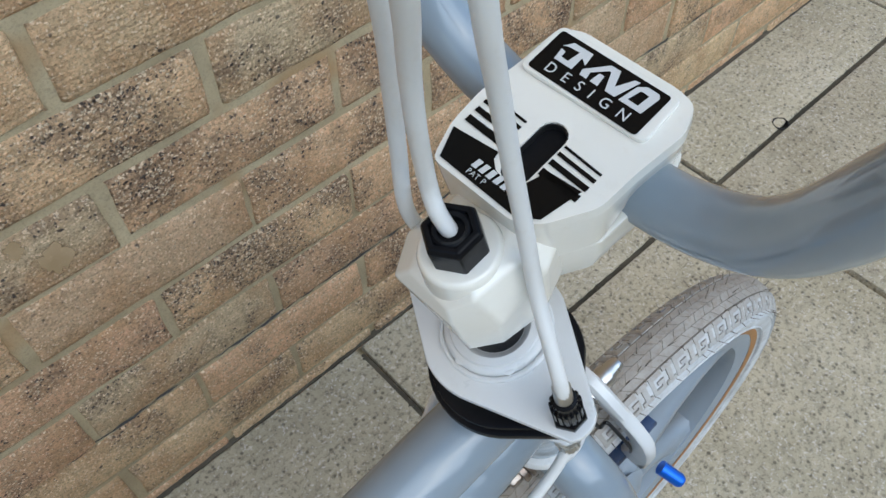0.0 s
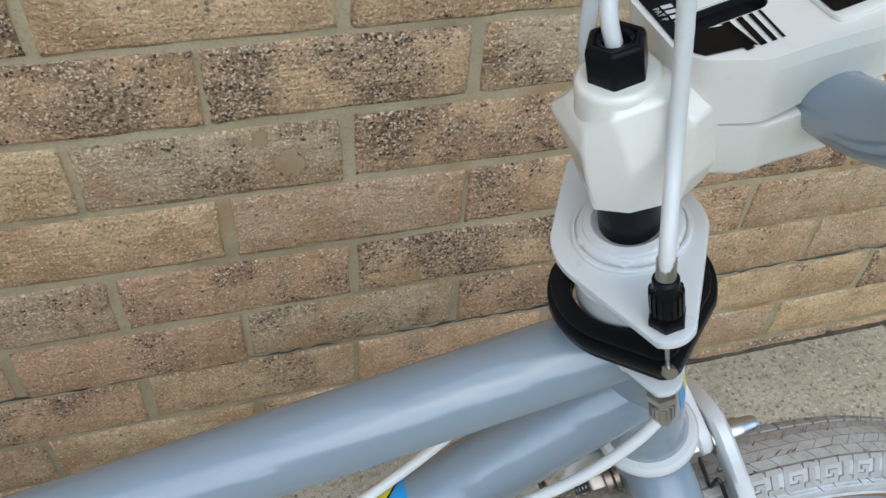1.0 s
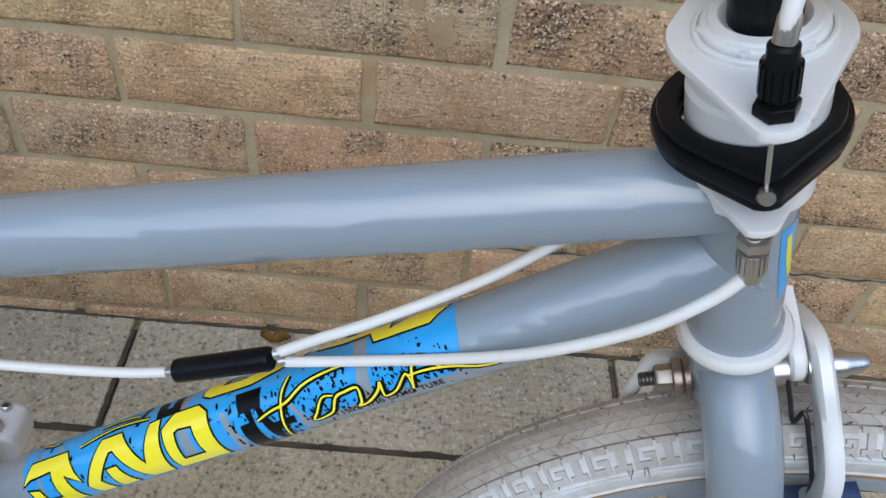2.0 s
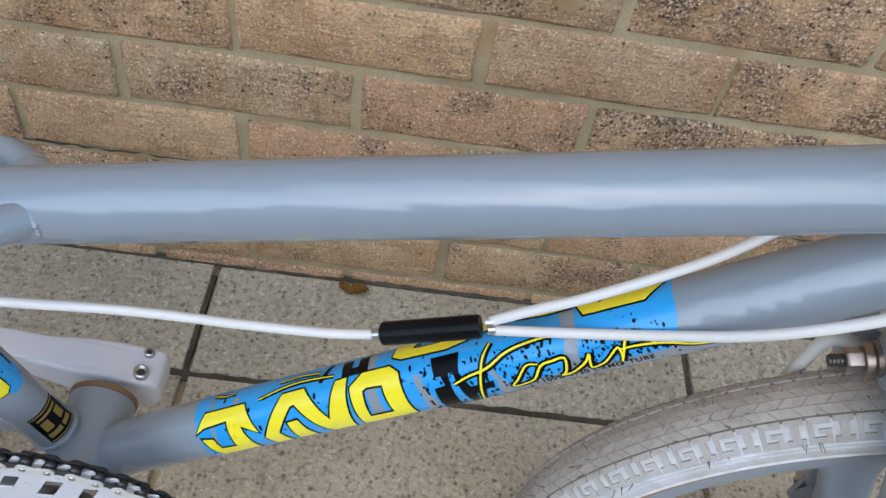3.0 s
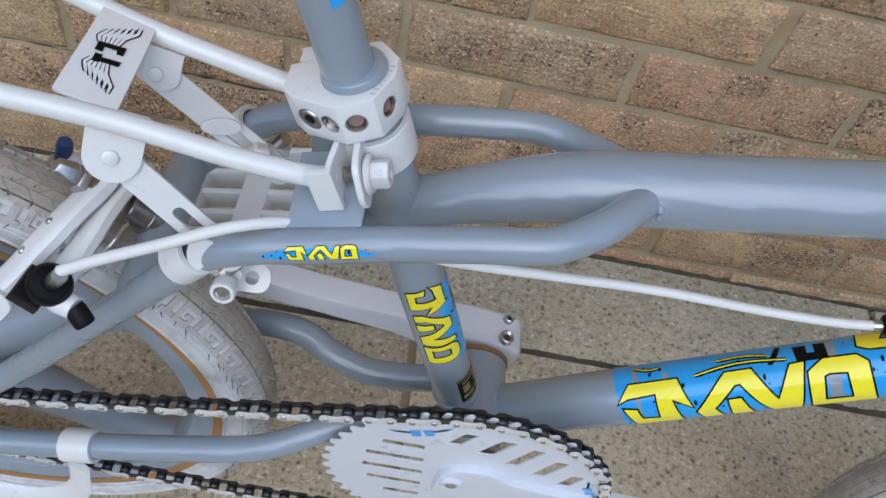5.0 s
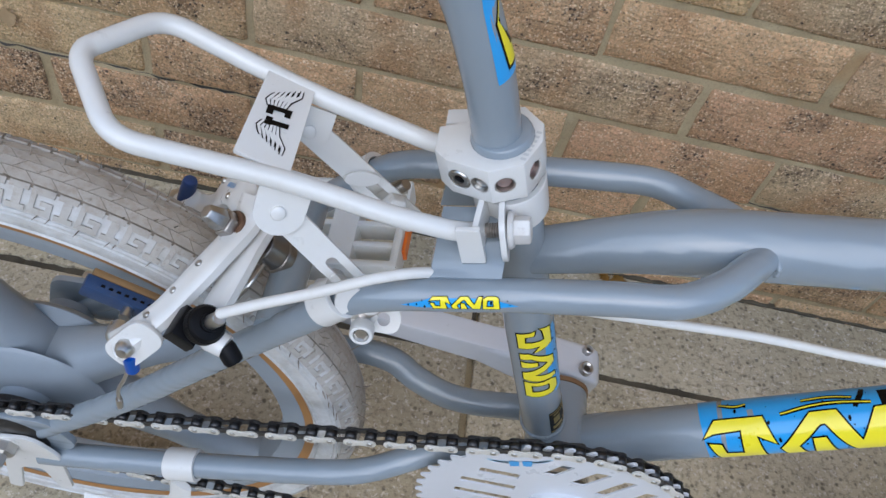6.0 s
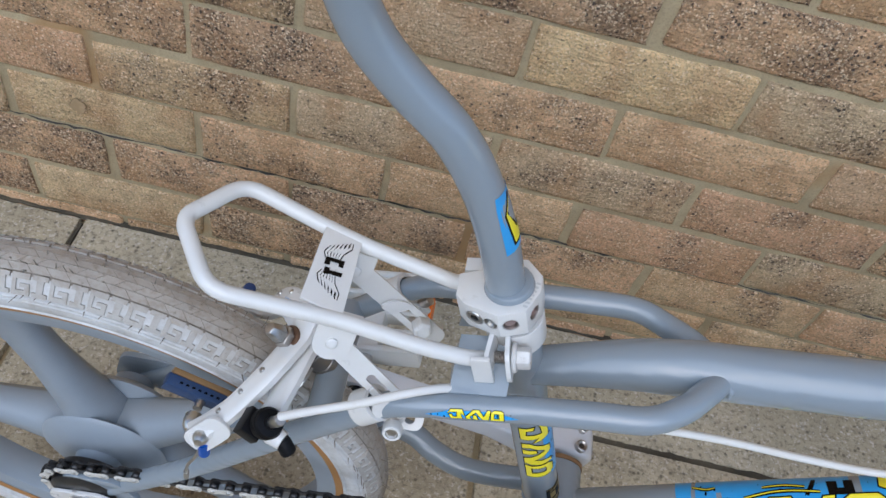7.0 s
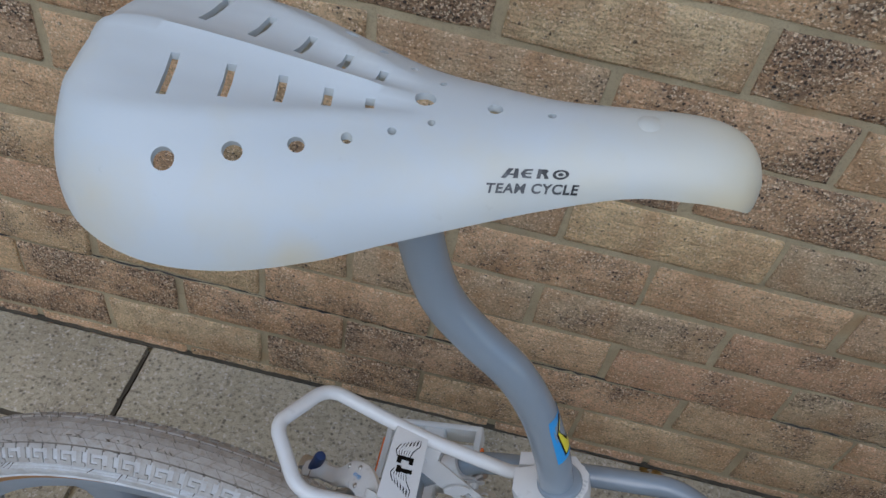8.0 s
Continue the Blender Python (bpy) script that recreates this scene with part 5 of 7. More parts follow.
# white clamp block with angled faces
oct_out = [(-0.030, 0.008), (-0.030, -0.008), (-0.024, -0.0145), (-0.004, -0.0225), (0.012, -0.0185), (0.0195, -0.004), (0.0195, 0.008), (0.010, 0.020), (-0.006, 0.0195), (-0.010, 0.013)]
block = prism([(a * 0.95 - 0.0008, b * 0.95) for a, b in oct_out], 0.0205, axes(seat(0, 0, 0.0045), SEAT, SFWD), 0.0012, holes=(circle(0.0136, 36),))
BORES = []
for (a0, b0), (a1, b1), f, kind, r in (((-0.024, -0.0145), (-0.004, -0.0225), 0.25, 1, 0.0056), ((-0.024, -0.0145), (-0.004, -0.0225), 0.74, 0, 0.0044), ((-0.004, -0.0225), (0.012, -0.0185), 0.42, 2, 0.0047), ((0.012, -0.0185), (0.0195, -0.004), 0.5, 2, 0.0045)):
    d = Vector((b1 - b0, -(a1 - a0), 0)).normalized()
    d = d if d.y < 0 else -d
    q = ((a0 + (a1 - a0) * f) * 0.95 - 0.0008, (b0 + (b1 - b0) * f) * 0.95)
    BORES.append((seat(q[0], q[1], 0.0148), SFWD * d.x + SIDE * d.y, r, kind))


def bored(bm, bores, depth):
    """Drills round holes into a body and gives it back."""
    cutter = bmesh.new()
    for c, out, r, _ in bores:
        lathe([(0, -depth), (r, -depth), (r, 0.002), (0, 0.002)], c, out, 28, cutter)
    pair = []
    for name, body in (("body", bm), ("cutter", cutter)):
        bmesh.ops.recalc_face_normals(body, faces=body.faces[:])
        me = bpy.data.meshes.new(name)
        body.to_mesh(me)
        body.free()
        pair.append(new(name, me))
    mod = pair[0].modifiers.new("holes", "BOOLEAN")
    mod.operation, mod.object, mod.solver = "DIFFERENCE", pair[1], "EXACT"
    made = bpy.data.meshes.new_from_object(pair[0].evaluated_get(bpy.context.evaluated_depsgraph_get()))
    for ob in pair:
        bpy.data.objects.remove(ob)
    out = bmesh.new()
    out.from_mesh(made)
    return out


clamp = bike("seat_clamp", bored(block, BORES, 0.0034), WHITE, label="white bolted seat clamp block", angle=30)
part("clamp_ear", box((0.012, 0.010, 0.018), axes(seat(-0.0215, 0.0165, 0.014), SEAT, SFWD), 0.002), WHITE, clamp)
for c, out, r, kind in BORES:
    part("bolt_bore", lathe([(r * 0.97, -0.0003), (r * 0.97, -0.0032), (r * 0.80, -0.0032), (r * 0.86, -0.0004), (r * 0.97, -0.0003)], c, out, 24), STEEL, clamp, "bare steel bore")
    if kind == 1:
        part("clamp_bolt", lathe([(r * 0.84, -0.0025), (r * 0.84, -0.0004), (r * 0.74, 0.0002), (r * 0.46, 0.0002), (r * 0.44, -0.0020), (0, -0.0020)], c, out, 24), STEEL, clamp, "steel socket bolt")
        part("hex_socket", lathe([(0, -0.0003), (r * 0.47, -0.0003), (r * 0.47, -0.0022), (0, -0.0022)], c, out, 6), BLACK, clamp)
    else:
        part("clamp_bolt", lathe([(r * 0.80, -0.0032), (r * 0.7, -0.0022), (r * 0.25, -0.0016), (0, -0.0020)], c, out, 20), STEEL if kind == 0 else RUSTY, clamp)
# flat grey bars painted for the shade of the embossing
plate_print([([(-0.010 + 0.0028 * k, 0), (-0.0086 + 0.0028 * k, 0), (-0.0086 + 0.0028 * k, 0.0026), (-0.010 + 0.0028 * k, 0.0026)], ()) for k in range(7)], axes(seat(0.0145, -0.006, 0.0252), SEAT, SFWD * 0.35 + SIDE * 0.93), mat("emboss_shade_grey", (0.5, 0.5, 0.49), 0.5), clamp, "embossed maker's mark as plain bars, its shade painted grey")
CHIPPED = worn("chipped_white_paint", (0.67, 0.665, 0.645), 0.35, (0.20, 0.12, 0.06), 0.75, coat=0.2)
# strap of the rack below the block
strap = lathe([(0.0146, -0.021), (0.0172, -0.021), (0.0177, -0.020), (0.0177, -0.002), (0.0172, -0.001), (0.0146, -0.001)], ST1, SEAT, 40, closed=True)
rack = bike("rack_strap", strap, WHITE, label="white strap clamp round the seat tube")
for side in (-1, 1):
    for a, tilt in ((-0.0108, -0.12), (-0.0005, 0.06)):
        part("strap_ear", prism(rounded([(-0.013, -0.013), (0.008, -0.012), (0.0125, 0.004), (0.009, 0.0125), (-0.013, 0.012)], 0.005), 0.0028, axes(seat(a - 0.0014, side * 0.0258, -0.0085), (SFWD - SIDE * side * tilt), SIDE * side + SFWD * tilt), 0.0006), WHITE, rack)
    at = seat(0.0018, side * 0.0252, -0.0088)
    bolt = soften(lathe([(0, -0.016), (0.003, -0.016), (0.003, 0.0), (0.0062, 0.0), (0.0066, 0.0006), (0.0066, 0.0086), (0.0060, 0.0098), (0.0036, 0.0098), (0.0030, 0.0080), (0, 0.0080)], at, SFWD, 6), 0.0004, 20, 1)
    part("strap_bolt", bolt, CHIPPED, rack, "white-painted hex bolt, chipped", angle=25)
    part("strap_washer", lathe([(0.003, -0.0002), (0.0086, -0.0002), (0.0088, 0.0010), (0.0078, 0.0022), (0.003, 0.0026)], at, SFWD, 28), CHIPPED, rack)
    part("thread", lathe([(0.0031 + 0.0005 * (k % 2), -0.0108 + 0.0006 * k) for k in range(14)], at, SFWD, 14), RUSTSTEEL, rack, "rusty bolt thread")
part("ear_fold", box((0.0110, 0.0030, 0.0230), axes(seat(-0.0142, -0.0362, -0.0060), SEAT, SFWD), 0.0008), WHITE, rack, "white folded edge of the hoop's flattened end")

# ---- white hoop rack ----
def hp(x, b):
    return Vector((x, C + b, 0.529 - 0.24 * (x + 0.551)))


hoop = [seat(-0.0125, -0.0280, -0.0070), hp(-0.4660, -0.0325), hp(-0.4940, -0.0365), hp(-0.5388, -0.0385), hp(-0.6065, -0.0490), hp(-0.6290, -0.0170), hp(-0.6300, -0.0100), hp(-0.6095, 0.0240), hp(-0.5616, 0.0170), hp(-0.5343, 0.0145), hp(-0.4785, 0.0140), seat(-0.020, 0.0160, 0.010)]
hoop_ob = bike("rack_hoop", tube(bent(hoop, 0.012, 6), 0.0046, 18), WHITE, label="white bent-tube platform hoop behind the seat")
pz = hp(-0.5505, 0)
pm = axes(pz, (0.24, 0, 1), (1, 0, 0))
part("rack_plate", prism(rounded([(-0.0125, -0.0360), (0.0120, -0.0385), (0.0112, 0.0150), (-0.0110, 0.0160)], 0.001), 0.0022, pm @ Matrix.Translation((0, 0, 0.0015)), 0.0005), WHITE, hoop_ob, "white plate bearing a winged emblem")
rng = random.Random(3)
wing, wing_in = [], []
for sgn in (-1, 1):
    for k in range(6):
        x0 = -0.0046 + 0.0018 * k
        L = 0.0082 + 0.0014 * k
        for w, store in ((0.0027, wing), (0.0014, wing_in)):
            pts = [(x0 * 0.7, sgn * 0.0045), (x0, sgn * (0.0045 + L * 0.4)), (x0 + 0.0012 + 0.0005 * k, sgn * (0.0045 + L * 0.75)), (x0 + 0.0022 + 0.0003 * k, sgn * (0.0045 + L))]
            store.append((stroke(pts, w, 1.0), ()))
dz = Matrix.Translation((-0.0022, -0.0105, 0.0040))
plate_print(wing, pm @ dz, INK, hoop_ob, "black winged emblem")
plate_print(wing_in, pm @ dz @ Matrix.Translation((0, 0, 0.00012)), WHITE, hoop_ob)
blocks = [([(-0.0062, -0.0002), (-0.0062, 0.0048), (0.0050, 0.0058), (0.0050, 0.0012), (0.0022, 0.0010), (0.0020, 0.0030), (-0.0030, 0.0026), (-0.0030, 0.0000)], ()), ([(-0.0052, -0.0060), (-0.0052, -0.0016), (-0.0022, -0.0014), (-0.0022, -0.0028), (0.0056, -0.0020), (0.0056, -0.0048), (-0.0022, -0.0054), (-0.0022, -0.0060)], ())]
blocks = [([(x * 0.95 + 0.0022, y * 1.05) for x, y in o], ()) for o, _ in blocks]
plate_print(blocks, pm @ dz @ Matrix.Translation((0, 0, 0.00024)), INK, hoop_ob, "bold black emblem blocks")
for side in (-1, 1):
    top = Vector((-0.5425, C - 0.0400, 0.5090)) if side < 0 else Vector((-0.5410, C + 0.0110, 0.5080))
    foot = Vector((-0.4990, C - 0.0455, 0.4650)) if side < 0 else Vector((-0.4900, C + 0.0075, 0.4660))
    d = (foot - top).normalized()
    out = Vector((0, -1.0, 0))
    nrm = out - d * out.dot(d)
    nrm = (nrm + d.cross(Vector((0, 1, 0))) * 0.55 * (1 if d.cross(Vector((0, 1, 0))).z > 0 else -1)).normalized()
    L = (foot - top).length + 0.012
    wid = 0.0068
    outl = rounded([(-0.009, -wid), (L, -wid), (L, wid), (-0.009, wid)], 0.0066, 6)
    slot2 = [(L * 0.60 + 0.008 * sx + 0.0026 * math.cos(t), 0.0026 * math.sin(t)) for sx, a0 in ((1, -90), (-1, 90)) for t in (radians(a0 + 180 * k / 6) for k in range(7))]
    m = axes(top, nrm, d)
    strut = bike("rack_strut", prism(outl, 0.0022, m, 0.0004, holes=(slot2,)), WHITE, label="white slotted steel strut")
    tab = [(0.0112 * math.cos(radians(a)) + 0.0006, -0.0112 * math.sin(radians(a))) for a in range(0, 181, 15)] + [(-0.0125, 0.020), (0.0105, 0.020)]
    tab = tab[::-1]
    if side > 0:
        tab = [(x * 0.7 + 0.002, y * 0.6) for x, y in tab]
    part("rack_tab", prism(tab, 0.0022, axes(top + nrm * 0.0026 + Vector((0, 0, 0.0)), nrm, (1, 0, -0.25)), 0.0004), WHITE, hoop_ob)
    part("rivet", lathe([(0, 0.0066), (0.0024, 0.0066), (0.0032, 0.0061), (0.0034, 0.0052), (0.0034, 0.0030), (0, 0.0030)], top, nrm, 20), WHITE, strut)
    if side < 0:
        tongue = [(L * 0.55, -0.0020), (L * 0.66, -0.0024), (L * 0.70, -0.0060), (L * 0.75, -0.0085), (L * 0.84, -0.0085), (L * 0.84, 0.0075), (L * 0.77, 0.0075), (L * 0.71, 0.0045), (L * 0.66, 0.0022), (L * 0.55, 0.0018)]
        part("tongue", prism(rounded(tongue, 0.0016, 3), 0.0020, m @ Matrix.Rotation(radians(-6), 4, "Z") @ Matrix.Translation((0, 0.001, 0.0034)), 0.0007), WHITE, strut, "white bent tongue through the slot")
    else:
        q = m @ Vector((L * 0.46, 0, 0.0034))
        part("tongue", prism([(0.0092 * math.cos(t), 0.0040 * math.sin(t)) for t in (2 * math.pi * k / 24 for k in range(24))], 0.0024, axes(q, nrm, (1, 0, 0.1)), 0.0009), WHITE, strut, "white flattened tongue head")
        part("strut_bolt", soften(lathe([(0, 0.011), (0.0044, 0.011), (0.0050, 0.0102), (0.0060, 0.0096), (0.0064, 0.0088), (0.0064, 0.0012), (0.0058, 0.0006), (0, 0.0006)], m @ Vector((L * 0.74, 0.001, 0.0022)), nrm, 6), 0.0004, 20, 1), CHIPPED, strut, "white-painted hex nut", angle=25)
    # clamp round the stay
    sc = pl(-0.5140, 0.4560, -0.047) if side < 0 else pl(-0.5120, 0.4435, 0.047)
    ax = (pl(-0.506, 0.46, 0) - pl(-0.522, 0.44, 0)).normalized()
    band = bike("stay_clamp", lathe([(0.0082, -0.0075), (0.0108, -0.0075), (0.0112, -0.007), (0.0112, 0.007), (0.0108, 0.0075), (0.0082, 0.0075)], sc, ax, 32, closed=True), WHITE, label="white clamp round the seat stay")
    dn = ax.cross(Vector((0, 1, 0))).normalized()
    dn = dn if dn.z < 0 else -dn
    tab_out = rounded([(-0.007, -0.0070), (0.015, -0.0070), (0.015, 0.0070), (-0.007, 0.0070)], 0.0062, 6)
    part("clamp_tab", prism([(x * 0.8, y * 0.75) for x, y in tab_out], 0.002, axes(sc + dn * 0.0145 + Vector((0, -side * 0.004, 0)), Vector((0, side, 0.25)), dn * 0.75 + ax * 0.20), 0.0005), WHITE, band)
    part("clamp_tab", prism([(x * 1.15, y) for x, y in tab_out], 0.002, axes(Vector((sc.x + 0.0175, C + side * 0.0390, sc.z - 0.0212)), Vector((0, side * 0.55, 0.83)), (1, 0, 0.05)), 0.0005, holes=(circle(0.0034, 18, 0.0085, 0),)), WHITE, band)
    part("clamp_bolt", lathe([(0, -0.009), (0.0028, -0.009), (0.0028, 0.002), (0.0060, 0.002), (0.0060, 0.0076), (0.0054, 0.0086), (0.0040, 0.0086), (0.0038, 0.0055), (0, 0.0055)], sc + dn * 0.0215 + Vector((0, side * 0.002, 0)), (0, side, 0.35), 24), WHITE, band, "white socket bolt")
    part("hex_socket", lathe([(0, 0.0074), (0.0030, 0.0074), (0.0036, 0.0082), (0.0036, 0.0060), (0, 0.0060)], sc + dn * 0.0215 + Vector((0, side * 0.002, 0)), (0, side, 0.35), 6), STEEL, band)
    part("clamp_thread", lathe([(0.0032, 0.0), (0.0036, 0.0006)] + [(0.0032 + 0.0004 * (k % 2), 0.0006 * k) for k in range(2, 18)] + [(0, 0.011)], sc + dn * 0.0170 + ax * 0.003 + Vector((0, -side * 0.001, 0)), ax + Vector((0, 0, 0.1)), 14), RUSTSTEEL, band, "rusty bolt thread")
    # plate between stay and seat tube
    gus = [(-0.4715, 0.4835), (-0.4400, 0.4930), (-0.4480, 0.5120), (-0.4660, 0.5060)]
    bike("gusset", loft([[Vector((x, C + side * (0.043 - 0.0), z - 0.002)) for x, z in gus[:2]] + [Vector((x, C + side * 0.012, z - 0.012)) for x, z in gus[:2][::-1]],
                         [Vector((x, C + side * 0.043, z + 0.002)) for x, z in gus[:2]] + [Vector((x, C + side * 0.012, z + 0.016)) for x, z in gus[:2][::-1]]]), GREY, label="blue-grey gusset plate between stay and seat tube")
bike("stay_bridge", tube([pl(-0.5430, 0.4140, -0.045), pl(-0.5430, 0.4140, 0.045)], 0.0105, 28), GREY_UP, label="blue-grey brake bridge between the seat stays")

# ---- drivetrain ----
RING, RING_Y = 0.0890, C - 0.0515
CH_Y = RING_Y
FREE = 0.0330


def facing(x, z, y):
    """The pose of a flat piece in the bicycle's plane: x ahead, y up, z towards the rider's right."""
    return Matrix(((1, 0, 0, x), (0, 0, -1, y), (0, 1, 0, z), (0, 0, 0, 1)))


def toothed(r, teeth, depth):
    out = []
    for k in range(teeth):
        for f, d in ((-0.5, -0.25), (-0.30, -0.10), (-0.12, 0.85), (0.0, 1.0), (0.12, 0.85), (0.30, -0.10)):
            a = 2 * math.pi * (k + f) / teeth
            out.append(((r + depth * d) * math.cos(a), (r + depth * d) * math.sin(a)))
    return out


def slanted(cx, cy, w, h, lean, turn=0.0):
    c, s = math.cos(radians(turn)), math.sin(radians(turn))
    pts = [(-w / 2 - lean, -h / 2), (w / 2 - lean, -h / 2), (w / 2 + lean, h / 2), (-w / 2 + lean, h / 2)]
    return rounded([(cx + x * c - y * s, cy + x * s + y * c) for x, y in pts], 0.0012, 2)


holes = [slanted((x0 + x1) / 2, 0.0388 - 0.0194 * k, x1 - x0, 0.0076, 0.0) for k, (x0, x1) in enumerate(((-0.0580, -0.0322), (-0.0665, -0.0302), (-0.0673, -0.0284), (-0.0625, -0.0268), (-0.0495, -0.0255)))]
for k, (x, z, w, h, lean) in enumerate(((-0.0122, 0.0598, 0.0082, 0.0172, 0.0042), (0.0092, 0.0556, 0.0098, 0.0225, 0.0056), (0.0276, 0.0482, 0.0082, 0.0270, 0.0062), (0.0460, 0.0384, 0.0086, 0.0255, 0.0052), (0.0624, 0.0255, 0.0082, 0.0176, 0.0031))):
    holes += [slanted(x, z, w, h, lean), slanted(x, -z, w, h, -lean)]
disc = prism(toothed(RING, 44, 0.0042), 0.0012, facing(BB.x, BB.z, RING_Y + 0.0006), 0.0, holes=holes)
chainring = bike("chainring", disc, COOLWHITE, label="white disc chainring with slots, scuffed teeth")
for x, y, k in ((-0.036, 0.0600, 1.0), (0.0775, 0.0150, 0.8)):
    fm = facing(BB.x + x, BB.z + y, RING_Y - 0.0008) @ Matrix.Rotation(radians(24 if k == 1.0 else -60), 4, "Z") @ Matrix.Scale(1.7 * k, 4)
    plate_print([(stroke([(sgn * 0.003, 0.0005 * j), (sgn * (0.006 + 0.0012 * j), 0.001 + 0.0006 * j), (sgn * (0.010 + 0.001 * j), 0.0018 + 0.0009 * j)], 0.0012), ()) for sgn in (-1, 1) for j in range(3)], fm, mat("pale_blue_print", (0.45, 0.66, 0.8), 0.4), chainring, "pale blue winged print")
    plate_print([([(-0.0045, -0.002), (-0.001, -0.002), (-0.0005, 0.002), (-0.0040, 0.0025)], ()), ([(0.0005, -0.002), (0.0035, -0.0022), (0.0045, 0.0024), (0.0005, 0.0022)], ())], fm @ Matrix.Translation((0, 0, 0.0001)), BLUE, chainring)
bike("bottom_bracket_spindle", lathe([(0, -0.046), (0.0095, -0.046), (0.0095, 0.040), (0, 0.040)], BB, (0, 1, 0), 24), DARKSTEEL)
for side in (-1, 1):
    bike("bearing_cup", lathe([(0.012, 0.033), (0.0225, 0.033), (0.0225, 0.0365), (0.020, 0.038), (0.012, 0.038)], BB, (0, side, 0), 36), mat("rusted_steel", (0.28, 0.17, 0.09), 0.6, 0.6) if side > 0 else STEEL)


def crank(name, y, side, ang):
    """A forged arm from the spindle to the pedal."""
    if side < 0:
        out = [(-0.019, -0.020), (-0.019, 0.010), (-0.014, 0.020), (-0.004, 0.0255), (0.011, 0.0266), (0.020, 0.0215), (0.0256, 0.0175), (0.046, 0.0150), (0.100, 0.0125), (0.150, 0.0115), (0.176, 0.0135), (0.190, 0.006), (0.188, -0.009), (0.172, -0.0135), (0.150, -0.0115), (0.100, -0.0115), (0.050, -0.0135), (0.022, -0.019), (0.0, -0.0225)]
        thick = 0.0125
    else:
        out = [(-0.037, -0.012), (-0.030, -0.016), (0.012, -0.017), (0.050, -0.013), (0.120, -0.010), (0.172, -0.0125), (0.188, -0.009), (0.190, 0.006), (0.176, 0.0125), (0.120, 0.0105), (0.050, 0.0115), (0.0, 0.0150), (-0.030, 0.0155), (-0.037, 0.011)]
        thick = 0.030
    m = Matrix.Translation((BB.x, y, BB.z) if side < 0 else (BB.x - 0.0055, y, BB.z - 0.009)) @ Matrix.Rotation(radians(-ang), 4, "Y") @ Matrix(((1, 0, 0, 0), (0, 0, -1, 0), (0, 1, 0, 0), (0, 0, 0, 1)))
    if side > 0:
        thick = 0.021
    ob = bike(name, prism(rounded(out, 0.006, 4), thick, m @ Matrix.Translation((0, 0, -thick / 2)), 0.0035), COOLWHITE, label="white forged crank arm with pinch bolts")
    if side > 0:
        secs = []
        for x, w, h in ((-0.0375, 0.0100, 0.0125), (-0.034, 0.0145, 0.0150), (-0.028, 0.0164, 0.0156), (0.000, 0.0160, 0.0156), (0.018, 0.0152, 0.0150), (0.034, 0.0138, 0.0132), (0.050, 0.0122, 0.0112), (0.066, 0.0108, 0.0098)):
            ring = rounded([(-w, -h), (w, -h), (w, h), (-w, h)], 0.0045, 3)
            secs.append([m @ Vector((x, u, v)) for u, v in ring])
        part("crank_boss", loft(secs), COOLWHITE, ob)
        part("pedal_eye", lathe([(0.0, 0.0004), (0.0052, 0.0004), (0.0058, 0.0012), (0.0072, 0.0014), (0.0080, 0.0006), (0.0080, -0.002)], m @ Vector((0.175, 0.0, 0.0105)), (0, -1, 0), 24), RUBBER, ob, "dark open pedal thread")
    return ob, m


crank_r, mr = crank("crank_arm", C - 0.0513, -1, -4)
crank_l, ml = crank("crank_arm", C + 0.0635, 1, 171)
part("crank_bolt", lathe([(0, 0.004), (0.0030, 0.0065), (0.0048, 0.0075), (0.0070, 0.0075), (0.0076, 0.006), (0.0076, 0.0)], mr @ Vector((-0.0098, 0.0050, 0.0015)), (0, -1, 0), 24), COOLWHITE, crank_r, "white socket bolt")
part("crank_socket", lathe([(0, 0.0118), (0.0042, 0.0118), (0.0042, 0.0105), (0, 0.0105)], mr @ Vector((-0.0098, 0.0050, -0.0030)), (0, -1, 0), 6), STEEL, crank_r)
for q, r in ((Vector((-0.3317, C + 0.0555, 0.2700)), 0.0052), (Vector((-0.3307, C + 0.0720, 0.2700)), 0.0037)):
    up = (mr.to_3x3() @ Vector((0.08, 1, 0))).normalized()
    part("pinch_bolt", lathe([(r * 0.5, 0.0), (r * 0.5, 0.0012), (r * 0.8, 0.0026), (r, 0.0020), (r, -0.004)], q, up, 20), STEEL, crank_l)
    part("hex_socket", lathe([(0, 0.0010), (r * 0.5, 0.0010), (r * 0.5, -0.001), (0, -0.001)], q, up, 6), DARKSTEEL, crank_l)


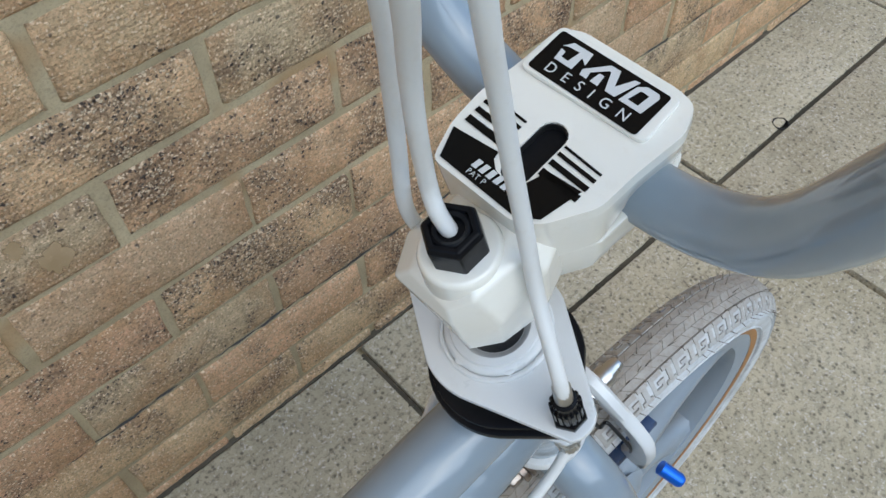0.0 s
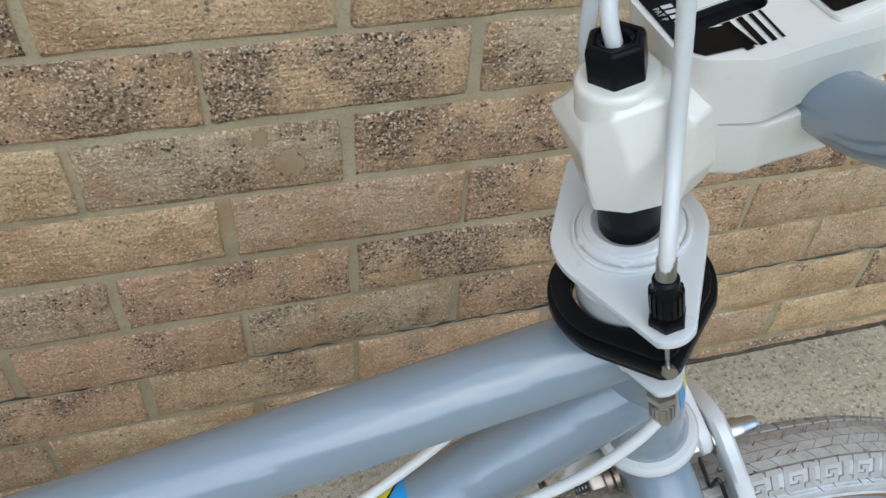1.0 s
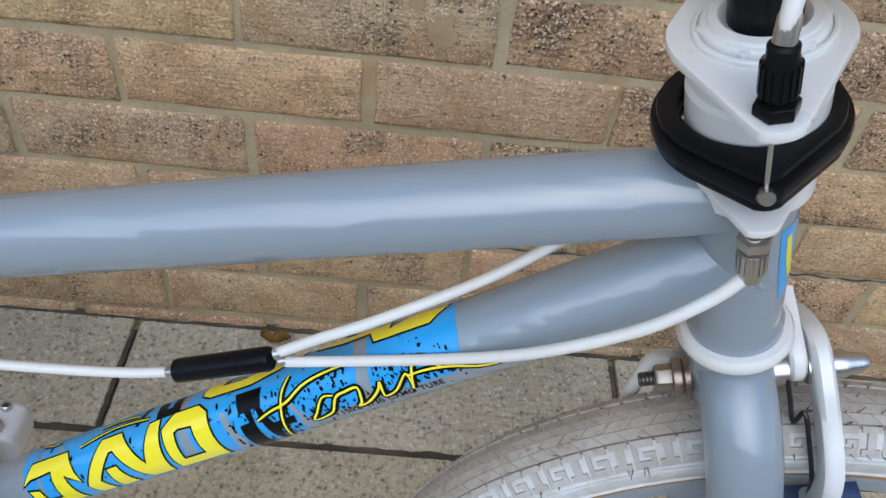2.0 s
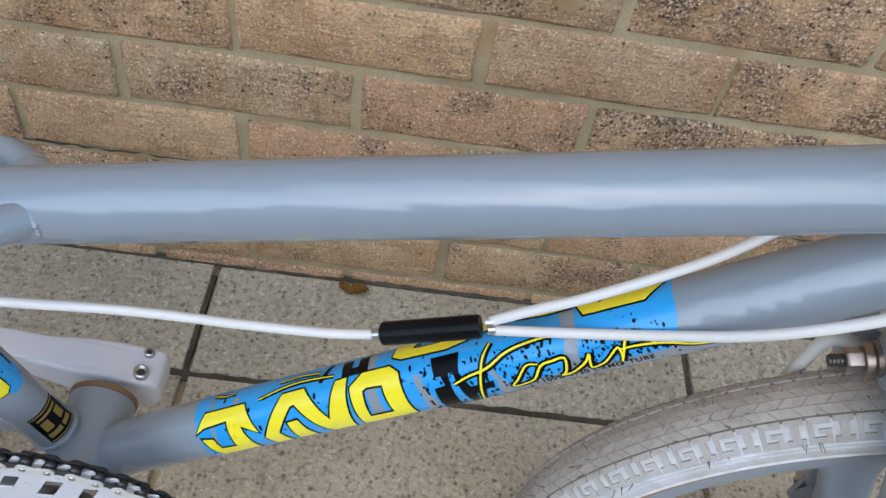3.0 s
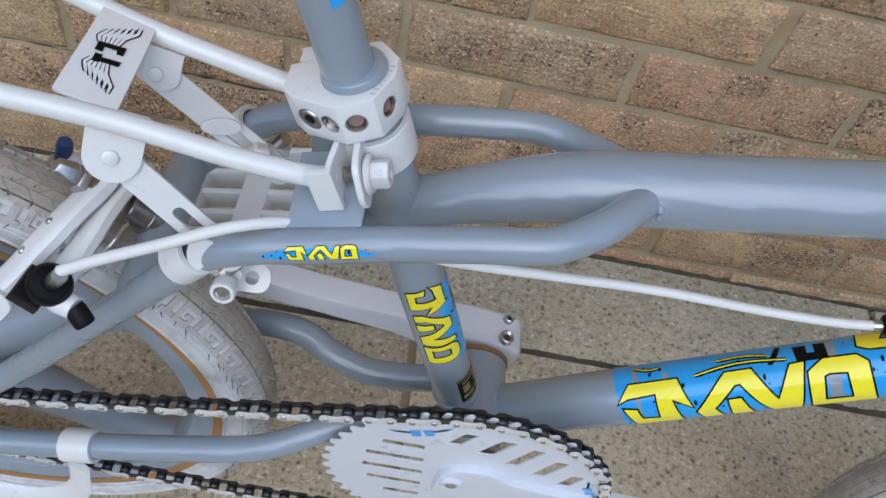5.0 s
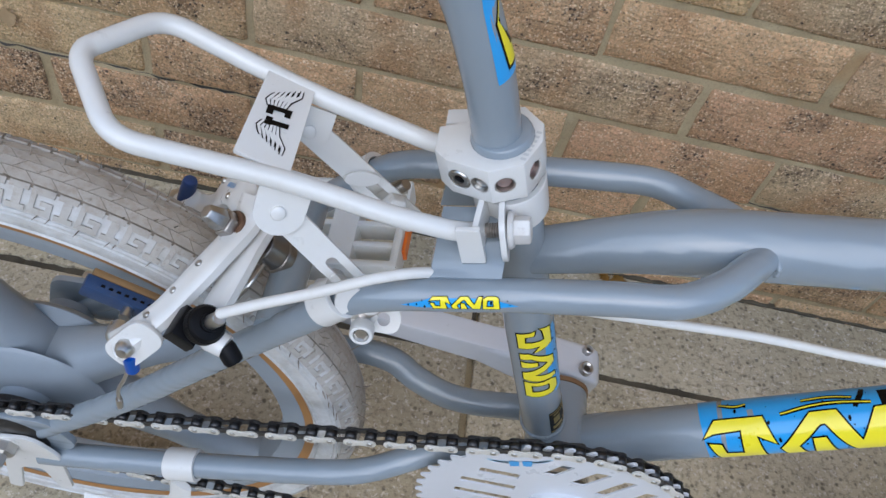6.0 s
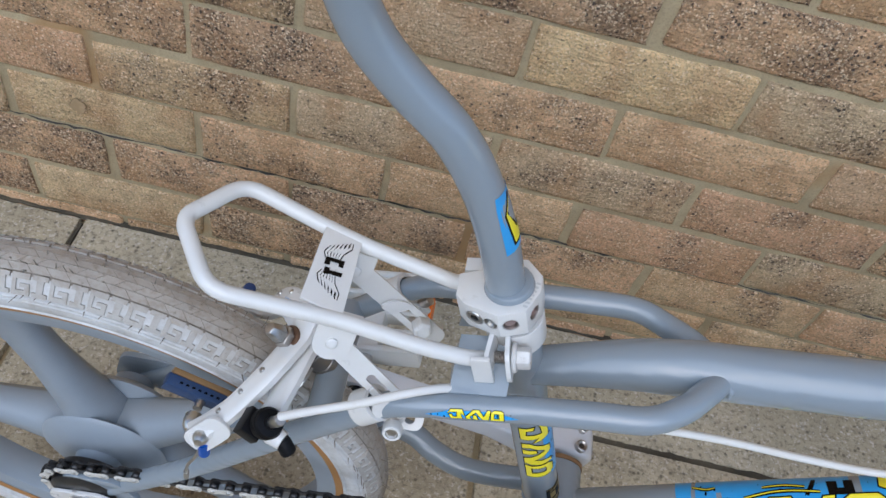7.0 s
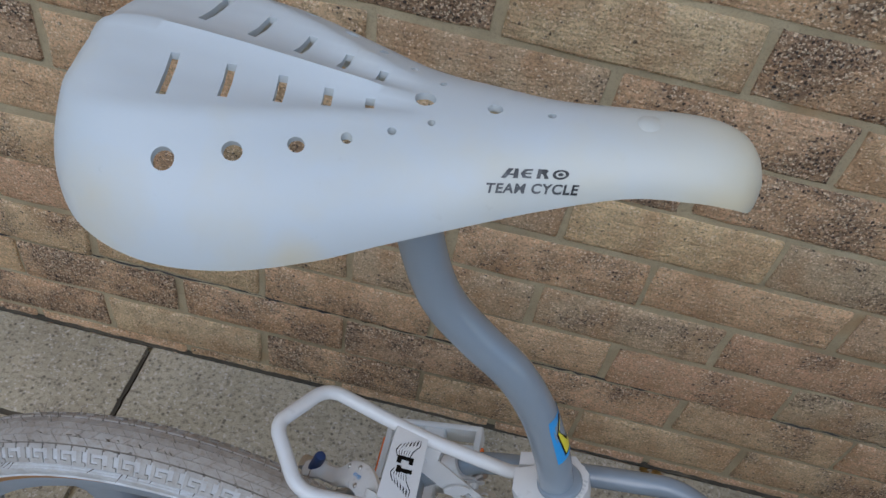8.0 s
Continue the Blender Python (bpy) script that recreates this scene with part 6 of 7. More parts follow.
def pedal(m, side):
    """A caged platform pedal with reflectors; its axle lies along y."""
    def slab(size, at, bm):
        box(size, m @ Matrix.Translation(at), 0.0034, bm)
    bm = bmesh.new()
    slab((0.022, 0.084, 0.020), (0, side * 0.058, 0), bm)
    ob = bike("pedal", bm, PLASTIC, label="white plastic platform pedal with orange reflectors")
    for name, size, at in [("pedal_cage", (0.007, 0.082, 0.024), (x, 0.058)) for x in (-0.044, 0.044)] + [("pedal_end", (0.094, 0.007, 0.024), (0, y)) for y in (0.018, 0.098)] + [("pedal_rib", (0.084, 0.006, 0.018), (0, y)) for y in (0.038, 0.058, 0.078)]:
        bm = bmesh.new()
        slab(size, (at[0], side * at[1], 0), bm)
        part(name, bm, PLASTIC, ob)
    for x in (-0.0485, 0.0485):
        bm = bmesh.new()
        box((0.0035, 0.046, 0.012), m @ Matrix.Translation((x, side * 0.058, 0)), 0.001, bm)
        part("reflector", bm, ORANGE, ob, "orange plastic reflector")
    bm = bmesh.new()
    tube([m @ Vector((0, 0, 0)), m @ Vector((0, side * 0.03, 0))], 0.0068, 14, bm)
    part("pedal_axle", bm, STEEL, ob)
    return ob


pl_end = ml @ Vector((0.175, 0, 0))
pr_end = mr @ Vector((0.175, 0, 0))
pedal(Matrix.Translation((pl_end.x, pl_end.y + 0.008, pl_end.z)) @ Matrix.Rotation(radians(-14), 4, "Y"), 1)
pedal(Matrix.Translation((pr_end.x, pr_end.y - 0.004, pr_end.z)) @ Matrix.Rotation(radians(8), 4, "Y"), -1)

# freewheel and chain
AX = Vector((REAR.x, CH_Y, REAR.z))
free = prism(toothed(FREE, 16, 0.0042), 0.0028, facing(AX.x, AX.z, CH_Y + 0.0014), 0.0)
freewheel = bike("freewheel", free, DARKSTEEL, label="dark steel freewheel sprocket")
part("freewheel_body", lathe([(0.012, 0.012), (0.026, 0.012), (0.027, 0.0), (0.027, -0.006), (0.022, -0.009), (0.012, -0.009)], AX, (0, 1, 0), 32), DARKSTEEL, freewheel)
for side in (-1, 1):
    bike("axle_nut", lathe([(0, 0.020), (0.0045, 0.020), (0.0045, 0.012), (0.0085, 0.011), (0.0085, 0.003), (0.012, 0.0028), (0.012, 0.0)], REAR + Vector((0, side * 0.060, 0)), (0, side, 0), 6), STEEL, label="steel axle nut")
# path of the chain's pins
A, Bc = Vector((BB.x, 0, BB.z)), Vector((REAR.x, 0, REAR.z))
dv = Bc - A
dist = dv.length
ang = math.atan2(dv.z, dv.x)
beta = math.acos((RING - FREE) / dist)
def on(cn, r, t):
    return Vector((cn.x + r * math.cos(t), CH_Y, cn.z + r * math.sin(t)))
loop = []
a0, a1 = ang - beta, ang + beta
arc = 2 * math.pi - 2 * beta
for k in range(61):
    loop.append(on(A, RING, a1 + arc * k / 60))
sag = 0.007
p, q = loop[-1], on(Bc, FREE, a0)
for k in range(1, 30):
    f = k / 30
    loop.append(p.lerp(q, f) - Vector((0, 0, sag * (1.8 if q.z < 0.26 and p.z < 0.26 else 0.6) * 4 * f * (1 - f))))
for k in range(31):
    loop.append(on(Bc, FREE, a0 + (2 * beta) * k / 30))
p, q = loop[-1], loop[0]
for k in range(1, 30):
    f = k / 30
    loop.append(p.lerp(q, f) - Vector((0, 0, (sag if q.z < 0.26 else 0.0025) * 4 * f * (1 - f))))
loop.append(loop[0])
seg = [(b - a).length for a, b in zip(loop, loop[1:])]
total = sum(seg)
links = 2 * round(total / 0.0127 / 2)
pins, step, run, k = [], total / links, 0.0, 0
for i in range(links):
    want = i * step
    while run + seg[k] < want:
        run += seg[k]
        k += 1
    pins.append(loop[k].lerp(loop[k + 1], (want - run) / seg[k]))


def link_mesh(name, outer, material, inside):
    out = []
    for cx, a0 in ((0.0127, -90), (0, 90)):
        for j in range(9):
            t = radians(a0 + 180 * j / 8)
            out.append((cx + 0.0039 * math.cos(t), 0.0039 * math.sin(t)))
        out.append((0.00635, 0.0024 if cx else -0.0024))
    bm = bmesh.new()
    y = 0.0035 if outer else 0.0022
    prism(out, 0.0011, Matrix(((1, 0, 0, 0), (0, 0, -1, -y), (0, 1, 0, 0), (0, 0, 0, 1))), 0.0002, bm)
    prism(out, 0.0011, Matrix(((1, 0, 0, 0), (0, 0, -1, y + 0.0011), (0, 1, 0, 0), (0, 0, 0, 1))), 0.0002, bm)
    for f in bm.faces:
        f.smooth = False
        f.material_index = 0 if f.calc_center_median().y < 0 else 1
    me = bpy.data.meshes.new(name)
    bm.to_mesh(me)
    bm.free()
    me.materials.append(material)
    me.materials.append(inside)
    return me


def pin_mesh(name, prof, material, n=14):
    bm = lathe(prof, (0, 0, 0), (0, 1, 0), n)
    bmesh.ops.recalc_face_normals(bm, faces=bm.faces[:])
    for f in bm.faces:
        f.smooth = len(f.verts) == 4
    me = bpy.data.meshes.new(name)
    bm.to_mesh(me)
    bm.free()
    me.materials.append(material)
    return me


CHAINWHITE = worn("chipped_white_link", (0.70, 0.68, 0.62), 0.4, (0.1, 0.08, 0.06), 0.5)
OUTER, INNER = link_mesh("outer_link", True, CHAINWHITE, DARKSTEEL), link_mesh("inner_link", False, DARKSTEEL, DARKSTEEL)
ROLLER = pin_mesh("roller", [(0.0008, -0.0022), (0.0037, -0.0022), (0.0037, 0.0022), (0.0008, 0.0022)], DARKSTEEL)
PIN = pin_mesh("pin", [(0, -0.0053), (0.0016, -0.0053), (0.0019, -0.0048), (0.0019, 0.0048), (0.0016, 0.0053), (0, 0.0053)], STEEL, 10)
chain = bike("chain", lathe([(0.0, -0.001), (0.0012, -0.001), (0.0012, 0.001), (0.0, 0.001)], pins[0], (0, 1, 0), 8), STEEL, label="black and white bicycle chain with oily rollers")
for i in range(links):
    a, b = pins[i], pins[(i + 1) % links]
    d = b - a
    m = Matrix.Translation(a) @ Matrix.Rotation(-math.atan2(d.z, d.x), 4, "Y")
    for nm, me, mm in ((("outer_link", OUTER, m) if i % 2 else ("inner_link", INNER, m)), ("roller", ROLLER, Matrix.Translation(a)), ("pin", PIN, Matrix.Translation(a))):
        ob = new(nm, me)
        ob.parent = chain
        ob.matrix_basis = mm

# ---- rear brake ----
RB = pl(-0.5430, 0.4140, -0.003)
ax = Vector((-0.633, -0.19, 0.749)).normalized()      # the bolt points back and up over the tyre
dn = ax.cross(Vector((0, 1, 0))).normalized()
dn = dn if dn.z < 0 else -dn
pivot = bike("brake_bolt", lathe([(0, 0.0), (0.0030, 0.0), (0.0030, 0.056), (0, 0.0565)], RB, ax, 16), RUSTSTEEL, label="steel brake pivot bolt with rust-stained nuts")
part("spacer", lathe([(0, 0.0085), (0.0104, 0.0085), (0.0106, 0.0095), (0.0106, 0.0130), (0.0100, 0.0138), (0.0096, 0.0140), (0.0098, 0.0148), (0.0098, 0.0250), (0.0090, 0.0262), (0, 0.0262)], RB, ax, 32), DULLSTEEL, pivot, "dull steel spacers")
part("washer", lathe([(0, 0.0450), (0.0090, 0.0450), (0.0092, 0.0456), (0.0092, 0.0478), (0.0086, 0.0486), (0, 0.0486)], RB, ax, 28), RUSTBROWN, pivot, "brown rusted washer")
part("lock_nut", soften(lathe([(0, 0.0484), (0.0064, 0.0484), (0.0072, 0.0490), (0.0072, 0.0530), (0.0066, 0.0538), (0, 0.0538)], RB, ax, 6), 0.0004, 20, 1), RUSTSTEEL, pivot, "rust-edged hex nut", angle=25)
part("dome_nut", soften(lathe([(0, 0.0538), (0.0056, 0.0538), (0.0060, 0.0544), (0.0060, 0.0572), (0.0044, 0.0640), (0.0038, 0.0650), (0, 0.0652)], RB, ax, 6), 0.0004, 20, 1), NUTSTEEL, pivot, "worn bright tapered nut", angle=25)
for side in (-1, 1):
    pts = [pl(-0.5660, 0.4470, -0.002), pl(-0.5725, 0.4460, 0.011), pl(-0.5790, 0.4390, 0.021), pl(-0.5880, 0.4240, 0.030), pl(-0.5985, 0.3990, 0.038), pl(-0.6090, 0.3880, 0.044), pl(-0.6190, 0.3850, 0.048), pl(-0.6290, 0.3730, 0.050)]
    if side < 0:
        pts = [pl(-0.5640, 0.4570, 0.0040), pl(-0.5670, 0.4490, -0.0100), pl(-0.5760, 0.4455, -0.0310), pl(-0.5850, 0.4380, -0.0445), pl(-0.5955, 0.4270, -0.0560), pl(-0.6070, 0.4175, -0.0650), pl(-0.6150, 0.4120, -0.0710)]
    arm = bike("brake_arm", forged(pts, (0.0104, 0.0096, 0.0086, 0.0080, 0.0078, 0.0082, 0.0090) if side < 0 else (0.0080, 0.0100, 0.0108, 0.0100, 0.0072, 0.0068, 0.0080, 0.0070), 0.0042, ax), WHITE, label="white caliper brake arm with rivets")
    pad = pts[-1] + Vector((0, -side * 0.016, 0)) + dn * 0.002 if side > 0 else pl(-0.6210, 0.4000, -0.0350)
    pad_m = axes(pad, (0.40, 0, 0.91), (0.91, 0, -0.40))
    part("brake_pad", box((0.052, 0.009, 0.012), axes(pad + Vector((0, side * 0.0035, 0)), (0.40, 0, 0.91), (0.91, 0, -0.40)), 0.003), BLUEPAD, arm, "dusty blue brake pad with worn print")
    part("pad_face", box((0.048, 0.005, 0.010), axes(pad + Vector((0, -side * 0.0030, 0.0004)), (0.40, 0, 0.91), (0.91, 0, -0.40)), 0.002), PADTAN, arm, "brown rubber face of the pad")
    plate_print([([(-0.018 + 0.0042 * k, 0.0), (-0.0156 + 0.0042 * k, 0.0), (-0.0156 + 0.0042 * k, 0.0015), (-0.0174 + 0.0042 * k, 0.0015)], ()) for k in range(8)], pad_m @ Matrix.Translation((0, side * 0.0035 - 0.0012, 0.0062)), INK, arm, "worn print as plain bars")
    part("pad_post", lathe([(0, -0.004), (0.0030, -0.004), (0.0030, 0.014), (0, 0.014)], pad, (0, side, 0.1), 14), STEEL, arm)
    part("pad_nut", lathe([(0, 0.009), (0.003, 0.009), (0.0055, 0.006), (0.0060, 0.002), (0.0060, -0.002), (0, -0.003)], pad + Vector((0, side * 0.020, 0)), (0, side, 0.1), 16), STEEL, arm)
    line = spline(pts, 6)
    for j, w in ((14, 0.002), (20, 0.002), (26, 0.002)) if side < 0 else ((10, -0.006), (13, 0.006), (18, 0.005)):
        run = (line[j + 1] - line[j - 1]).normalized()
        q = line[j] + run.cross(ax).normalized() * w
        part("rivet", lathe([(0, 0.0054), (0.0014, 0.0052), (0.0020, 0.0044), (0.0021, 0.0030)], q, ax - run * ax.dot(run), 12), STEEL, arm)
    if side > 0:
        run = (line[13] - line[11]).normalized()
        plate_print([([(-0.006 + 0.0026 * k, -0.0015), (-0.0048 + 0.0026 * k, -0.0015), (-0.0042 + 0.0026 * k, 0.0012 + 0.0004 * (k % 2)), (-0.0054 + 0.0026 * k, 0.0014)], ()) for k in range(5)], axes(line[12] + (ax - run * ax.dot(run)).normalized() * 0.0046, ax - run * ax.dot(run), run), BLUE, arm, "blue print as plain bars")
        bike("cable_cap", lathe([(0, 0), (0.0044, 0), (0.0048, 0.004), (0.0047, 0.018), (0.0040, 0.0205), (0.0026, 0.0212), (0, 0.0212)], pl(-0.6230, 0.3810, 0.0490), (0.25, 0.1, 0.95), 20), NAVY, label="navy rubber cable cap")
# cable arm with its black adjuster, on the rider's right
cab = pl(-0.5610, 0.4600, -0.0710)
stub = [pl(-0.5575, 0.4480, 0.0040), pl(-0.5600, 0.4430, -0.0085), pl(-0.5628, 0.4430, -0.0265), pl(-0.5665, 0.4395, -0.0425), pl(-0.5700, 0.4360, -0.0570), pl(-0.5700, 0.4330, -0.0700)]
bike("brake_arm", forged(stub, (0.0098, 0.0088, 0.0080, 0.0080, 0.0086, 0.0098), 0.0038, ax), WHITE, label="white caliper arm carrying the cable")
hold = pl(-0.5705, 0.4445, -0.0680)
cd = (cab - hold).normalized()
adj = bike("cable_adjuster", lathe([(0, -0.012), (0.0055, -0.012), (0.0055, -0.0035), (0.0086, -0.0026), (0.0092, 0.0), (0.0092, 0.0048), (0.0081, 0.0066), (0.0047, 0.0074), (0.0047, 0.0096), (0, 0.0096)], hold, cd, 32), RUBBER, label="knurled black plastic cable adjuster")
kn = bmesh.new()
for i in range(44):
    a = 2 * math.pi * i / 44
    am = axes(hold, cd)
    box((0.0007, 0.0008, 0.0052), axes(am @ Vector((0.0092 * math.cos(a), 0.0092 * math.sin(a), 0.0024)), cd, am.to_3x3() @ Vector((math.cos(a), math.sin(a), 0))), 0.0003, kn)
tagged(part("knurl", kn, RUBBER, adj), kind="stuff")
part("adjuster_block", box((0.0165, 0.0135, 0.013), axes(hold - cd * 0.0085 + Vector((-0.004, -0.001, 0.001)), cd, (0.3, 1, 0.2)), 0.0025), RUBBER, adj)
part("adjuster_lug", tube([hold + Vector((-0.002, 0.001, -0.004)), hold + Vector((0.005, -0.002, -0.007)), hold + Vector((0.012, -0.0045, -0.0078))], [0.0062, 0.0066, 0.0056], 16), WHITE, adj, "white lug of the caliper arm")
part("adjuster_foot", lathe([(0, 0), (0.0044, 0), (0.0049, 0.002), (0.0049, 0.0085), (0.0043, 0.010), (0, 0.010)], hold + Vector((0.011, -0.004, -0.007)), (0.6, -0.45, -0.65), 20), RUBBER, adj)
part("ferrule", lathe([(0, 0), (0.0036, 0), (0.0036, 0.010), (0.0030, 0.011), (0, 0.011)], hold + cd * 0.008, cd, 16), STEEL, adj)
bike("anchor_tab", prism(rounded([(-0.015, -0.0095), (0.016, -0.0095), (0.016, 0.0095), (-0.015, 0.0095)], 0.0094, 6), 0.003, axes(pl(-0.6060, 0.4165, -0.0690), (0, -1, 0.35), (0.6, 0, 0.8)), 0.0008), WHITE)
anchor = pl(-0.6090, 0.4160, -0.0705)
bike("anchor_bolt", lathe([(0, 0.0085), (0.0026, 0.0080), (0.0044, 0.0056), (0.0050, 0.0034), (0.0050, 0.0), (0, 0)], anchor, (0, -1, 0.4), 20), STEEL, label="domed steel anchor bolt")
bike("cable_cap", lathe([(0, 0), (0.0036, 0), (0.0036, 0.012), (0.003, 0.013), (0, 0.013)], anchor + Vector((0.001, -0.003, -0.006)), (0.05, -0.1, -1), 16), BLUEANO, label="bright blue anodised cap")
bike("inner_wire", tube(spline([hold - cd * 0.014, pl(-0.600, 0.418, -0.068), anchor + Vector((0, -0.003, 0)), pl(-0.6120, 0.394, -0.070), pl(-0.6170, 0.374, -0.069), pl(-0.6240, 0.354, -0.068), pl(-0.6260, 0.338, -0.067)], 5), 0.0011, 8), STEEL, label="frayed steel inner wire")
bike("wire_end", lathe([(0, 0), (0.0020, 0), (0.0020, 0.009), (0.0015, 0.012), (0, 0.012)], pl(-0.6260, 0.340, -0.067), (-0.1, 0, -1), 12), STEEL)
for side in (-1, 1):
    bike("return_spring", tube(spline([RB + ax * 0.020 + Vector((0, side * 0.010, 0)), RB + ax * 0.021 + Vector((0, side * 0.022, 0)) + dn * 0.004, RB + ax * 0.018 + Vector((0, side * 0.030, 0)) + dn * 0.018, RB + ax * 0.022 + Vector((0, side * 0.044, 0)) + dn * 0.036], 5), 0.0012, 8), STEEL)

# ---- white fittings on the chain stay and the dropout ----
cc = pl(-0.6030, 0.2222, -0.0554)
clip = bike("stay_clip", lathe([(0.0088, -0.011), (0.0110, -0.011), (0.0114, -0.010), (0.0114, 0.010), (0.0110, 0.011), (0.0088, 0.011)], cc, (1, 0, 0.29), 32, closed=True), WHITE, label="white clamp round the chain stay")
part("clip_arm", tube(spline([cc + Vector((0, -0.010, -0.010)), cc + Vector((-0.004, -0.016, -0.040)), cc + Vector((-0.030, -0.018, -0.064)), cc + Vector((-0.075, -0.016, -0.072))], 6), [(0.009, 0.003)] * 19, 12), WHITE, clip)
foot = rounded([(-0.027, -0.003), (-0.024, 0.009), (0.016, 0.019), (0.024, 0.014), (0.034, -0.004), (0.032, -0.066), (0.022, -0.070), (0.016, -0.034), (0.000, -0.038), (-0.010, -0.086), (-0.020, -0.084), (-0.008, -0.020)], 0.005, 4)
bike("axle_plate", prism(foot, 0.003, facing(REAR.x, REAR.z - 0.004, C - 0.0610), 0.0008), WHITE, label="white forked steel plate under the axle nut")

# ---- saddle: a moulded plastic shell with ridges, slots and holes ----
def lerp_table(table, x):
    """Values at x of a table of rows, smoothly."""
    x = min(max(x, table[0][0]), table[-1][0])
    i = max(k for k in range(len(table) - 1) if table[k][0] <= x)
    p = [table[min(max(i + k, 0), len(table) - 1)] for k in (-1, 0, 1, 2)]
    h = p[2][0] - p[1][0]
    f = (x - p[1][0]) / h
    out = []
    for c in range(1, len(p[0])):
        m0 = (p[2][c] - p[0][c]) / max(p[2][0] - p[0][0], 1e-6) * h
        m1 = (p[3][c] - p[1][c]) / max(p[3][0] - p[1][0], 1e-6) * h
        out.append((2 * f ** 3 - 3 * f * f + 1) * p[1][c] + (f ** 3 - 2 * f * f + f) * m0 + (3 * f * f - 2 * f ** 3) * p[2][c] + (f ** 3 - f * f) * m1)
    return out


# along: spine height, half width, edge height, half distance of the side ridges
SHELL = [(-0.7110, 0.7890, 0.022, 0.7820, 0.0180), (-0.7085, 0.7965, 0.038, 0.7760, 0.0270), (-0.7010, 0.8030, 0.055, 0.7680, 0.0390), (-0.6860, 0.8062, 0.0695, 0.7605, 0.0450), (-0.6600, 0.8060, 0.0765, 0.7570, 0.0420), (-0.6300, 0.8040, 0.0730, 0.7575, 0.0330),
         (-0.6000, 0.8015, 0.0620, 0.7612, 0.0200), (-0.5750, 0.8005, 0.0500, 0.7668, 0.0120), (-0.5450, 0.8035, 0.0385, 0.7760, 0.0080), (-0.5200, 0.8070, 0.0290, 0.7830, 0.0060), (-0.4890, 0.8130, 0.0235, 0.7945, 0.0050), (-0.4650, 0.8165, 0.0220, 0.7985, 0.0050), (-0.4500, 0.8140, 0.0190, 0.7972, 0.0040), (-0.4420, 0.8070, 0.0130, 0.7925, 0.0030), (-0.4385, 0.7995, 0.0060, 0.7900, 0.0020)]
NX, NB = 96, 48


def shell_point(x, s):
    zc, w, ze, rb = lerp_table(SHELL, x)
    b = s * w
    k = min(abs(s), 1.0)
    p = 2.3 + 0.65 * min(max((-0.56 - x) / 0.08, 0.0), 1.0) * min((x + 0.711) / 0.03, 1.0)
    drop = (1 - (1 - k ** p) ** 0.62)
    z = zc - (zc - ze) * drop
    if x < -0.57:
        f = min((-0.57 - x) / 0.03, 1.0)
        z += f * (0.0015 * math.exp(-((abs(b) - rb) / 0.0045) ** 2) + 0.0022 * math.exp(-(b / 0.0040) ** 2) - 0.0030 * min((x + 0.711) / 0.035, 1.0) * max(0.0, 1 - abs(abs(b) - rb * 0.5) / (rb * 0.5)))
    return Vector((x, C + b, z))


bm = bmesh.new()
grid = []
for i in range(NX + 1):
    f = i / NX
    x = SHELL[0][0] + (SHELL[-1][0] - SHELL[0][0]) * (0.5 - 0.5 * math.cos(math.pi * f)) * 0.35 + (SHELL[-1][0] - SHELL[0][0]) * f * 0.65
    grid.append([bm.verts.new(shell_point(x, math.sin(math.pi / 2 * (-1 + 2 * j / NB)))) for j in range(NB + 1)])
for a, b in zip(grid, grid[1:]):
    for j in range(NB):
        bm.faces.new((a[j], b[j], b[j + 1], a[j + 1]))
bmesh.ops.recalc_face_normals(bm, faces=bm.faces[:])
if sum(f.normal.z for f in bm.faces) < 0:
    bmesh.ops.reverse_faces(bm, faces=bm.faces[:])
skin = bm.faces[:]
bmesh.ops.solidify(bm, geom=skin, thickness=0.0032)
for f in bm.faces:
    f.smooth = True
shell_me = bpy.data.meshes.new("shell")
bm.to_mesh(shell_me)
bm.free()
shell_me.materials.append(SADDLE)
cut = bmesh.new()


def bore(x, b, r, depth=0.06, bm=cut):
    q = shell_point(x, max(-1, min(1, b / lerp_table(SHELL, x)[1])))
    nrm = Vector((0, 0.45 * (1 if b > 0 else -1) if abs(b) > 0.03 else 0.0, 1)).normalized()
    lathe([(0, -depth / 2), (r, -depth / 2), (r, depth / 2), (0, depth / 2)], q, nrm, 20, bm)


for sgn in (-1, 1):
    for x, b, r in ((-0.6560, 0.0571, 0.0042), (-0.6335, 0.0485, 0.0037), (-0.6130, 0.0388, 0.0031), (-0.5965, 0.0298, 0.0022), (-0.5815, 0.0210, 0.0017), (-0.5680, 0.0129, 0.0015)):
        bore(x, sgn * b, r)
    for x, b, L in ((-0.6670, 0.0240, 0.0230), (-0.6460, 0.0196, 0.0185), (-0.6265, 0.0158, 0.0150), (-0.6090, 0.0125, 0.0105), (-0.5930, 0.0095, 0.0065)):
        q = Vector((x, C + sgn * b, 0.80))
        box((0.0036, L, 0.08), Matrix.Translation(q) @ Matrix.Rotation(radians(-sgn * 9), 4, "Z"), 0.0, cut)
for x, r in ((-0.5730, 0.0042), (-0.5455, 0.0030), (-0.5235, 0.0016)):
    bore(x, 0.0, r)
cut_me = bpy.data.meshes.new("cut")
bmesh.ops.recalc_face_normals(cut, faces=cut.faces[:])
cut.to_mesh(cut_me)
cut.free()
tmp_a, tmp_b = new("shell", shell_me), new("cut", cut_me)
mod = tmp_a.modifiers.new("holes", "BOOLEAN")
mod.operation, mod.object, mod.solver = "DIFFERENCE", tmp_b, "EXACT"
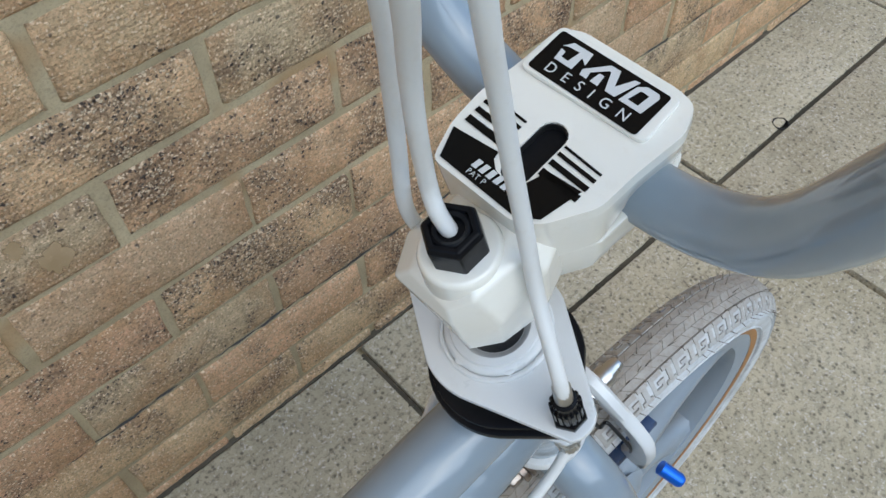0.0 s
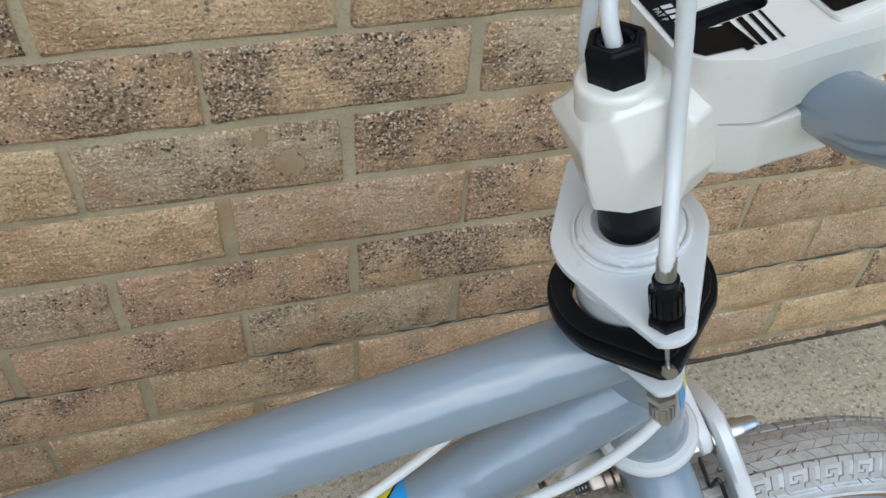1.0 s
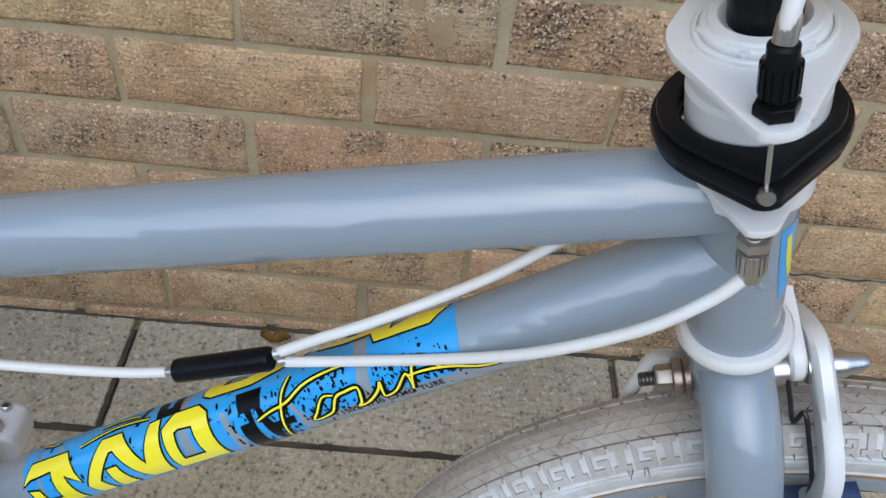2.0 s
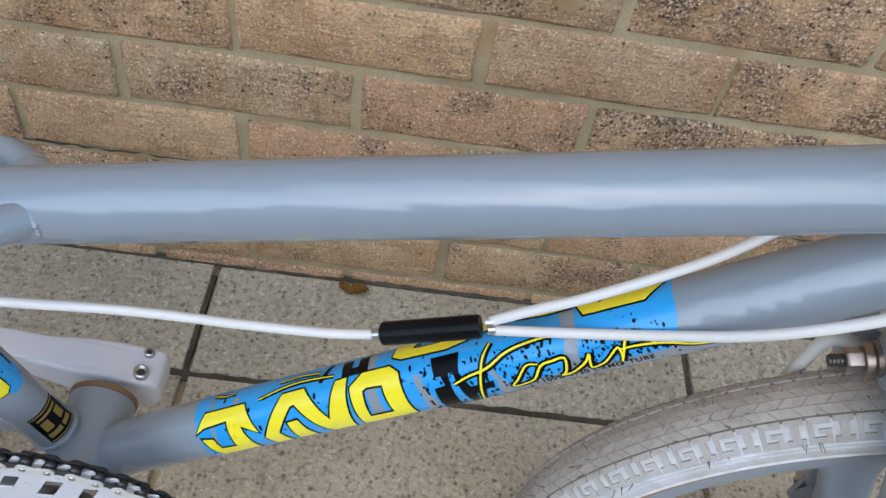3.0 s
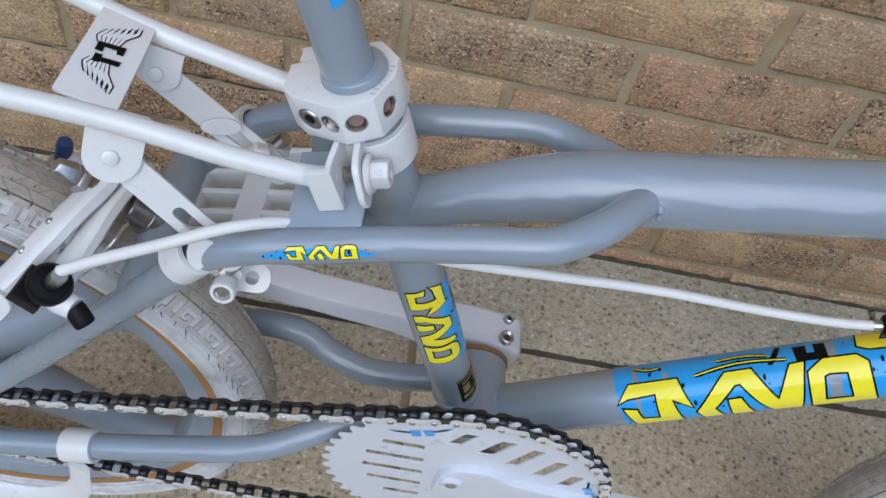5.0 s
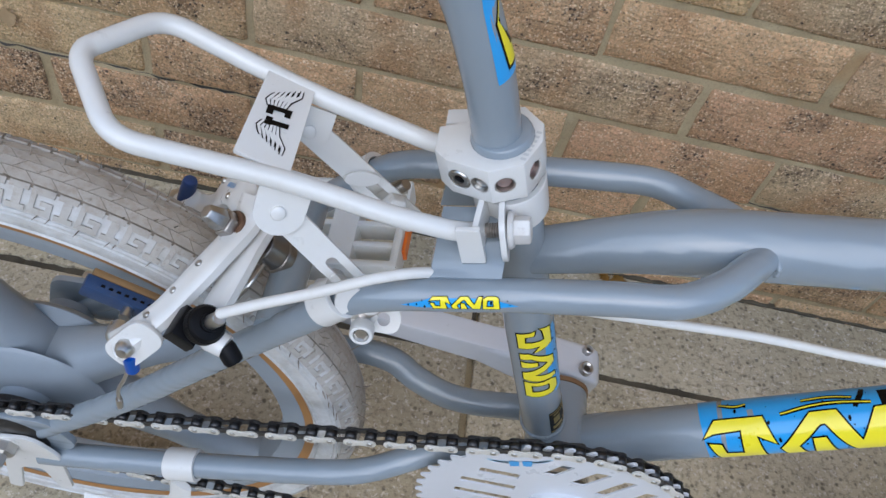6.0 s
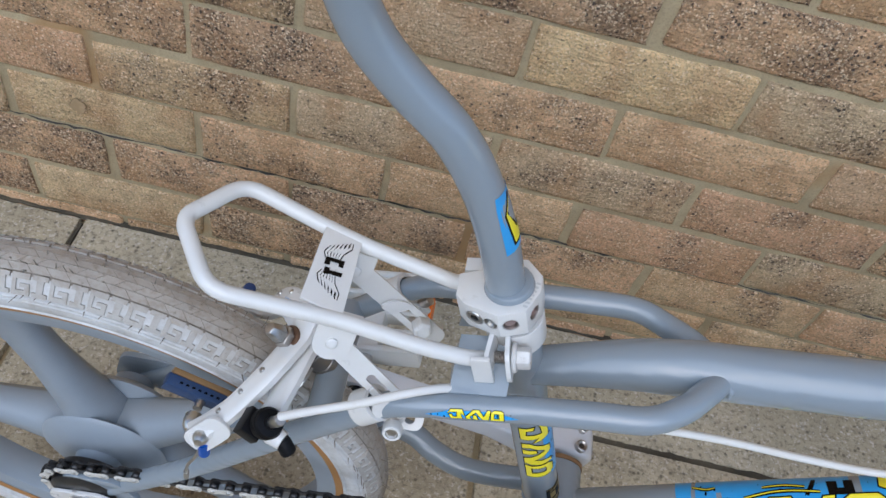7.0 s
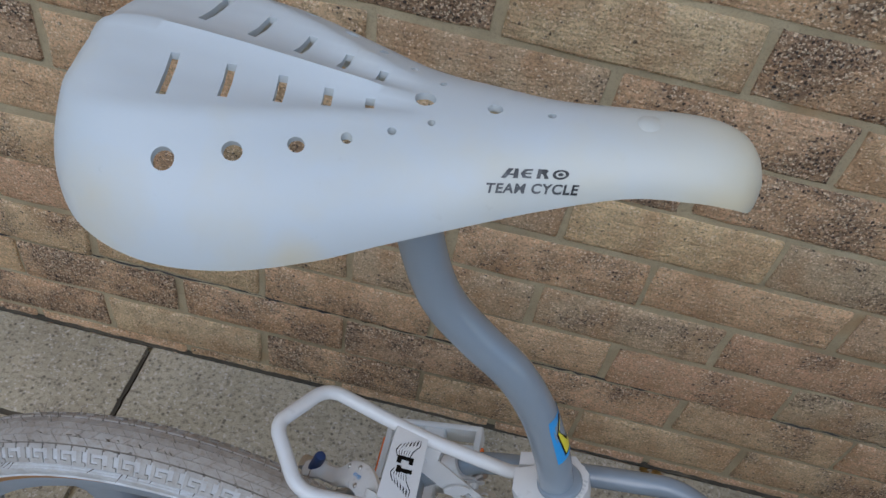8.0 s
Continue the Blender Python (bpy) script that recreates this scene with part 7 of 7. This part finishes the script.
made = bpy.data.meshes.new_from_object(tmp_a.evaluated_get(bpy.context.evaluated_depsgraph_get()))
bpy.data.objects.remove(tmp_a)
bpy.data.objects.remove(tmp_b)
bm = bmesh.new()
bm.from_mesh(made)
saddle = bike("saddle", bm, SADDLE, label="aged white plastic saddle with slots and round holes", angle=50)
part("saddle_clamp", lathe([(0.0, 0.0), (0.016, 0.0), (0.018, 0.003), (0.018, 0.014), (0.0, 0.014)], pl(-0.5760, 0.7660), (-0.15, 0, 1), 24), STEEL, saddle)
part("saddle_rivet", lathe([(0, 0.0016), (0.004, 0.0012), (0.0056, 0.0)], shell_point(-0.4865, 0.0) + Vector((0, 0, -0.0008)), (0, 0, 1), 20), SADDLE, saddle)


def on_saddle(shapes, x0, b0, lift=0.00035):
    """Lays flat shapes on the shell's right flank: x ahead, y up the flank."""
    out = bmesh.new()
    for outline, hs in shapes:
        join_into(out, flat_shape(outline, hs))
    bmesh.ops.triangulate(out, faces=out.faces[:])
    bmesh.ops.subdivide_edges(out, edges=[e for e in out.edges if e.calc_length() > 0.004], cuts=1)
    lay(out, x0, b0, lift)
    return out


def lay(bm, x0, s0, lift):
    """Lays flat work on the shell's right flank, along a line of equal share of its width."""
    for v in bm.verts:
        x, k = x0 + v.co.x, s0 + v.co.y * 16 - v.co.x * 2.8
        p, px, pk = shell_point(x, k), shell_point(x + 0.001, k), shell_point(x, k + 0.02)
        v.co = p + (px - p).cross(pk - p).normalized() * lift


marks = [([(-0.0105, -0.0024), (-0.0088, -0.0024), (-0.0070, 0.0024), (-0.0086, 0.0024)], ()), ([(-0.0066, 0.0024), (-0.0054, 0.0024), (-0.0050, -0.0024), (-0.0066, -0.0024)], ()), ([(-0.0088, -0.0010), (-0.0058, -0.0010), (-0.0058, -0.0002), (-0.0088, -0.0002)], ()),
         ([(-0.0045, 0.0), (-0.0035, 0.0022), (-0.0008, 0.0024), (-0.0008, 0.0015), (-0.0026, 0.0013), (-0.0030, 0.0004), (-0.0010, 0.0004), (-0.0010, -0.0004), (-0.0030, -0.0004), (-0.0026, -0.0013), (-0.0008, -0.0015), (-0.0008, -0.0024), (-0.0035, -0.0022)], ()),
         ([(0.0008, -0.0024), (0.0008, 0.0024), (0.0036, 0.0024), (0.0042, 0.0012), (0.0036, 0.0002), (0.0048, -0.0024), (0.0034, -0.0024), (0.0026, -0.0002), (0.0020, -0.0002), (0.0020, -0.0024)], ()),
         (circle(0.0026, 18, 0.0082, 0), (circle(0.0016, 14, 0.0082, 0),)), (circle(0.0009, 12, 0.0082, 0), ())]
WORN_INK = worn("worn_black_print", (0.02, 0.02, 0.02), 0.5, (0.55, 0.56, 0.55), 0.35)
marks = [([(x * 1.16, y) for x, y in o], [[(x * 1.16, y) for x, y in h] for h in hs]) for o, hs in marks]
part("print", on_saddle(marks, -0.5255, -0.775), WORN_INK, saddle, "worn black maker's mark", smooth=False)
cu = bpy.data.curves.new("letters", "FONT")
cu.body, cu.size, cu.align_x, cu.align_y, cu.space_character = "TEAM CYCLE", 0.0054, "CENTER", "CENTER", 1.10
cu.offset = 0.00016
tmp = new("letters", cu)
me = bpy.data.meshes.new_from_object(tmp.evaluated_get(bpy.context.evaluated_depsgraph_get()))
bpy.data.objects.remove(tmp)
bm = bmesh.new()
bm.from_mesh(me)
bmesh.ops.triangulate(bm, faces=bm.faces[:])
lay(bm, -0.5252, -0.888, 0.00035)
part("lettering", bm, WORN_INK, saddle, "worn black printed words", smooth=False)

# ---- paving ----
PITCH, EDGE0, ROW = 0.5755, -0.9565, -0.155
ground = bmesh.new()
for q in ((-40, -60), (40, -60), (40, 0.02), (-40, 0.02)):
    ground.verts.new((*q, G - 0.012))
ground.faces.new(ground.verts[:])
tagged(part("ground", ground, MORTAR), "sandy joint bed under the paving, reaching far off", "ground", kind="structure")
pavement = tagged(new("pavement"), "weathered buff concrete paving slabs with dark sandy joints", "paving", kind="structure")
for j, (y0, y1) in enumerate(((ROW + 0.004, -0.005), (ROW - 0.5755 + 0.004, ROW - 0.004), (ROW - 2 * 0.5755 + 0.004, ROW - 0.5755 - 0.004), (ROW - 3 * 0.5755 + 0.004, ROW - 2 * 0.5755 - 0.004))):
    base = None
    for i in range(-4, 9):
        x0 = EDGE0 + i * PITCH + 0.004
        m = Matrix.Translation((x0, y0, G - 0.04))
        bm = prism([(0, 0), (PITCH - 0.008, 0), (PITCH - 0.008, y1 - y0), (0, y1 - y0)], 0.04, None, 0.0035)
        ob = part("slab", bm, SLAB, pavement, angle=30)
        ob.matrix_basis = m @ pose(0, 0, random.uniform(-0.0012, 0.0006), random.uniform(-0.1, 0.1), random.uniform(-0.1, 0.1), random.uniform(-0.12, 0.12))

# ---- brick wall ----
wall = bmesh.new()
box((12.0, 0.2, 3.2), Matrix.Translation((0, 0.1034, 1.5)), 0.0, wall)
wall_north = tagged(part("wall_north", wall, MORTAR, smooth=False), "mortar-jointed wall of buff speckled bricks with dark kiln patches", "wall", kind="structure")


def brick_mesh(seed, length):
    rng = random.Random(seed)
    bm = bmesh.new()
    L, Hh = length / 2, 0.0328
    e = 0.0035
    cols = [-L, -L + e] + [-L + e + (2 * L - 2 * e) * k / 6 for k in range(1, 6)] + [L - e, L]
    rows = [-Hh, -Hh + e, 0.0, Hh - e, Hh]
    nx, nz = len(cols) - 1, len(rows) - 1
    grid = {}
    for i, x in enumerate(cols):
        for k, z in enumerate(rows):
            rim = i in (0, nx) or k in (0, nz)
            x1 = x + rng.uniform(-0.0013, 0.0013)
            z1 = z + rng.uniform(-0.0013, 0.0013)
            grid[i, k] = bm.verts.new((x1, (0.0011 if rim else -0.0006) + rng.uniform(-0.0004, 0.0004), z1))
    for i in range(nx):
        for k in range(nz):
            bm.faces.new((grid[i, k], grid[i + 1, k], grid[i + 1, k + 1], grid[i, k + 1]))
    rim = [grid[i, 0] for i in range(nx)] + [grid[nx, k] for k in range(nz)] + [grid[i, nz] for i in range(nx, 0, -1)] + [grid[0, k] for k in range(nz, 0, -1)]
    back = [bm.verts.new((v.co.x, 0.03, v.co.z)) for v in rim]
    for a in range(len(rim)):
        b = (a + 1) % len(rim)
        bm.faces.new((rim[b], rim[a], back[a], back[b]))
    bmesh.ops.recalc_face_normals(bm, faces=bm.faces[:])
    for f in bm.faces:
        f.smooth = True
    me = bpy.data.meshes.new("brick")
    bm.to_mesh(me)
    bm.free()
    me.materials.append(BRICK)
    return me


BRICKS = [brick_mesh(s, 0.215) for s in range(14)]
rng = random.Random(5)
far = bmesh.new()
for row in range(-1, 38):
    z = 0.0375 + 0.075 * row
    shift = 0.0 if row % 2 else 0.1125
    for i in range(-24, 25):
        x = i * 0.225 + shift + 0.1125
        me = rng.choice(BRICKS)
        m = pose(x + rng.uniform(-0.003, 0.003), rng.uniform(-0.0015, 0.002), z + rng.uniform(-0.002, 0.002), 0, rng.uniform(-0.5, 0.5), rng.uniform(-0.4, 0.4) + rng.choice((0, 180)) * 0)
        if -1.35 < x < 1.5 and -1 <= row < 9:
            ob = new("brick", me)
            ob.parent = wall_north
            ob.matrix_basis = m
        else:
            n0 = len(far.verts)
            far.from_mesh(me)
            far.verts.ensure_lookup_table()
            bmesh.ops.transform(far, matrix=m, verts=far.verts[n0:])
rest = part("bricks", far, BRICK, wall_north)
rest["kind"] = "stuff"

# an unseen wall behind the camera, added to give the tubes' reflections an edge
fence = bmesh.new()
box((14.0, 0.1, 1.8), Matrix.Translation((0, -4.6, G - 0.012 + 0.9)), 0.004, fence)
tagged(part("added_wall_south", fence, mat("plain_brown", (0.30, 0.25, 0.20), 0.85), smooth=False), "plain brown unseen wall added across the path to shape reflections", "fence", kind="structure")

# bitumen course, squeezed out of one bed joint, and the black line at the wall's foot
rng = random.Random(11)


def ragged_strip(x0, x1, y, z, thick, step=0.012, wander=0.0015, gaps=0.0):
    """A thin uneven ribbon lying along the wall."""
    bm = bmesh.new()
    rings, x = [], x0
    while x < x1:
        t = thick * rng.uniform(0.35, 1.3) * (0.25 if rng.random() < gaps else 1.0)
        dz, dy = rng.uniform(-wander, wander), rng.uniform(-wander, wander)
        rings.append([bm.verts.new((x, y + dy + a, z + dz + b)) for a, b in ((-0.0015, 0), (-0.0008, t / 2), (0.012, t / 2), (0.012, -t / 2), (-0.0008, -t / 2))])
        x += step * rng.uniform(0.6, 1.4)
    for a, b in zip(rings, rings[1:]):
        for k in range(5):
            bm.faces.new((a[k], a[(k + 1) % 5], b[(k + 1) % 5], b[k]))
    return bm


part("damp_course", ragged_strip(-2.6, 2.6, 0.0030, 0.1518, 0.0012, wander=0.0018, gaps=0.6), DPC, wall_north, "black bitumen felt edge showing in a bed joint")
SOIL = worn("dark_soil", (0.06, 0.05, 0.034), 0.95, (0.16, 0.13, 0.085), 0.8)
part("joint_soil", ragged_strip(-2.6, 2.6, -0.0035, G - 0.0015, 0.004, 0.009, 0.0010), SOIL, pavement, "black dirt in the gap at the wall's foot")
for k in range(-2, 6):
    bm = ragged_strip(-0.14, 0.0, 0, 0, 0.006, 0.008, 0.001)
    bm.transform(Matrix.Translation((EDGE0 + k * PITCH, 0.0, G - 0.0055)) @ Matrix.Rotation(radians(90), 4, "Z") @ Matrix.Translation((-0.012, 0, 0)))
    part("joint_soil", bm, SOIL, pavement)
bm = ragged_strip(-2.6, 2.6, ROW - 0.005, G - 0.006, 0.005, 0.009, 0.0015)
part("joint_soil", bm, SOIL, pavement)


def dead_leaf(m, size, seed):
    """A curled dry leaf: a lobed blade with a bent midrib."""
    r = random.Random(seed)
    bm = bmesh.new()
    n = 9
    rows = []
    for i in range(n + 1):
        f = i / n
        w = size * 0.36 * math.sin(math.pi * (0.06 + 0.9 * f)) * (0.8 + 0.35 * (i % 2))
        lift = size * 0.22 * math.sin(math.pi * f) * r.uniform(0.8, 1.1)
        rows.append([bm.verts.new(m @ Vector((size * (f - 0.5), w * s, lift + abs(s) ** 1.5 * size * 0.16 * r.uniform(0.5, 1.3)))) for s in (-1, -0.5, 0, 0.5, 1)])
    for a, b in zip(rows, rows[1:]):
        for k in range(4):
            bm.faces.new((a[k], a[k + 1], b[k + 1], b[k]))
    bmesh.ops.solidify(bm, geom=bm.faces[:], thickness=0.0006)
    return bm


for k, (x, y, s, turn) in enumerate(((-0.208, -0.020, 0.026, 20), (-0.226, -0.016, 0.018, 130))):
    tagged(part("dead_leaf", dead_leaf(pose(x, y, G + 0.001, 0, 0, turn), s, k), LEAF), "curled yellow-brown dead leaf lying at the wall's foot", "leaf", "dead leaves")

# a black knot hole where the long joint meets the far paving
hole = lathe([(0.0, -0.004), (0.006, -0.0035), (0.0105, 0.0), (0.0125, 0.0012), (0.0140, 0.0)], (0.95, -0.147, G + 0.0002), (0, 0, 1), 20)
for v in hole.verts:
    v.co.x += random.uniform(-0.0012, 0.0012)
    v.co.y += random.uniform(-0.0012, 0.0012)
tagged(part("drain_hole", hole, RUBBER), "small black drain hole in the paving joint", "drain", kind="structure")

# brown splashes dried on one brick
STAIN = worn("brown_splash", (0.30, 0.205, 0.105), 0.9, (0.46, 0.33, 0.20), 0.8)
rng = random.Random(21)
for x, z, rx, rz in ((-0.0725, 0.4380, 0.0065, 0.0120), (-0.0520, 0.4090, 0.0135, 0.0170), (-0.9270, 0.1950, 0.0100, 0.0130)):
    ring = [(x + rx * math.cos(a) * rng.uniform(0.6, 1.15), z + rz * math.sin(a) * rng.uniform(0.6, 1.15)) for a in (2 * math.pi * k / 22 for k in range(22))]
    m = Matrix(((1, 0, 0, 0), (0, 0, 1, -0.0034), (0, 1, 0, 0), (0, 0, 0, 1)))
    part("stain", prism(ring, 0.0006, m), STAIN, wall_north, "dried brown splash on a brick", smooth=False)
